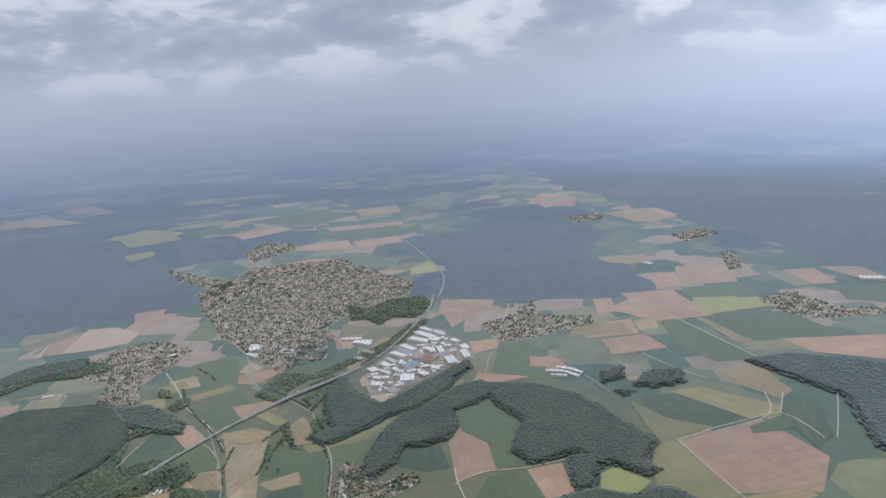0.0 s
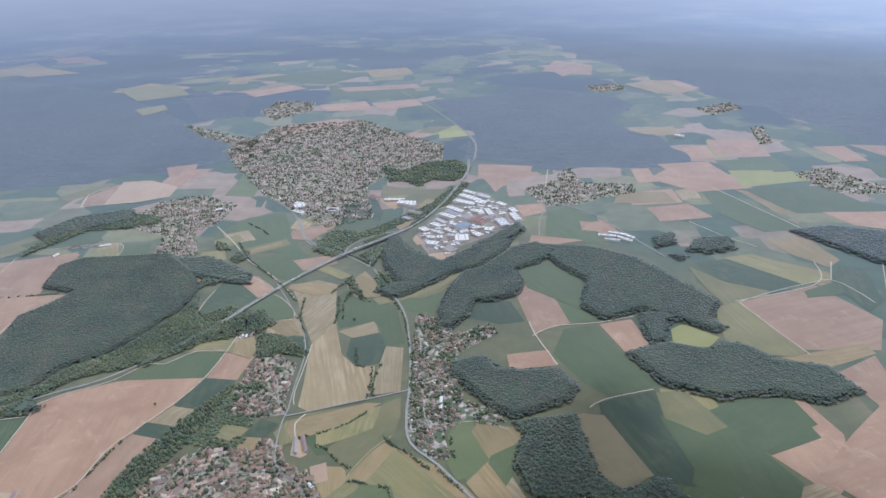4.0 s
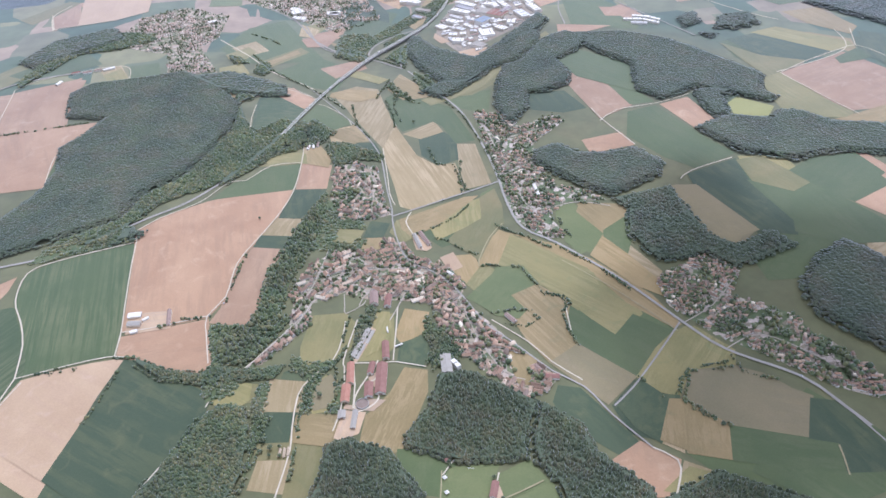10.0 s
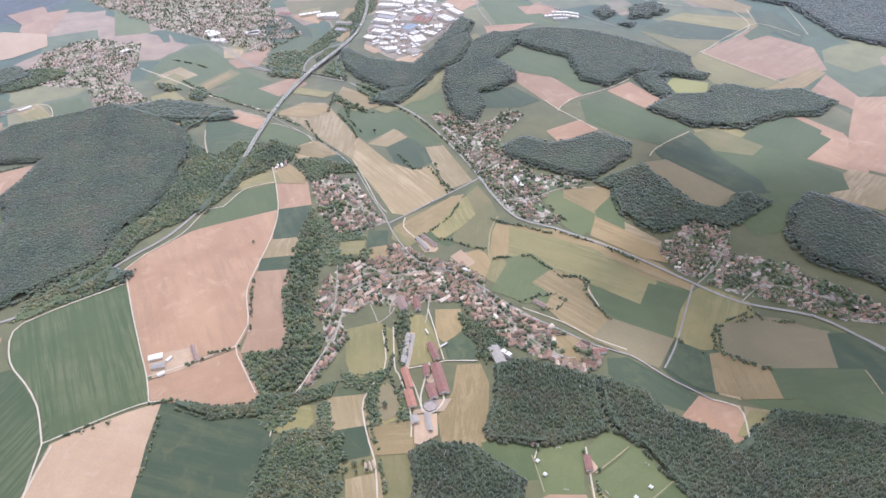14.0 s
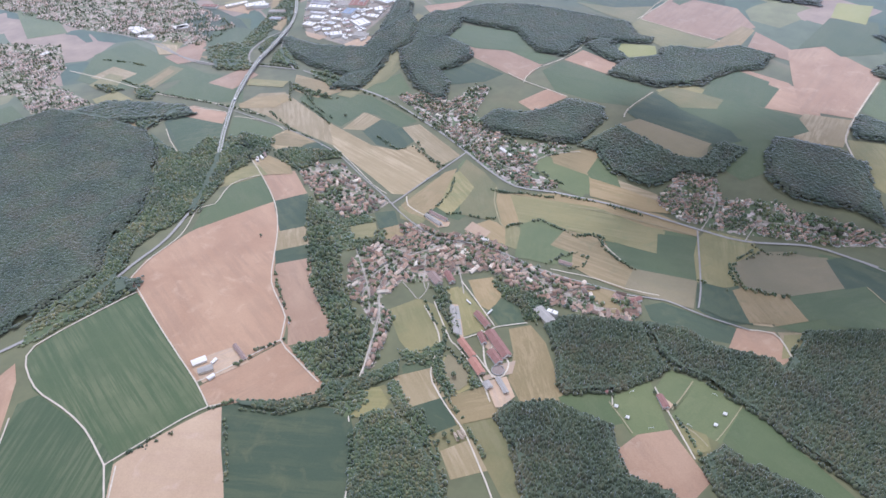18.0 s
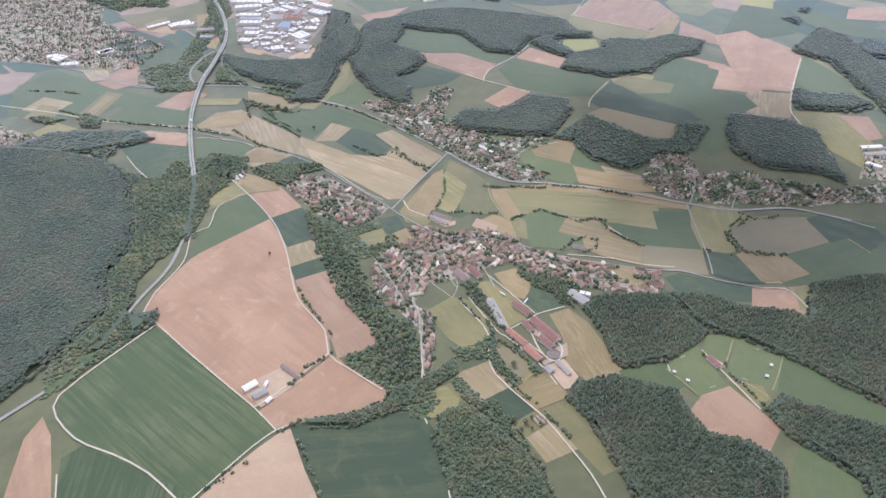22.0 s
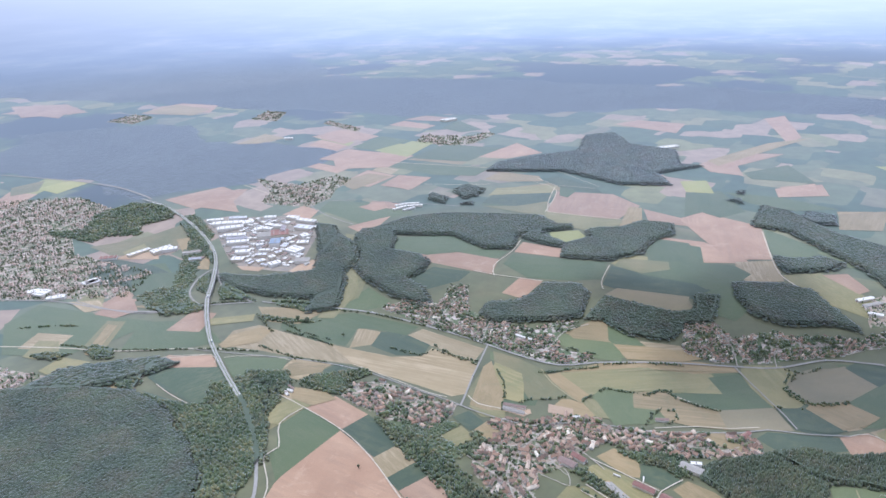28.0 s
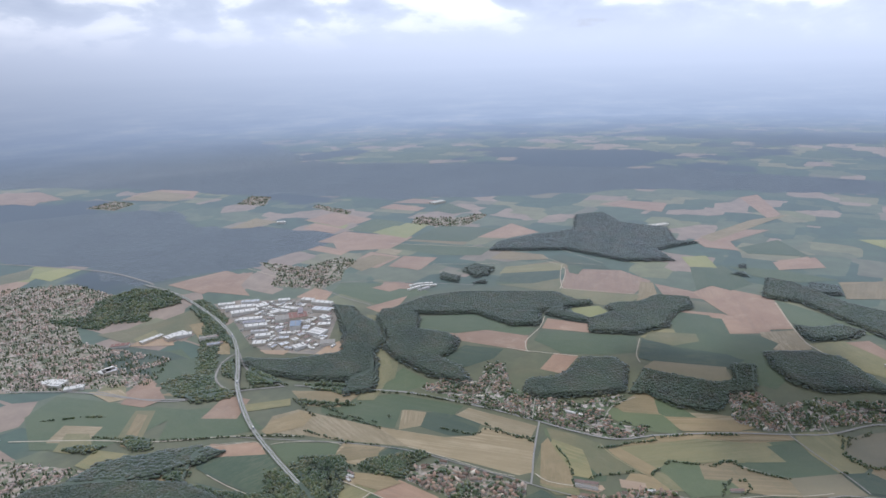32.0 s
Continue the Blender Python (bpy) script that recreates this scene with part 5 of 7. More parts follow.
field("plough", (280, 840), (408, 880), (440, 777), (396, 708), (341, 714), (305, 717), (290, 782))
field("light", (248, 825), (276, 835), (303, 716), (279, 704), (232, 746))
field("straw", (275, 700), (383, 721), (386, 701), (316, 676))
field("plough", (382, 694), (363, 617), (332, 596), (323, 663))
field("dark", (459, 927), (498, 892), (453, 825), (425, 861))
field("straw", (348, 967), (402, 963), (448, 921), (424, 866), (409, 901))
field("olive", (115, 651), (162, 635), (165, 558), (129, 563), (102, 590))
field("green", (158, 603), (236, 619), (247, 556), (185, 535), (168, 560))
field("plough", (240, 621), (255, 620), (266, 557), (241, 495), (215, 474), (186, 531), (246, 552))
field("green", (59, 636), (108, 647), (101, 588), (126, 560), (181, 530), (195, 478), (153, 474), (105, 488), (82, 524), (65, 583))
field("brown", (22, 622), (36, 613), (68, 525), (40, 507), (19, 519))
field("dark", (44, 622), (59, 584), (75, 525), (88, 485), (64, 508), (66, 532))
field("green", (77, 512), (125, 477), (68, 444), (39, 451), (41, 490))
field("plough", (154, 467), (170, 468), (179, 432), (161, 436))
field("plough", (380, 1501), (493, 1506), (490, 1328), (403, 1331))
field("plough", (313, 1475), (349, 1473), (339, 1377), (302, 1375))
field("yellow", (494, 1404), (635, 1408), (642, 1347), (497, 1319))
field("green", (513, 1510), (647, 1518), (640, 1419), (509, 1412))
field("plough", (610, 1694), (676, 1684), (645, 1529), (582, 1528))
field("yellow", (558, 1681), (579, 1692), (559, 1545), (519, 1527))
field("plough", (481, 1632), (543, 1645), (518, 1532), (467, 1523))
field("green", (491, 1303), (646, 1309), (679, 1157), (524, 1168))
field("plough", (571, 1164), (743, 1153), (679, 1051), (591, 1100))
field("green", (406, 1323), (433, 1324), (504, 1092), (429, 1087), (394, 1174))
field("straw", (471, 1307), (488, 1293), (517, 1167), (495, 1163))
field("plough", (256, 1314), (352, 1326), (345, 1245), (251, 1241))
field("plough", (273, 1224), (353, 1237), (371, 1165), (280, 1152))
field("wheat", (356, 1314), (396, 1326), (388, 1267), (352, 1259))
field("plough", (-15, 1511), (49, 1529), (118, 1464), (43, 1427), (6, 1366))
field("plough", (35, 1273), (88, 1273), (84, 1229), (42, 1212))
field("green", (89, 1228), (138, 1246), (186, 1112), (158, 1059), (64, 1103))
field("plough", (146, 1159), (177, 1171), (191, 1111), (161, 1105))
field("straw", (416, 1054), (478, 1053), (488, 964), (460, 940), (427, 996))
field("plough", (649, 2537), (770, 2531), (798, 2375), (696, 2291), (657, 2416))
field("plough", (347, 2965), (528, 2985), (543, 2820), (457, 2719))
field("straw", (405, 1826), (531, 1851), (518, 1755), (437, 1776))
field("plough", (777, 1593), (847, 1590), (832, 1469), (783, 1468))
field("plough", (865, 1601), (945, 1579), (949, 1486), (897, 1476))
field("green", (810, 1430), (924, 1446), (846, 1320), (790, 1352))
field("plough", (-463, 2331), (-318, 2369), (-284, 2228), (-429, 2235))
field("plough", (-295, 2333), (-156, 2374), (-129, 2272), (-256, 2219))
field("yellow", (-151, 1941), (-41, 1974), (-28, 1914), (-117, 1882))
field("plough", (-225, 1880), (-136, 1953), (-114, 1880), (-191, 1846))
field("plough", (-567, 2033), (-384, 2124), (-307, 2055), (-500, 1951))
field("green", (-472, 2688), (-168, 2621), (-135, 2425), (-311, 2394), (-437, 2461))
field("straw", (-796, 2618), (-667, 2792), (-608, 2720), (-698, 2560))
field("straw", (-1285, 2727), (-1193, 2884), (-990, 2757), (-1084, 2601))
field("straw", (-2183, 3981), (-1905, 4554), (-1850, 4491), (-1919, 3761))
field("straw", (-2056, 3335), (-1993, 3619), (-1734, 3274), (-1972, 3191))
field("plough", (-2560, 4226), (-2246, 4403), (-2166, 4440), (-2466, 4277))
field("straw", (-1485, 4709), (-1138, 4804), (-1122, 4713), (-1421, 4725))
field("green", (-521, 1204), (-474, 1292), (-413, 1321), (-381, 1210), (-354, 1132), (-430, 1128), (-480, 1139))
field("light", (-552, 1425), (-544, 1585), (-494, 1501), (-493, 1418))
field("wheat", (-501, 1204), (-464, 1227), (-443, 1184), (-479, 1164))
field("meadow", (-451, 1140), (-389, 1187), (-377, 1167), (-438, 1116))
field("green", (-430, 1092), (-365, 1144), (-313, 1085), (-344, 1007), (-391, 1038))
field("dark", (-455, 999), (-428, 1024), (-391, 955), (-414, 926), (-459, 898))
field("plough", (-426, 1023), (-406, 1029), (-380, 977), (-392, 957))
field("wheat", (-362, 882), (-326, 892), (-311, 844), (-359, 850))
field("dark", (-359, 847), (-305, 836), (-297, 796), (-359, 797))
field("wheat", (-503, 1041), (-486, 1046), (-469, 1014), (-485, 996))
field("plough", (-360, 1095), (-295, 1120), (-289, 1084), (-339, 1057))
field("meadow", (-903, 1453), (-832, 1537), (-801, 1517), (-873, 1420))
field("plough", (-826, 1386), (-842, 1445), (-807, 1518), (-782, 1387))
field("plough", (-807, 1518), (-761, 1549), (-724, 1420), (-757, 1388))
field("plough", (-714, 1535), (-705, 1621), (-629, 1626), (-657, 1529), (-680, 1452))
field("plough", (-960, 1092), (-782, 1107), (-733, 1138), (-729, 1102), (-754, 1059), (-723, 980), (-815, 969), (-899, 978))
field("plough", (-892, 966), (-727, 968), (-682, 970), (-720, 910), (-711, 817), (-808, 808))
field("green", (-714, 817), (-721, 910), (-687, 907), (-676, 841), (-695, 798))
field("meadow", (-906, 1152), (-823, 1248), (-808, 1197), (-860, 1115))
field("green", (-851, 1181), (-756, 1261), (-711, 1187), (-807, 1146))
field("wheat", (-707, 1161), (-679, 1171), (-658, 1112), (-685, 1109))
field("green", (-387, 721), (-367, 672), (-354, 673))
field("plough", (361, 621), (412, 597), (386, 494), (246, 449), (216, 501), (282, 558))
field("green", (380, 618), (519, 656), (557, 601), (455, 534), (401, 563), (417, 599))
field("yellow", (590, 688), (620, 646), (539, 610), (526, 658))
field("green", (377, 485), (321, 389), (262, 404), (272, 451))
field("light", (306, 393), (328, 379), (282, 327), (269, 345))
field("plough", (748, 694), (892, 647), (929, 552), (773, 621), (696, 590), (697, 657))
field("green", (719, 592), (830, 525), (704, 452), (679, 568))
field("plough", (645, 506), (699, 441), (626, 419), (584, 488))
field("green", (556, 590), (569, 494), (545, 395), (503, 456), (508, 533))
field("straw", (530, 392), (557, 340), (476, 324), (455, 374))
field("wheat", (208, 490), (240, 444), (176, 419), (148, 459), (165, 478))
field("olive", (194, 421), (225, 378), (174, 307), (128, 308), (143, 375))
field("plough", (222, 373), (241, 345), (202, 314), (187, 324))
field("plough", (1045, 838), (1080, 1025), (1165, 983), (1172, 852))
field("plough", (788, 686), (944, 633), (891, 600), (722, 638))
field("plough", (397, 1468), (489, 1486), (508, 1312), (396, 1304), (328, 1399))
field("yellow", (510, 1431), (596, 1419), (588, 1353), (493, 1319))
field("straw", (246, 1321), (331, 1306), (336, 1249), (220, 1257))
field("plough", (279, 1226), (343, 1224), (346, 1161), (275, 1154))
field("plough", (137, 1171), (185, 1150), (159, 1121), (133, 1130))
field("plough", (43, 1118), (122, 1084), (63, 1071), (35, 1088))
field("plough", (578, 2495), (698, 2548), (767, 2371), (634, 2329))
field("plough", (383, 2856), (489, 2938), (508, 2804), (399, 2692))
field("plough", (565, 1698), (673, 1663), (630, 1562), (531, 1554))
field("yellow", (-90, 1919), (-22, 1903), (-13, 1846), (-89, 1841))
field("meadow", (-115, 1981), (-50, 1963), (-101, 1901), (-148, 1924))
field("plough", (-10, 1569), (104, 1527), (87, 1446), (-19, 1462))
field("straw", (-339, 1205), (-302, 1179), (-291, 1158), (-316, 1153))
field("plough", (-373, 1245), (-309, 1267), (-314, 1242), (-351, 1214))
field("wheat", (-376, 1289), (-347, 1299), (-341, 1276), (-371, 1260))
field("green", (-234, 1347), (-206, 1313), (-241, 1236), (-287, 1151), (-313, 1179), (-273, 1299))
field("plough", (1344, 674), (1411, 635), (1131, 547), (1060, 567))
field("plough", (625, 512), (701, 454), (614, 439), (573, 497))
field("straw", (516, 387), (575, 316), (461, 319), (434, 377))
field("yellow", (905, 362), (929, 309), (844, 311))
field("straw", (788, 686), (1029, 604), (1142, 520), (1005, 575), (754, 655))
field("yard", (-51, 1402), (33, 1261), (41, 1192), (16, 1156), (-92, 1100), (-97, 1060), (-125, 1062), (-144, 1124), (-155, 1185), (-145, 1222), (-93, 1308))
field("pale", (-135, 1092), (-100, 1090), (-80, 1076), (-112, 1056), (-135, 1072))
field("pale", (-156, 1187), (-140, 1141), (-153, 1142), (-160, 1170))
field("farmyard", (-577, 541), (-556, 541), (-534, 537), (-534, 513), (-564, 513), (-575, 513))
field("olive", (-300, 649), (-292, 642), (-288, 614), (-300, 607), (-310, 628))
field("straw", (-249, 571), (-230, 570), (-230, 538), (-246, 523), (-255, 547))
field("olive", (-246, 523), (-222, 554), (-214, 537), (-241, 511))
field("straw", (-196, 612), (-182, 597), (-207, 550), (-227, 551), (-221, 569), (-205, 598))
field("olive", (-181, 597), (-141, 544), (-118, 513), (-120, 489), (-94, 446), (-129, 422), (-148, 466), (-167, 501), (-179, 526), (-185, 540), (-207, 548))
field("light", (-251, 502), (-216, 534), (-210, 544), (-185, 540), (-177, 509), (-207, 500), (-199, 475), (-208, 464), (-229, 473), (-243, 494))
field("straw", (-206, 497), (-178, 508), (-172, 493), (-157, 479), (-168, 451), (-177, 432), (-179, 410), (-198, 401), (-209, 432), (-213, 457), (-197, 473))
field("green", (-156, 470), (-129, 422), (-102, 445), (-78, 418), (-101, 397), (-131, 372), (-165, 422), (-168, 441))
field("brown", (-198, 401), (-167, 418), (-132, 371), (-166, 347), (-180, 373))
field("meadow", (-177, 690), (-178, 656), (-185, 620), (-205, 598), (-226, 560), (-232, 575), (-251, 600), (-231, 622), (-209, 638), (-200, 674))
field("olive", (-220, 670), (-200, 674), (-207, 637), (-231, 622), (-262, 605), (-265, 631), (-238, 645))
field("straw", (-296, 650), (-215, 681), (-200, 681), (-223, 664), (-257, 634), (-288, 616), (-296, 632))
field("light", (-117, 629), (-97, 636), (-97, 617), (-85, 574), (-99, 556), (-118, 547), (-125, 570), (-122, 613))
field("straw", (-89, 631), (-50, 611), (-51, 593), (-83, 572), (-97, 617))
field("green", (-81, 575), (-54, 588), (-54, 564), (-74, 530), (-84, 565))
field("straw", (-87, 566), (-74, 530), (-62, 490), (-58, 457), (-80, 484), (-108, 541))
clearing("dark", (-329, 652), (-311, 644), (-322, 619), (-340, 624))
clearing("straw", (-337, 619), (-318, 617), (-328, 598), (-347, 598))
clearing("olive", (-364, 642), (-341, 635), (-351, 613), (-374, 622))
clearing("straw", (-225, 421), (-208, 405), (-222, 395), (-223, 379), (-232, 383), (-233, 418))
clearing("olive", (-347, 498), (-331, 493), (-333, 467), (-344, 447), (-360, 438), (-344, 472))
clearing("pale", (-264, 571), (-251, 577), (-247, 553), (-259, 547))
field("farmyard", (-349, 476), (-345, 472), (-357, 449), (-367, 432), (-373, 432), (-361, 454))
field("farmyard", (-289, 613), (-277, 620), (-271, 591), (-277, 586), (-288, 590))
field("brown", (-403, 412), (-391, 421), (-388, 413), (-391, 397), (-398, 387), (-406, 386), (-410, 393))
field("farmyard", (-276, 288), (-275, 281), (-275, 275), (-285, 272), (-284, 278))
field("olive", (-290, 264), (-280, 240), (-287, 231), (-298, 233))
field("pale", (-571, 478), (-584, 442), (-592, 415), (-601, 390), (-613, 362), (-680, 420), (-656, 473), (-634, 477), (-600, 480), (-580, 480))
field("dark", (-570, 478), (-555, 473), (-536, 452), (-508, 431), (-491, 418), (-498, 399), (-512, 374), (-526, 348), (-552, 309), (-612, 362), (-601, 390), (-592, 415), (-584, 441))
field("olive", (-485, 421), (-472, 430), (-459, 424), (-461, 408), (-473, 399), (-489, 411))
field("green", (386, 864), (433, 885), (446, 865), (423, 851), (382, 847))
field("dark", (478, 945), (504, 924), (472, 828), (440, 800), (437, 867))
field("olive", (321, 988), (369, 997), (439, 912), (434, 894), (388, 890))
field("dark", (272, 973), (323, 982), (393, 886), (338, 870), (288, 903))
field("meadow", (256, 965), (288, 903), (338, 870), (294, 849), (262, 836), (258, 888))
field("olive", (247, 830), (283, 842), (295, 744), (306, 710), (290, 703), (223, 719), (231, 765))
field("dark", (-324, 1344), (-284, 1393), (-240, 1423), (-222, 1320), (-229, 1260), (-279, 1236))
field("meadow", (-226, 1495), (-145, 1438), (-85, 1421), (-121, 1356), (-178, 1358), (-228, 1422))
field("plough", (-368, 1237), (-333, 1252), (-319, 1223), (-358, 1209))
field("green", (2, 325), (55, 235), (-43, 221), (-83, 261), (-41, 297))
field("olive", (-129, 273), (-112, 264), (-138, 252), (-156, 258))
field("dark", (44, 635), (107, 647), (99, 602), (108, 521), (97, 501), (65, 519), (42, 615))
field("green", (99, 602), (135, 571), (166, 578), (178, 534), (193, 492), (175, 464), (130, 475), (100, 505), (108, 521))
field("meadow", (109, 643), (137, 644), (152, 601), (164, 581), (135, 570), (105, 600))
field("green", (154, 606), (191, 622), (245, 620), (249, 575), (181, 539), (164, 575))
field("brown", (16, 621), (41, 613), (65, 520), (46, 518), (37, 510), (13, 511), (8, 571))
field("olive", (-129, 370), (-98, 399), (-74, 415), (-54, 416), (-35, 381), (-43, 364), (-81, 370), (-89, 358), (-104, 344), (-120, 353))
field("brown", (-104, 338), (-90, 355), (-80, 366), (-41, 363), (-32, 348), (1, 318), (-24, 281), (-77, 305))
field("dark", (-158, 343), (-130, 367), (-118, 346), (-105, 343), (-119, 326), (-140, 301), (-152, 318))
field("straw", (-113, 340), (-104, 338), (-123, 290), (-138, 303))
field("straw", (-103, 336), (-78, 304), (-92, 275), (-122, 287))
field("green", (-78, 304), (-24, 279), (-6, 270), (-16, 247), (-92, 274))
field("dark", (0, 315), (19, 306), (29, 254), (21, 241), (-14, 247), (-3, 272), (-23, 281))
field("olive", (-699, 1138), (-676, 1156), (-657, 1108), (-683, 1102))
field("green", (-664, 1161), (-619, 1165), (-609, 1100), (-651, 1098))
field("plough", (-819, 979), (-826, 1107), (-745, 1130), (-725, 1126), (-730, 1037), (-723, 973), (-776, 968))
field("plough", (-818, 956), (-774, 963), (-723, 966), (-676, 971), (-688, 922), (-714, 911), (-717, 884), (-717, 807), (-770, 809))
field("farmyard", (-234, 1403), (-198, 1337), (-179, 1370), (-214, 1408))
field("plough", (-368, 1239), (-307, 1261), (-331, 1219), (-360, 1204))
field("olive", (-383, 1278), (-357, 1298), (-344, 1270), (-368, 1239))
field("olive", (-210, 1421), (-170, 1419), (-186, 1384), (-214, 1408))
field("meadow", (-150, 1346), (-101, 1374), (-105, 1340), (-145, 1307))
field("green", (34, 1019), (91, 929), (66, 849), (9, 922), (-1, 994))
field("dark", (-454, 999), (-413, 1031), (-396, 961), (-404, 929), (-420, 903), (-435, 900), (-450, 893), (-465, 895), (-460, 969))
field("plough", (-434, 1015), (-413, 1028), (-376, 985), (-395, 960), (-419, 988))
field("straw", (-501, 1033), (-476, 1019), (-480, 992), (-497, 1006))
field("olive", (-510, 1176), (-476, 1203), (-464, 1180), (-480, 1153), (-504, 1156))
field("straw", (-462, 1119), (-395, 1176), (-392, 1164), (-462, 1105))
field("olive", (-518, 1123), (-485, 1133), (-474, 1095), (-491, 1067), (-516, 1097))
field("straw", (-245, 1036), (-198, 978), (-205, 957), (-236, 957), (-262, 1006))
field("straw", (-349, 1001), (-322, 1009), (-284, 996), (-285, 977), (-315, 967), (-352, 990))
field("olive", (-304, 1075), (-261, 1035), (-275, 1023), (-315, 1059))
field("green", (-373, 964), (-360, 953), (-330, 899), (-344, 892), (-362, 879), (-400, 912), (-389, 934))
field("straw", (-364, 882), (-332, 885), (-317, 848), (-331, 841), (-362, 868))
field("olive", (-445, 812), (-429, 831), (-397, 822), (-396, 797), (-424, 806), (-441, 798))
field("straw", (-376, 839), (-365, 805), (-370, 784), (-392, 796), (-392, 827))
field("straw", (-420, 381), (-402, 378), (-392, 365), (-398, 347), (-426, 357))
field("straw", (-2114, 3434), (-1870, 3437), (-1605, 3221), (-1806, 3166))
field("plough", (-1973, 3751), (-1811, 3786), (-1656, 3570), (-1811, 3539))
field("olive", (-1287, 2783), (-1086, 2842), (-961, 2607), (-1111, 2515))
field("green", (-1003, 2763), (-803, 2800), (-728, 2678), (-956, 2658))
field("straw", (-907, 2930), (-714, 3007), (-633, 2905), (-853, 2821))
field("plough", (-762, 2605), (-608, 2721), (-549, 2641), (-707, 2513))
field("plough", (-431, 2627), (-148, 2648), (-133, 2573), (-389, 2545))
field("green", (-802, 2886), (-618, 3007), (-482, 3061), (-363, 2866), (-476, 2714))
field("straw", (-354, 3002), (-188, 3044), (-158, 2883), (-312, 2818))
field("olive", (-1070, 2369), (-998, 2431), (-961, 2357), (-1010, 2269))
field("plough", (-545, 1976), (-468, 2031), (-357, 2117), (-292, 2073), (-369, 2028), (-513, 1942))
field("plough", (441, 3079), (565, 2930), (506, 2697), (345, 2824))
field("straw", (591, 2506), (741, 2522), (739, 2341), (638, 2304))
# excavated quarry ground, drawn as a bare field
field("pale", (-802, 1541), (-743, 1543), (-670, 1490), (-668, 1426), (-723, 1396), (-785, 1386))
field("plough", (-740, 1647), (-677, 1670), (-664, 1599), (-709, 1566))
field("streaked", (-452, 992), (-432, 1006), (-389, 947), (-411, 903), (-462, 897))
field("farmyard", (-359, 412), (-347, 421), (-354, 400), (-357, 401))
field("farmyard", (-366, 390), (-347, 384), (-359, 374), (-383, 381), (-381, 386), (-370, 382))
field("farmyard", (-383, 380), (-365, 374), (-373, 353), (-389, 350), (-393, 353))
field("straw", (-131, 1375), (-106, 1345), (-131, 1284), (-186, 1225), (-196, 1254))
field("green", (-262, 1318), (-217, 1257), (-253, 1182), (-308, 1160), (-330, 1182), (-304, 1256))
field("wheat", (-381, 1295), (-354, 1266), (-368, 1232), (-388, 1243))
field("plough", (-347, 1243), (-323, 1229), (-344, 1188), (-376, 1190), (-384, 1223))
field("olive", (15, 1098), (16, 1079), (-93, 987), (-134, 950), (-210, 930), (-220, 949), (-135, 973))

# ---- roads ----
road(4.8, "motorway", (-30, 1618), (-41, 1514), (-85, 1378), (-125, 1288), (-164, 1231), (-223, 1169), (-276, 1117), (-342, 1031), (-394, 940), (-435, 859), (-463, 816))
road(3.2, "road", (-460, 820), (-483, 787), (-534, 733), (-578, 707), (-631, 674), (-673, 657), (-728, 650), (-788, 643))
road(2.6, "road", (-375, 1290), (-359, 1203), (-337, 1162), (-288, 1129), (-232, 1067))
road(2.9, "road", (-182, 1217), (-212, 1213), (-257, 1181), (-277, 1144), (-279, 1120))
road(2.9, "road", (-178, 1210), (-209, 1169), (-227, 1123), (-233, 1072))
road(2.8, "road", (-225, 1057), (-198, 977), (-173, 892), (-165, 782), (-166, 707), (-169, 661), (-165, 608), (-137, 571), (-113, 532), (-90, 490), (-61, 424), (-40, 384), (5, 339), (21, 302), (29, 280))
road(1.6, "road", (-379, 1020), (-344, 939), (-326, 896), (-310, 847), (-301, 794), (-303, 721), (-303, 675), (-305, 656), (-306, 621), (-299, 573), (-272, 543), (-256, 507), (-244, 465), (-224, 432), (-200, 391), (-179, 368), (-167, 334), (-149, 297))
road(1.4, "track", (-149, 297), (-135, 282), (-141, 266), (-156, 245))
road(2.1, "road", (-304, 659), (-281, 667), (-241, 682), (-178, 702), (-167, 705))
road(1.4, "track", (-282, 663), (-291, 645), (-287, 620), (-281, 589))
road(1.2, "track", (-586, 686), (-585, 663), (-584, 613), (-581, 552), (-579, 517), (-580, 486))
road(1.2, "track", (-580, 486), (-601, 486), (-663, 478))
road(1.2, "track", (-580, 486), (-562, 480))
road(1.4, "track", (-663, 478), (-667, 521), (-677, 554), (-691, 590), (-690, 633), (-664, 647), (-587, 662))
road(1.2, "track", (-586, 686), (-564, 705), (-522, 729), (-490, 768), (-471, 767), (-440, 798), (-403, 800))
road(1.2, "track", (-397, 844), (-402, 799), (-414, 733), (-435, 678), (-469, 615), (-478, 589), (-485, 547), (-501, 522), (-500, 496), (-496, 458))
road(1.2, "track", (-501, 522), (-553, 517), (-578, 517))
road(1.4, "track", (-663, 478), (-672, 443), (-679, 418), (-692, 386))
road(1.2, "track", (-372, 488), (-378, 462), (-387, 440), (-408, 421), (-419, 404), (-425, 369), (-427, 348), (-437, 314), (-445, 290), (-456, 268), (-471, 239))
road(1.2, "track", (-273, 296), (-287, 266), (-303, 230))
road(1.2, "track", (-656, 472), (-666, 451), (-680, 420))
road(1.4, "track", (-6, 824), (-3, 789), (12, 717))
road(1.4, "track", (-7, 788), (24, 806), (82, 806), (131, 817))
road(1.4, "track", (279, 845), (414, 887), (449, 963))
road(1.4, "track", (31, 630), (50, 641), (106, 651))
road(1.6, "road", (-64, 426), (-107, 387), (-138, 360), (-162, 343))
road(2.1, "road", (55, 1117), (72, 1204), (109, 1268), (164, 1210), (190, 1136), (234, 1001))
road(2.2, "track", (433, 1324), (496, 1094))
road(2.2, "track", (363, 485), (216, 436), (174, 407), (129, 349))
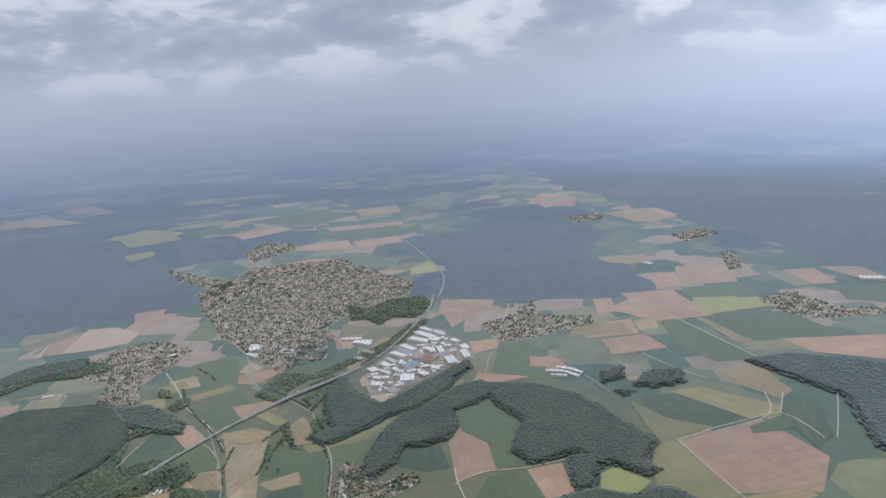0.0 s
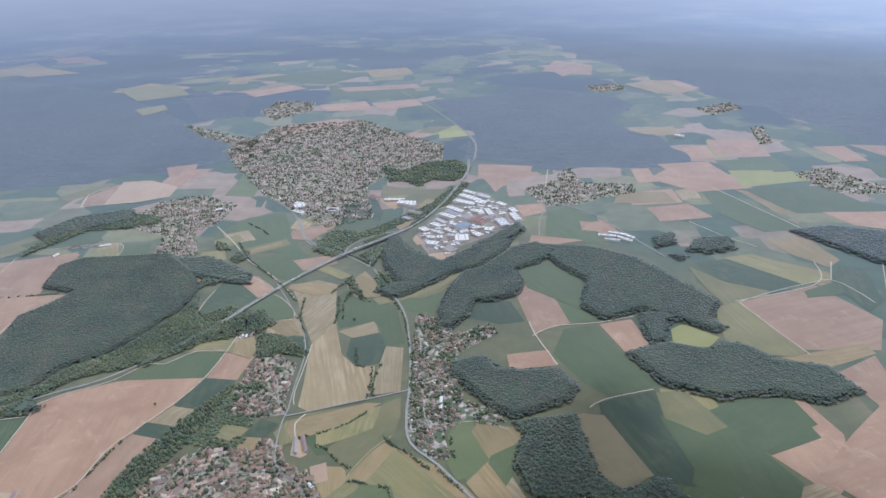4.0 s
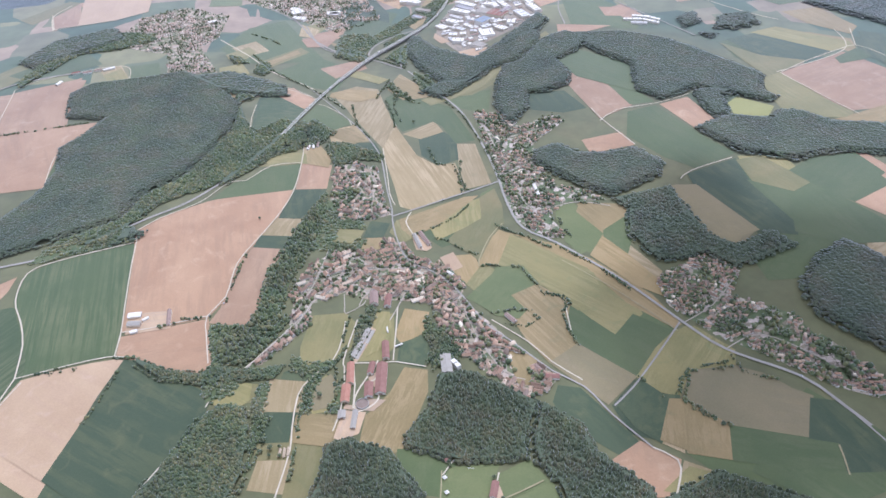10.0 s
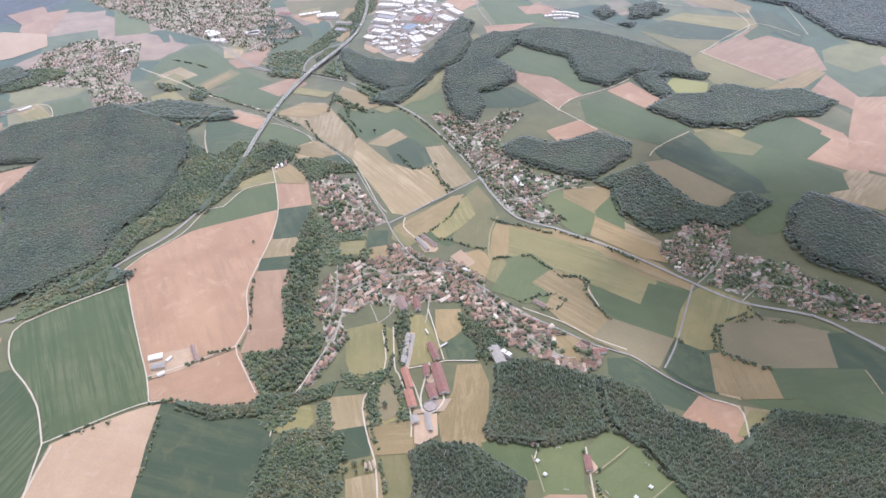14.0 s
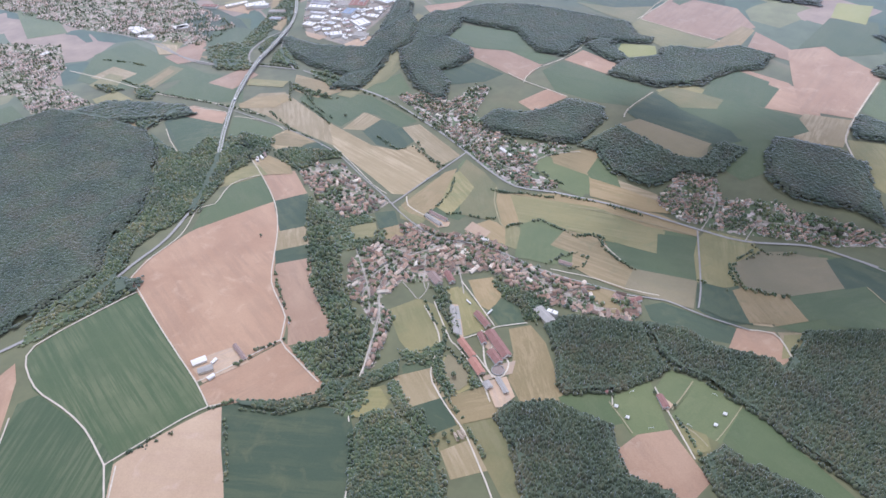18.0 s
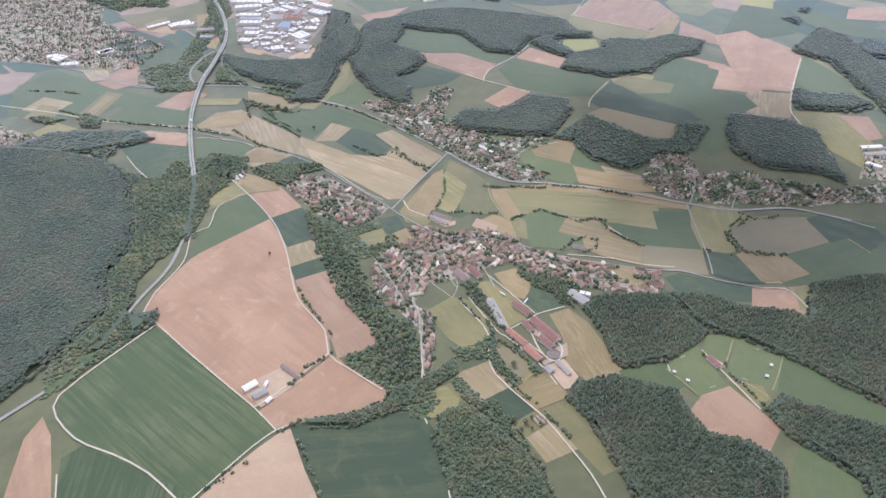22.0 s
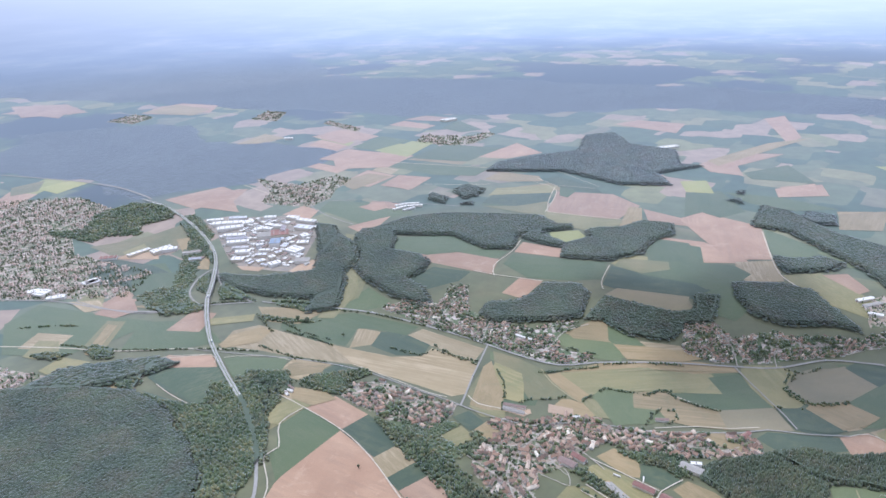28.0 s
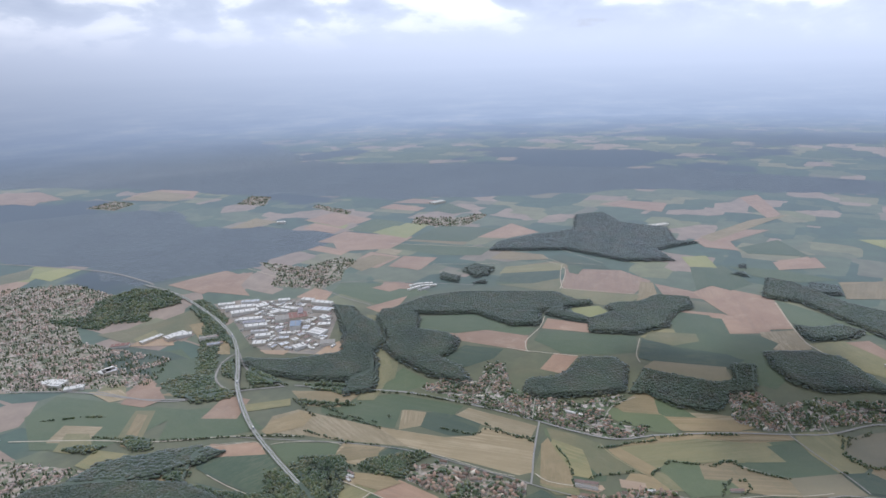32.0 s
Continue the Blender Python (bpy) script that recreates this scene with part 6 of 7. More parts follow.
road(4.6, "road", (-22, 1600), (-13, 1640), (-4, 1780), (-41, 1988), (-125, 2297), (-204, 2524))
road(3.2, "road", (-438, 1392), (-391, 1313), (-360, 1211), (-316, 1145), (-266, 1119))
road(2.2, "track", (-524, 1246), (-474, 1165), (-435, 1092), (-381, 1027), (-339, 957))
road(2.2, "track", (-827, 1372), (-844, 1453), (-822, 1508))
road(3.6, "road", (-877, 1101), (-842, 1137), (-782, 1156), (-707, 1161))
road(1.4, "street", (-347, 562), (-377, 550), (-396, 531), (-408, 508), (-432, 479), (-446, 462))
road(1.2, "street", (-381, 603), (-392, 568), (-407, 529), (-420, 508))
road(1.2, "street", (-325, 557), (-353, 518), (-357, 507))
road(1.1, "street", (-370, 529), (-371, 510), (-371, 499), (-355, 508), (-350, 515))
road(1.4, "street", (-311, 519), (-324, 494), (-331, 482))
road(1.6, "street", (-83, 803), (-116, 801), (-149, 794))
road(1.6, "street", (-115, 732), (-142, 724), (-162, 716))
road(1.6, "street", (-154, 848), (-152, 817), (-151, 781))
road(1.5, "street", (-338, 762), (-325, 729), (-316, 686), (-304, 659))
road(1.2, "street", (-320, 778), (-317, 734), (-327, 671))
road(1.6, "street", (-126, 714), (-150, 671), (-144, 636))
road(1.6, "street", (-169, 661), (-144, 636), (-93, 634), (-60, 613))
road(1.5, "street", (-61, 424), (-25, 438), (5, 460))
road(1.5, "street", (-40, 384), (-2, 391), (33, 349))
road(1.5, "street", (-355, 593), (-333, 564), (-291, 560))
road(1.2, "street", (-417, 529), (-388, 555), (-357, 563), (-327, 562))
road(1.2, "street", (-261, 509), (-254, 443), (-242, 398), (-226, 385))
road(1.4, "street", (-462, 445), (-439, 472), (-416, 494), (-402, 523))
road(1.4, "track", (-348, 431), (-361, 411), (-370, 397), (-374, 384), (-371, 376), (-361, 379), (-354, 385), (-352, 392))
road(1.1, "track", (-730, 533), (-724, 546), (-714, 568))
road(1.1, "track", (-526, 354), (-539, 336))
road(1.2, "track", (-460, 1015), (-425, 1026), (-410, 1023), (-379, 993))
road(1.2, "track", (-460, 979), (-466, 942), (-468, 901))
road(1.2, "track", (-161, 471), (-167, 437))
road(1.7, "track", (323, 1148), (355, 1077), (389, 1024))
road(2.2, "track", (110, 1375), (135, 1494))
road(1.4, "path", (-185, 620), (-205, 598), (-226, 560), (-228, 548))
road(1.2, "track", (-372, 432), (-359, 430), (-344, 427), (-334, 427), (-308, 416))
road(1.2, "track", (-370, 431), (-371, 406), (-375, 380))
road(1.1, "track", (-345, 428), (-351, 411), (-358, 407))
road(1.1, "track", (-321, 500), (-326, 473), (-335, 429))
road(1.2, "track", (-236, 466), (-210, 430), (-197, 402), (-178, 376))
road(0.9, "path", (-315, 306), (-319, 288), (-323, 273))
road(0.9, "path", (-231, 243), (-257, 236), (-277, 232))
road(1.0, "track", (-304, 314), (-315, 302))
road(1.1, "path", (-141, 541), (-110, 493), (-87, 449), (-71, 416))
road(1.2, "path", (-242, 283), (-261, 277), (-280, 272))
road(1.2, "path", (-289, 263), (-284, 247), (-286, 232))
road(1.0, "track", (-447, 463), (-465, 444), (-483, 439), (-488, 424), (-495, 407))
road(1.4, "track", (283, 842), (336, 866), (403, 889), (440, 897), (454, 865), (460, 822))
road(1.4, "track", (440, 897), (473, 958))
road(1.3, "track", (283, 842), (295, 775), (310, 704))
road(1.2, "track", (552, 959), (507, 876), (475, 820))
road(1.6, "road", (20, 308), (27, 280), (33, 256))
road(1.4, "path", (-6, 270), (-9, 260), (-15, 244))
road(1.3, "track", (-820, 974), (-826, 1097), (-828, 1118))
road(1.3, "track", (-828, 1118), (-786, 1152), (-674, 1168), (-656, 1108))
road(1.3, "track", (-714, 802), (-718, 866), (-717, 884))
road(1.6, "track", (-826, 1376), (-786, 1385), (-726, 1396))
road(1.6, "track", (-826, 1376), (-848, 1463))
road(1.0, "track", (-461, 1006), (-433, 1023), (-413, 1031), (-375, 987), (-386, 967))
road(1.1, "track", (-371, 967), (-358, 956), (-334, 917), (-330, 893))
road(1.1, "track", (-295, 820), (-298, 755), (-301, 705), (-298, 681))
road(1.2, "track", (-361, 488), (-378, 438), (-378, 429), (-381, 400), (-386, 378), (-393, 360))

# ---- woods ----
wood("broad", 27, (-738, 1079), (-710, 1108), (-638, 1110), (-571, 1119), (-515, 1050), (-484, 986), (-489, 916), (-513, 860), (-544, 796), (-592, 755), (-608, 711), (-656, 690), (-727, 666), (-827, 635), (-859, 720), (-748, 744), (-721, 787), (-707, 843), (-717, 904), (-691, 937), (-673, 976), (-726, 994))
wood("leafy", 26, (-484, 977), (-470, 912), (-447, 875), (-394, 883), (-387, 865), (-426, 832), (-461, 794), (-494, 766), (-540, 749), (-570, 732), (-594, 696), (-592, 664), (-639, 665), (-656, 688), (-608, 711), (-592, 753), (-543, 794), (-513, 857), (-489, 910))
wood("leafy", 24, (-395, 919), (-383, 859), (-408, 830), (-440, 823), (-476, 779), (-488, 769), (-446, 833))
wood("broad", 24, (-602, 694), (-574, 679), (-586, 663), (-611, 662))
wood("scrub", 32, (-477, 876), (-441, 865), (-466, 819), (-476, 847), (-506, 829))
wood("scrub", 34, (-655, 702), (-629, 693), (-611, 688), (-631, 674), (-675, 673))
wood("mixed", 24, (-376, 726), (-374, 668), (-399, 609), (-417, 566), (-430, 516), (-424, 497), (-445, 467), (-464, 446), (-491, 456), (-497, 506), (-464, 503), (-455, 518), (-444, 585), (-428, 615), (-416, 648))
wood("leafy", 24, (-562, 480), (-529, 457), (-502, 448), (-492, 453), (-455, 442), (-429, 440), (-439, 427), (-495, 431), (-535, 444), (-560, 469))
wood("leafy", 25, (-482, 407), (-461, 400), (-457, 367), (-462, 330), (-482, 292), (-507, 250), (-559, 295), (-537, 340), (-514, 369), (-498, 396))
wood("pine", 24, (-400, 347), (-381, 350), (-351, 331), (-331, 288), (-345, 266), (-353, 248), (-339, 222), (-339, 207), (-345, 191), (-408, 164), (-467, 215), (-441, 256), (-422, 289), (-407, 316))
wood("pine", 24, (-298, 404), (-271, 403), (-248, 382), (-222, 357), (-241, 325), (-248, 304), (-271, 304), (-302, 309), (-340, 332), (-338, 343), (-315, 369))
wood("pine", 25, (-220, 358), (-194, 327), (-192, 299), (-164, 260), (-168, 248), (-138, 259), (-111, 267), (-52, 228), (0, 182), (-236, 97), (-231, 150), (-232, 191), (-230, 225), (-232, 243), (-234, 278), (-243, 300), (-239, 323))
wood("pine", 25, (-300, 227), (-276, 225), (-275, 209), (-261, 172), (-251, 141), (-246, 93), (-301, 72), (-360, 122), (-316, 148), (-313, 188), (-315, 202), (-310, 212))
wood("broad", 26, (-205, 1190), (-191, 1195), (-163, 1120), (-115, 1056), (-73, 1087), (8, 1110), (-6, 1064), (-58, 1011), (-95, 1004), (-144, 973), (-181, 988), (-209, 1063), (-217, 1129))
wood("broad", 26, (-81, 1004), (-55, 1008), (2, 1072), (45, 1087), (79, 1038), (30, 1000), (-2, 984), (3, 933), (-13, 900), (-49, 892), (-73, 899), (-86, 860), (-111, 832), (-125, 838), (-126, 889), (-103, 964))
wood("broad", 27, (40, 1076), (129, 1054), (173, 1017), (201, 974), (257, 844), (230, 800), (240, 774), (221, 762), (149, 830), (89, 808), (68, 851), (92, 928), (58, 997))
wood("broad", 26, (96, 728), (153, 746), (197, 724), (220, 742), (247, 729), (266, 695), (316, 676), (328, 624), (277, 605), (233, 626), (170, 623), (119, 657))
wood("broad", 25, (-107, 755), (-77, 759), (-57, 726), (-27, 713), (8, 711), (28, 668), (11, 642), (-52, 627), (-71, 646), (-96, 688), (-118, 731))
wood("broad", 25, (-54, 623), (-24, 623), (13, 620), (14, 587), (17, 526), (37, 503), (75, 515), (88, 485), (61, 479), (15, 474), (1, 503), (-27, 503), (-50, 511), (-61, 561), (-46, 599))
wood("broad", 26, (90, 462), (134, 478), (147, 460), (164, 418), (165, 382), (87, 305), (85, 337), (54, 395), (57, 431))
wood("broad", 32, (260, 447), (262, 419), (290, 381), (278, 348), (239, 367), (204, 416), (217, 435))
wood("broad", 32, (407, 509), (505, 513), (489, 461), (408, 380), (380, 305), (188, 265), (269, 331), (321, 389), (376, 446), (379, 504))
wood("broad", 32, (454, 442), (505, 439), (503, 394), (450, 382), (433, 419))
wood("broad", 34, (469, 1084), (544, 1098), (620, 1062), (740, 982), (905, 1034), (969, 978), (861, 895), (850, 778), (723, 731), (733, 677), (661, 726), (625, 746), (553, 696), (507, 788), (545, 929))
wood("broad", 32, (305, 1063), (356, 1053), (330, 1006), (272, 1017))
wood("broad", 26, (504, 576), (528, 558), (492, 541))
wood("broad", 26, (563, 580), (585, 561), (548, 556))
wood("far", 102, (859, 3693), (1414, 2874), (1677, 1844), (1831, 959), (1814, 290), (1548, 295), (1422, 872), (1008, 1476), (852, 2036), (587, 3214))
wood("far", 66, (201, 2536), (496, 2293), (463, 2079), (375, 1966), (478, 1550), (438, 1487), (220, 1473), (144, 1485), (52, 1555), (-15, 1648), (-34, 1757), (1, 1812), (-23, 2142))
wood("far", 78, (-2520, 3247), (-1951, 3157), (-1275, 2755), (-849, 2177), (-660, 1859), (-592, 1688), (-646, 1608), (-772, 1594), (-873, 1537), (-993, 1526), (-1232, 1510))
wood("far", 78, (-980, 2544), (-721, 2568), (-679, 2198), (-790, 2158))
wood("far", 66, (-97, 2287), (191, 2417), (400, 2283), (522, 2183), (406, 1969), (334, 1921), (452, 1777), (464, 1533), (297, 1515), (88, 1548), (13, 1603), (4, 1836))
wood("far", 90, (825, 2456), (1578, 2499), (1003, 1574), (905, 1601), (893, 1791), (853, 2046), (783, 2275))
wood("far", 120, (452, 4516), (2208, 3517), (1612, 2554), (829, 2528), (557, 3144))
wood("far", 90, (-2569, 4213), (-2417, 4303), (-2011, 3767), (-2304, 3757))
wood("far", 102, (-1804, 4602), (-1019, 4411), (-534, 3867), (-1044, 3714), (-1570, 3782))
wood("broad", 38, (-601, 1092), (-501, 1102), (-418, 1036), (-412, 995), (-484, 1013))
wood("broad", 38, (-811, 1312), (-714, 1349), (-684, 1284), (-745, 1245), (-819, 1198), (-851, 1229))
wood("broad", 26, (27, 1183), (36, 1144), (-31, 1059), (-124, 979), (-190, 940), (-223, 975), (-144, 1018), (-73, 1082))
wood("scrub", 27, (-488, 979), (-472, 878), (-462, 902), (-403, 922), (-401, 845), (-448, 815), (-485, 786), (-508, 784), (-539, 754), (-501, 865))
wood("scrub", 27, (-663, 705), (-610, 694), (-599, 664), (-650, 651), (-695, 646))
wood("scrub", 28, (-500, 510), (-474, 496), (-479, 456), (-493, 452))
wood("scrub", 28, (-490, 457), (-458, 438), (-476, 414), (-497, 409), (-500, 427))
wood("mixed", 24, (-456, 396), (-442, 384), (-451, 355), (-462, 324), (-482, 292), (-465, 326), (-457, 367))
wood("mixed", 24, (-284, 460), (-274, 440), (-302, 407), (-307, 423))
wood("mixed", 40, (-219, 1043), (-192, 1024), (-192, 985), (-219, 978))
wood("scrub", 28, (-383, 684), (-363, 659), (-377, 603), (-399, 609))
wood("mixed", 28, (-297, 485), (-289, 469), (-283, 441), (-279, 412), (-301, 412), (-300, 443), (-301, 460))
wood("mixed", 28, (-350, 508), (-338, 499), (-353, 471), (-369, 445), (-364, 475))
wood("mixed", 28, (-418, 434), (-401, 421), (-413, 405), (-411, 417))
wood("scrub", 28, (-407, 416), (-399, 420), (-412, 380), (-417, 382))
wood("scrub", 28, (-452, 421), (-441, 426), (-446, 393), (-460, 395))
wood("scrub", 28, (-383, 414), (-381, 393), (-386, 376), (-394, 378))
wood("mixed", 27, (-416, 935), (-417, 896), (-463, 822), (-513, 761), (-534, 748), (-552, 778), (-484, 835), (-463, 894))
wood("leafy", 27, (-380, 919), (-352, 875), (-374, 846), (-428, 828), (-460, 798), (-493, 761), (-503, 760), (-459, 815))
wood("broad", 34, (239, 1080), (278, 1100), (267, 1052), (229, 1034))
wood("broad", 34, (315, 1070), (363, 1068), (352, 1018), (295, 1003))
wood("broad", 30, (240, 1010), (271, 995), (249, 983))
wood("mixed", 24, (-383, 621), (-352, 611), (-347, 598), (-382, 595))
wood("scrub", 24, (-385, 707), (-358, 676), (-338, 653), (-337, 637), (-367, 643), (-387, 663))
wood("mixed", 24, (-350, 618), (-339, 620), (-343, 601), (-353, 592))
wood("scrub", 24, (-424, 455), (-408, 440), (-386, 442), (-381, 436), (-393, 423), (-425, 433))
wood("mixed", 24, (-296, 460), (-291, 441), (-282, 429), (-280, 416), (-267, 430), (-275, 443), (-283, 462))
wood("mixed", 40, (-234, 1641), (-185, 1586), (-133, 1632), (-52, 1619), (-30, 1540), (-45, 1494), (-71, 1465), (-120, 1496), (-145, 1461), (-183, 1515), (-214, 1512))
wood("scrub", 30, (-266, 1213), (-228, 1254), (-166, 1313), (-98, 1372), (-53, 1456), (-39, 1438), (-87, 1326), (-165, 1266), (-216, 1223), (-249, 1192))
wood("scrub", 34, (-333, 1177), (-311, 1237), (-269, 1235), (-254, 1192), (-279, 1143), (-300, 1119))
wood("broad", 28, (140, 822), (175, 827), (211, 811), (172, 793), (154, 746), (132, 742), (130, 776))
wood("mixed", 24, (-363, 850), (-337, 840), (-297, 802), (-299, 786), (-325, 793), (-349, 786), (-365, 808), (-368, 834))
wood("leafy", 34, (-830, 1140), (-811, 1216), (-779, 1271), (-741, 1317), (-692, 1320), (-639, 1296), (-635, 1268), (-687, 1239), (-753, 1240), (-792, 1176), (-820, 1120))
wood("leafy", 32, (-77, 1441), (-85, 1378), (-139, 1266), (-172, 1231), (-144, 1289), (-111, 1368))
wood("leafy", 32, (-203, 1165), (-226, 1073), (-251, 1117), (-228, 1149))
wood("leafy", 32, (-220, 1208), (-196, 1206), (-254, 1140), (-245, 1178))
wood("mixed", 32, (-256, 1025), (-237, 957), (-219, 932), (-242, 952), (-265, 1005))
wood("leafy", 32, (-466, 1073), (-445, 1036), (-452, 1009), (-464, 1000), (-487, 984), (-491, 1032), (-487, 1062))
wood("scrub", 30, (-478, 900), (-467, 893), (-481, 856), (-480, 829), (-494, 819), (-498, 850))
wood("leafy", 32, (-507, 1173), (-488, 1160), (-474, 1133), (-494, 1131))
wood("leafy", 32, (-458, 1128), (-443, 1136), (-434, 1099), (-451, 1081), (-466, 1097))
wood("leafy", 28, (-400, 912), (-368, 882), (-367, 862), (-401, 837), (-425, 836), (-454, 805), (-479, 784), (-448, 835))
wood("leafy", 28, (-354, 846), (-327, 825), (-328, 803), (-350, 787), (-363, 792), (-363, 823))
wood("leafy", 34, (-328, 1178), (-280, 1141), (-280, 1115), (-300, 1111), (-336, 1141))

# ---- settlements ----
district(52, 20, "village", (-403, 580), (-377, 601), (-348, 596), (-318, 613), (-300, 607), (-292, 576), (-265, 561), (-249, 524), (-259, 499), (-289, 500), (-320, 511), (-342, 514), (-372, 530), (-397, 521), (-419, 521), (-421, 548))
district(54, -32, "village", (-289, 500), (-254, 497), (-239, 464), (-224, 432), (-197, 382), (-213, 369), (-239, 360), (-248, 385), (-267, 415), (-282, 445), (-288, 472))
district(60, 60, "village", (-361, 785), (-331, 790), (-308, 767), (-310, 710), (-306, 663), (-332, 654), (-363, 659), (-372, 705))
district(50, 50, "village", (-419, 530), (-403, 515), (-404, 490), (-449, 447), (-462, 445), (-425, 490))
district(56, -40, "hamlet", (-156, 891), (-122, 867), (-107, 821), (-59, 832), (-49, 807), (-102, 775), (-113, 735), (-104, 673), (-80, 658), (-60, 626), (-102, 639), (-129, 622), (-123, 577), (-149, 583), (-169, 628), (-168, 680), (-161, 734), (-162, 831))
district(52, -25, "hamlet", (-62, 487), (-4, 506), (20, 471), (-5, 446), (36, 405), (43, 367), (65, 316), (51, 302), (27, 321), (-3, 359), (-40, 401), (-64, 449))
district(62, -15, "hamlet", (46, 377), (71, 311), (101, 288), (156, 258), (166, 215), (131, 209), (49, 305), (22, 362))
district(60, 30, "town", (-674, 1389), (-599, 1430), (-513, 1364), (-528, 1257), (-556, 1217), (-519, 1099), (-600, 1120), (-608, 1202), (-703, 1257), (-690, 1327))
district(62, 60, "town", (-634, 1786), (-542, 2050), (-303, 2092), (-81, 1768), (-96, 1578), (-212, 1578), (-262, 1486), (-238, 1297), (-321, 1240), (-418, 1360), (-471, 1426), (-578, 1631))
district(66, 20, "town", (63, 1364), (123, 1402), (184, 1510), (190, 1384), (288, 1360), (276, 1309), (208, 1292), (150, 1258), (87, 1258))
district(72, 10, "town", (627, 1390), (716, 1431), (730, 1366), (761, 1302), (826, 1287), (807, 1256), (680, 1250), (640, 1275))
district(100, 10, "town", (-644, 2266), (-607, 2428), (-482, 2383), (-477, 2251), (-573, 2126))
district(80, 35, "town", (668, 2061), (799, 2123), (799, 2036), (682, 1960))
district(90, 15, "town", (435, 2479), (561, 2505), (555, 2394), (452, 2362))
district(80, 40, "town", (-846, 2121), (-682, 1979), (-598, 1906), (-604, 1823), (-735, 1946))
district(80, 75, "town", (713, 1795), (754, 1807), (706, 1642), (663, 1618))
district(70, 30, "town", (-642, 1872), (-510, 1928), (-479, 1860), (-549, 1730), (-594, 1694))
district(62, 20, "town", (166, 319), (200, 293), (174, 242), (138, 254), (105, 302))

hall("white", 14, 5, 0, (-65, 1356), (-30, 1316))
hall("white", 14, 5, 0, (-78, 1328), (-41, 1299))
hall("white", 16, 5, 0, (-37, 1307), (-19, 1296))
hall("white", 12, 5, 0, (-91, 1294), (-67, 1265))
hall("hall", 12, 4, 0, (-97, 1281), (-75, 1252))
hall("white", 12, 5, 0, (-109, 1266), (-83, 1239))
hall("hall", 8, 4, 0, (-117, 1244), (-101, 1221))
hall("white", 12, 4, 0, (-126, 1226), (-110, 1207))
hall("white", 14, 4, 0, (-146, 1212), (-135, 1195))
hall("white", 12, 5, 0, (-49, 1262), (-34, 1250))
hall("white", 10, 5, 0, (-36, 1258), (-32, 1235))
hall("white", 10, 5, 0, (-22, 1259), (-16, 1227))
hall("greysheet", 22, 6, 0, (-68, 1234), (-50, 1218))
hall("barn", 28, 5, 0, (-50, 1218), (-28, 1197))
hall("bluesheet", 26, 7, 0, (-76, 1193), (-65, 1179))
hall("white", 8, 4, 0, (-102, 1188), (-94, 1176))
hall("white", 12, 5, 0, (23, 1250), (29, 1228))
hall("white", 12, 5, 0, (22, 1224), (29, 1186))
hall("hall", 16, 5, 0, (-5, 1201), (3, 1168))
hall("white", 14, 5, 0, (-34, 1160), (-21, 1155))
hall("white", 12, 4, 0, (-54, 1151), (-43, 1134))
hall("white", 26, 5, 0, (-88, 1134), (-65, 1134))
hall("greysheet", 16, 4, 0, (-106, 1105), (-92, 1086))
hall("white", 14, 5, 0, (-136, 1134), (-118, 1127))
hall("white", 10, 6, 0, (-119, 1151), (-109, 1149))
hall("white", 10, 4, 0, (-56, 1383), (-36, 1361))
hall("hall", 10, 4, 0, (-30, 1350), (-10, 1325))
hall("white", 10, 4, 0, (3, 1290), (16, 1273))
hall("hall", 8, 5, 0, (-33, 1207), (-10, 1226))
hall("hall", 10, 4, 0, (-136, 1163), (-123, 1158))
hall("hall", 9, 4, 0, (-117, 1181), (-108, 1169))
hall("hall", 9, 4, 0, (-100, 1157), (-89, 1153))
hall("hall", 9, 4, 0, (-93, 1211), (-82, 1204))
hall("hall", 10, 4, 0, (-78, 1160), (-63, 1167))
hall("white", 17, 5, 0, (-192, 1365), (-156, 1358))
hall("greysheet", 10, 4, 0, (-169, 1311), (-147, 1293))
hall("hall", 10, 4, 0, (-180, 1281), (-165, 1267))
hall("white", 14, 5, 0, (-333, 1340), (-309, 1339))
hall("white", 12, 4, 0, (-399, 1379), (-385, 1371))
hall("white", 14, 5, 0, (-398, 1352), (-378, 1358))
hall("white", 9, 4, 0, (-396, 1332), (-386, 1323))
hall("white", 10, 4, 0, (-384, 1325), (-376, 1316))
hall("orange_tile", 6, 3, 2, (-372, 430), (-375, 407))
hall("orange_tile", 7, 3, 2, (-378, 405), (-381, 387))
hall("barn", 5, 3, 1.8, (-353, 427), (-357, 415))
hall("barn", 9, 3, 2.5, (-345, 424), (-351, 391))
hall("barn", 7, 3, 2, (-359, 404), (-361, 389))
hall("barn", 6, 3, 2, (-339, 451), (-341, 431))
# two clamp silos, drawn as grey barns
hall("greysheet", 6, 2.5, 1, (-384, 378), (-385, 371))
hall("greysheet", 4, 2.5, 1, (-373, 376), (-377, 359))
hall("greysheet", 9, 4, 1.2, (-289, 424), (-291, 403))
hall("white", 4, 5, 0, (-284, 416), (-280, 407))
# polytunnel rows, drawn as grey barns
hall("greysheet", 4, 2, 0.8, (-352, 472), (-364, 450))
hall("greysheet", 4, 2, 0.8, (-365, 448), (-370, 439))
hall("brown_tile", 8, 3.5, 2.6, (-341, 523), (-343, 506))
hall("barn", 6, 3.5, 2.2, (-327, 516), (-331, 501))
hall("barn", 5, 2.6, 1.5, (-278, 287), (-283, 275))
hall("greysheet", 4, 3, 1.2, (-286, 616), (-283, 592))
hall("brown_tile", 4, 3, 1.4, (-279, 619), (-273, 595))
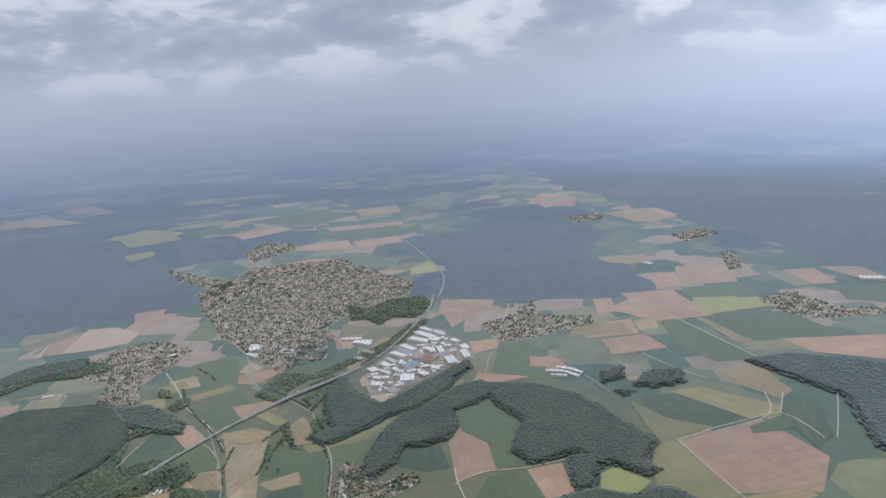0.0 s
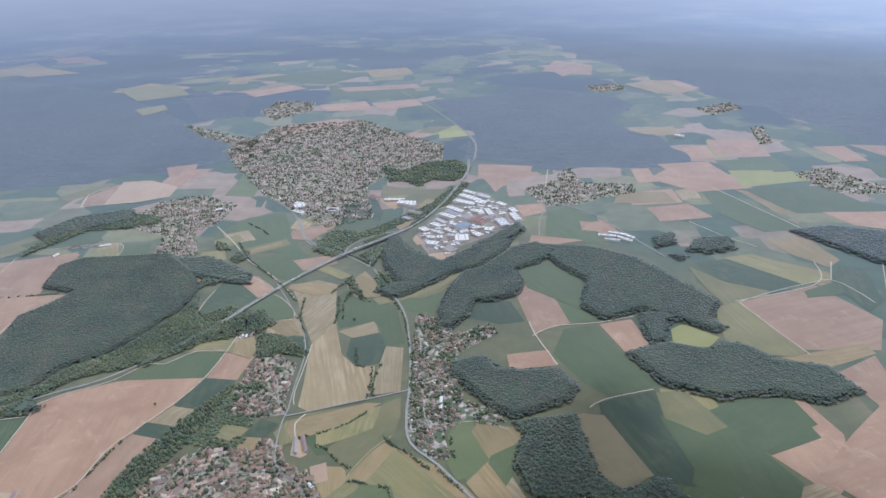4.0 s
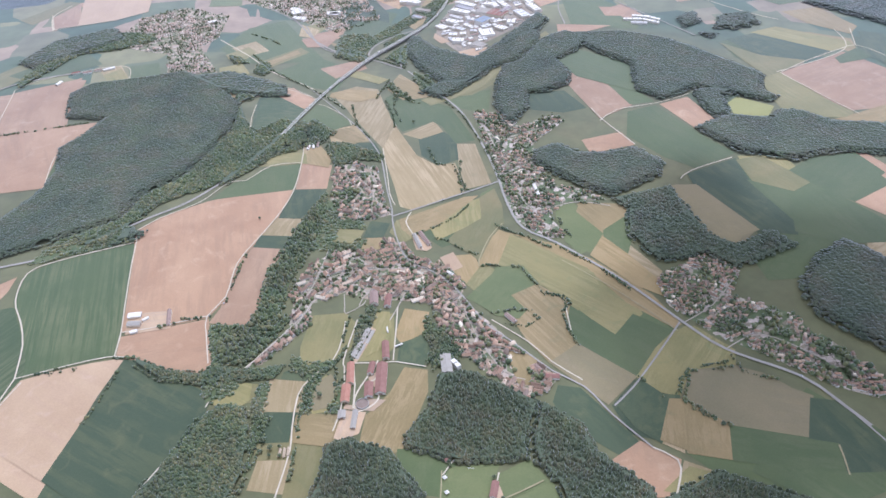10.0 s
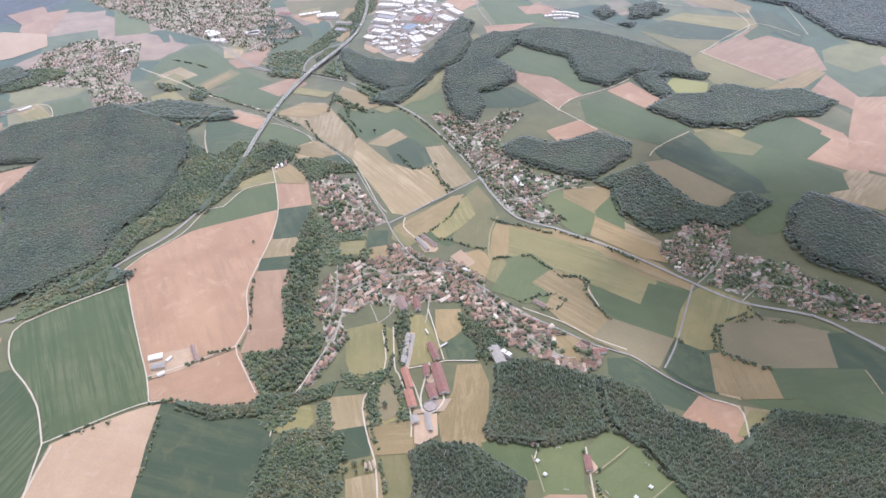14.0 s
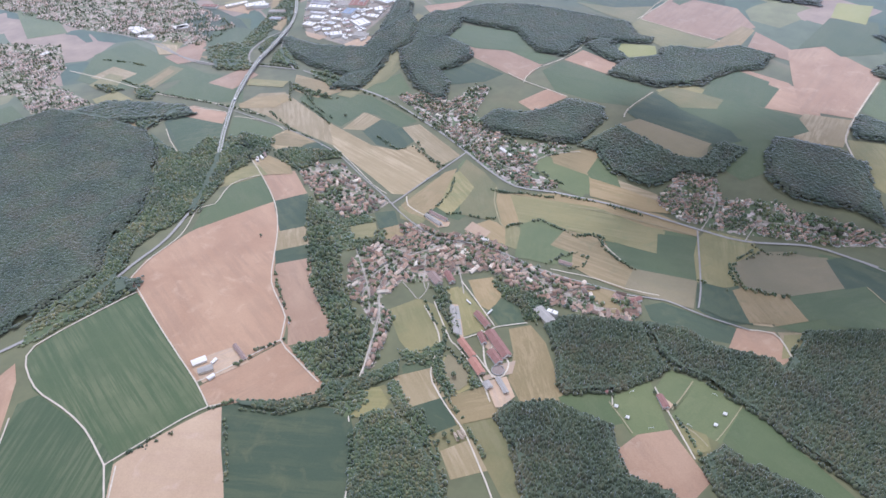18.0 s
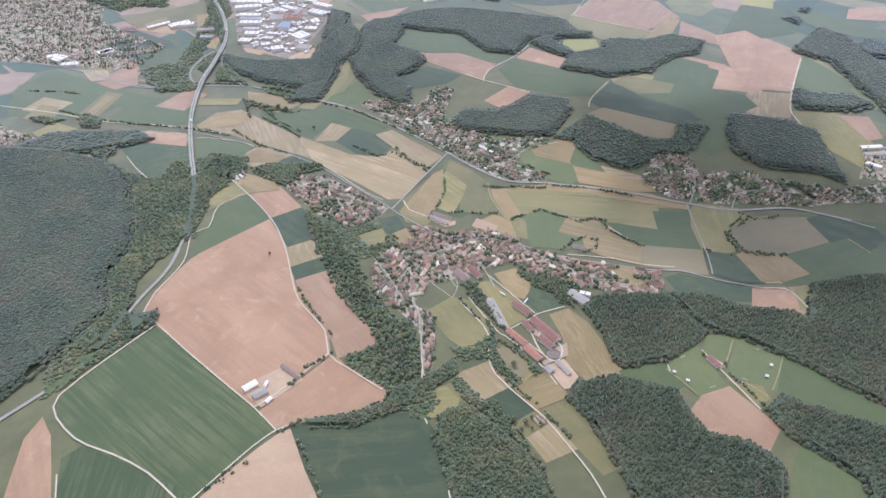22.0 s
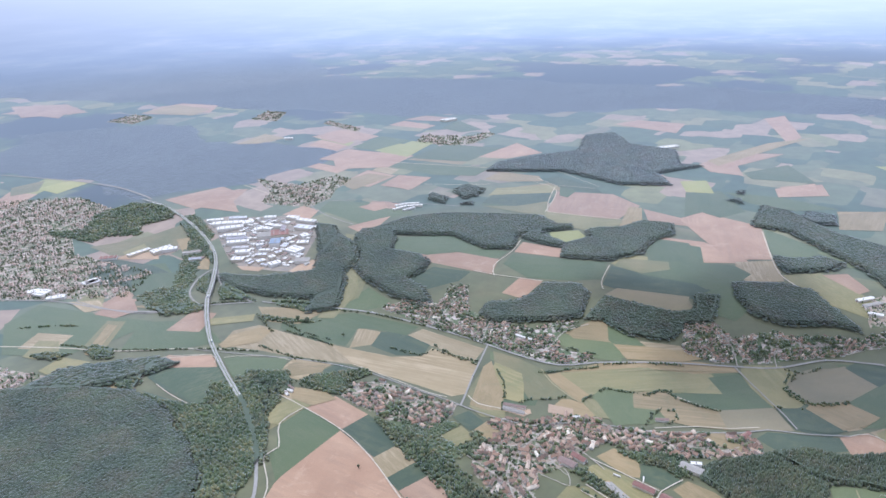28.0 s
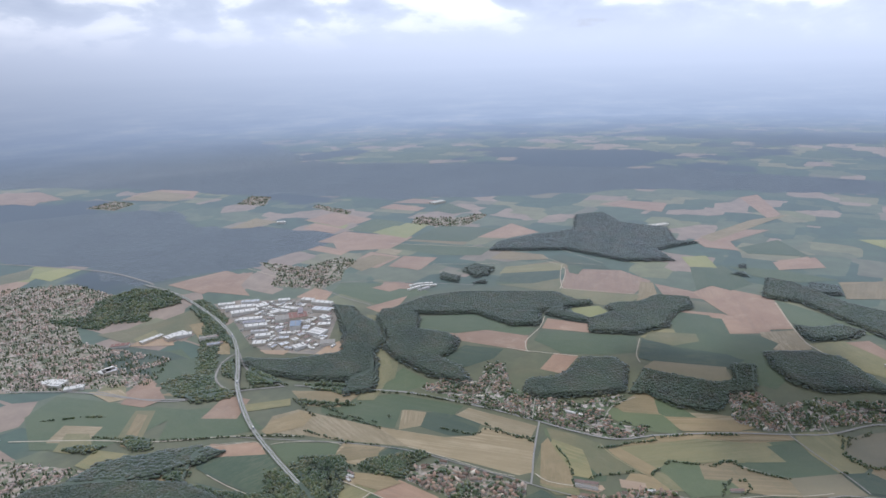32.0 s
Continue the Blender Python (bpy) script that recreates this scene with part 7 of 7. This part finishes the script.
hall("white", 7, 3, 0, (-548, 1331), (-536, 1336))
hall("white", 6, 3, 0, (172, 1110), (193, 1098))
hall("white", 6, 3, 0, (182, 1089), (200, 1066))
hall("white", 6, 3, 0, (193, 1098), (207, 1079))
hall("white", 12, 5, 0, (500, 1742), (516, 1725))
hall("white", 14, 5, 0, (891, 1487), (926, 1464))
hall("white", 20, 6, 0, (888, 1478), (932, 1464))
hall("white", 16, 4, 0, (847, 820), (889, 787))
# more of the polytunnel rows, low, again drawn as barns
hall("greysheet", 3, 0.8, 0.15, (-348, 470), (-356, 455))
hall("greysheet", 3, 0.8, 0.15, (-358, 453), (-367, 437))
hall("brown_tile", 4, 2.4, 1.2, (-221, 470), (-215, 458))
hall("white", 3, 2.4, 0.8, (-263, 545), (-258, 539))
hall("barn", 5, 2.6, 1.4, (-208, 385), (-197, 382))
hall("brown_tile", 4, 2.4, 1.4, (-214, 399), (-209, 388))
hall("white", 3, 2.2, 0.8, (-129, 684), (-130, 661))
hall("brown_tile", 3, 2.2, 0.8, (-138, 680), (-138, 660))
hall("brown_tile", 3, 2, 1, (-388, 851), (-392, 835))
hall("white", 2.5, 2, 0.8, (-385, 842), (-385, 834))
hall("barn", 3, 2.2, 1, (-311, 318), (-309, 313))
hall("white", 9, 4, 0, (-220, 1393), (-179, 1389))
hall("barn", 12, 4, 0, (-252, 1425), (-233, 1405))
hall("greysheet", 9, 4, 0, (-335, 1341), (-322, 1341))
hall("white", 6, 3, 0.8, (161, 324), (181, 307))
hall("greysheet", 6, 3, 0.8, (151, 315), (172, 296))
hall("white", 6, 3, 0.8, (137, 308), (139, 291))
hall("white", 5, 2.5, 1, (-766, 1117), (-761, 1129))
hall("barn", 4, 2.5, 1.2, (-751, 1156), (-739, 1160))
hall("brown_tile", 4, 2.5, 1.2, (-733, 1154), (-721, 1156))
hall("white", 5, 2.5, 1, (-703, 1157), (-686, 1163))
hall("brown_tile", 4, 2.5, 1.2, (-716, 1158), (-706, 1160))
hall("white", 12, 5, 0, (-180, 1361), (-157, 1342))
hall("brown_tile", 6, 3, 1, (-173, 1282), (-160, 1265))
hall("brown_tile", 6, 3, 1, (-160, 1304), (-145, 1291))
hall("hall", 14, 5, 0, (-330, 1339), (-312, 1332))
hall("white", 14, 4, 0, (-398, 1359), (-380, 1364))
hall("white", 12, 4, 0, (-389, 1326), (-377, 1320))
hall("white", 6, 3, 0, (152, 1100), (180, 1091))
hall("hall", 6, 3, 0, (158, 1081), (182, 1072))
hall("white", 3, 2, 0.8, (-388, 847), (-393, 833))
hall("brown_tile", 3, 2, 1, (-378, 849), (-380, 838))

works((-56, 1377), (27, 1254), (32, 1197), (10, 1165), (-88, 1112), (-96, 1074), (-121, 1094), (-136, 1134), (-144, 1191), (-137, 1228), (-92, 1305))

hall("white", 6, 2.6, 0.9, (-575, 538), (-563, 537))
hall("greysheet", 6, 2.8, 1.0, (-574, 526), (-562, 524))
hall("white", 3, 2.2, 0.6, (-570, 514), (-564, 515))
hall("brown_tile", 3.4, 2.2, 1.2, (-537, 538), (-536, 517))
hall("white", 2.4, 1.8, 0.6, (-556, 532), (-561, 529))

trees((-562, 480), (-580, 484))
trees((-601, 483), (-627, 480), (-658, 476))
trees((-234, 765), (-212, 758), (-214, 715), (-215, 694))
trees((-259, 1030), (-287, 967))
trees((-197, 966), (-173, 882), (-164, 774), (-164, 704))
trees((-301, 1149), (-255, 1105), (-227, 1067))
trees((-349, 508), (-352, 470), (-373, 431), (-381, 413))
trees((-304, 461), (-298, 434), (-302, 412))
trees((-407, 423), (-417, 394), (-421, 359), (-429, 319))
trees((-283, 266), (-292, 242), (-300, 227))
trees((-45, 370), (-82, 371), (-108, 344))
trees((-550, 516), (-528, 517))
trees((-485, 534), (-474, 587), (-466, 614))
trees((-139, 567), (-110, 525), (-90, 480))
trees((-323, 961), (-322, 894), (-309, 850))
trees((-271, 875), (-269, 911), (-273, 961))
trees((-374, 454), (-388, 431), (-399, 422), (-416, 393), (-422, 366))
trees((-367, 495), (-373, 479), (-376, 460))
trees((-224, 458), (-206, 451), (-192, 460))
trees((-466, 1169), (-438, 1100), (-363, 999), (-335, 946))
trees((-82, 369), (-93, 364), (-102, 346), (-98, 326), (-77, 301))
trees((-286, 617), (-259, 629), (-235, 643), (-214, 664))
trees((-265, 607), (-251, 600), (-239, 581), (-225, 570))
trees((-193, 620), (-185, 607), (-165, 589), (-145, 563))
trees((-177, 500), (-170, 490), (-156, 485), (-155, 475), (-168, 461))
trees((-406, 414), (-412, 389), (-404, 380), (-396, 380), (-388, 396), (-385, 412))
trees((-89, 631), (-52, 615))
trees((-234, 475), (-214, 476), (-194, 472), (-193, 457), (-207, 451))
trees((-120, 637), (-122, 600), (-119, 573))
trees((-228, 551), (-209, 547), (-186, 539), (-183, 524), (-178, 508))
trees((-178, 508), (-176, 493), (-160, 487), (-159, 475), (-167, 462))
trees((-167, 462), (-169, 445), (-167, 418))
trees((-376, 445), (-403, 425), (-417, 402), (-420, 389))
trees((-480, 506), (-493, 508))
trees((-526, 523), (-497, 520))
trees((-573, 468), (-583, 439), (-593, 412))
trees((-635, 476), (-601, 479), (-582, 479))
trees((-500, 397), (-515, 369), (-526, 348))
trees((-201, 766), (-211, 729), (-209, 695))
trees((-163, 788), (-161, 732), (-161, 704))
trees((-102, 338), (-83, 367), (-46, 364))
trees((-129, 370), (-118, 346), (-103, 341))
trees((-40, 376), (-38, 359), (-28, 348), (-16, 342))
trees((-104, 338), (-77, 305))
trees((-821, 965), (-776, 968), (-723, 971))
trees((-723, 971), (-677, 975))
trees((-255, 997), (-264, 936), (-261, 891))
trees((-472, 1265), (-439, 1233), (-416, 1198))
trees((-237, 819), (-235, 780), (-227, 757))
trees((-356, 477), (-366, 456), (-372, 436))
trees((-383, 437), (-387, 413), (-387, 396))
trees((-409, 412), (-404, 421), (-394, 432))

car("lorry", (-351, 1015), (-369, 984))
car("lorry", (-262, 1132), (-276, 1117))
car("lorry", (-137, 1267), (-150, 1248))
car("car", (-173, 892), (-172, 883))
car("car", (-90, 490), (-89, 488))
car("car", (-137, 571), (-134, 569))
car("car", (-166, 722), (-166, 715))
car("car", (-307, 829), (-306, 819))
car("car", (-241, 682), (-236, 683))
car("car", (5, 339), (6, 336))
car("car", (-172, 890), (-171, 880))
car("car", (-486, 537), (-486, 542))
trailer((-335, 472), (-335, 465))
trailer((-324, 447), (-331, 445))
timber((-434, 351), (-436, 343))
timber((-431, 351), (-432, 342))
timber((-428, 351), (-429, 343))
tent((-250, 245), (-248, 244))
tent((-265, 242), (-264, 241))
tent((-314, 299), (-312, 298))
tent((-315, 286), (-314, 285))
goal((-293, 303), (-299, 284))
goal((-308, 268), (-299, 284))
goal((-240, 263), (-262, 256))
goal((-282, 253), (-262, 256))
tank((-367, 383), (-363, 379))
single_tree((-401, 399), (-399, 398))
single_tree((-338, 343), (-337, 343))
single_tree((-238, 953), (-235, 949))
single_tree((-241, 968), (-238, 966))
single_tree((-244, 882), (-242, 881))
single_tree((-453, 679), (-452, 679))
single_tree((-255, 964), (-251, 964))
single_tree((-447, 361), (-445, 360))
single_tree((-442, 353), (-440, 353))
single_tree((-435, 353), (-434, 353))
single_tree((-443, 346), (-442, 345))
single_tree((-435, 344), (-434, 343))
single_tree((-449, 351), (-448, 350))
single_tree((-308, 309), (-307, 308))
single_tree((-276, 273), (-275, 272))
single_tree((-278, 292), (-278, 291))

for thing, walls, roof in HOUSE_KINDS:
    for ob in list(thing.children_recursive) + [thing]:
        bpy.data.objects.remove(ob)
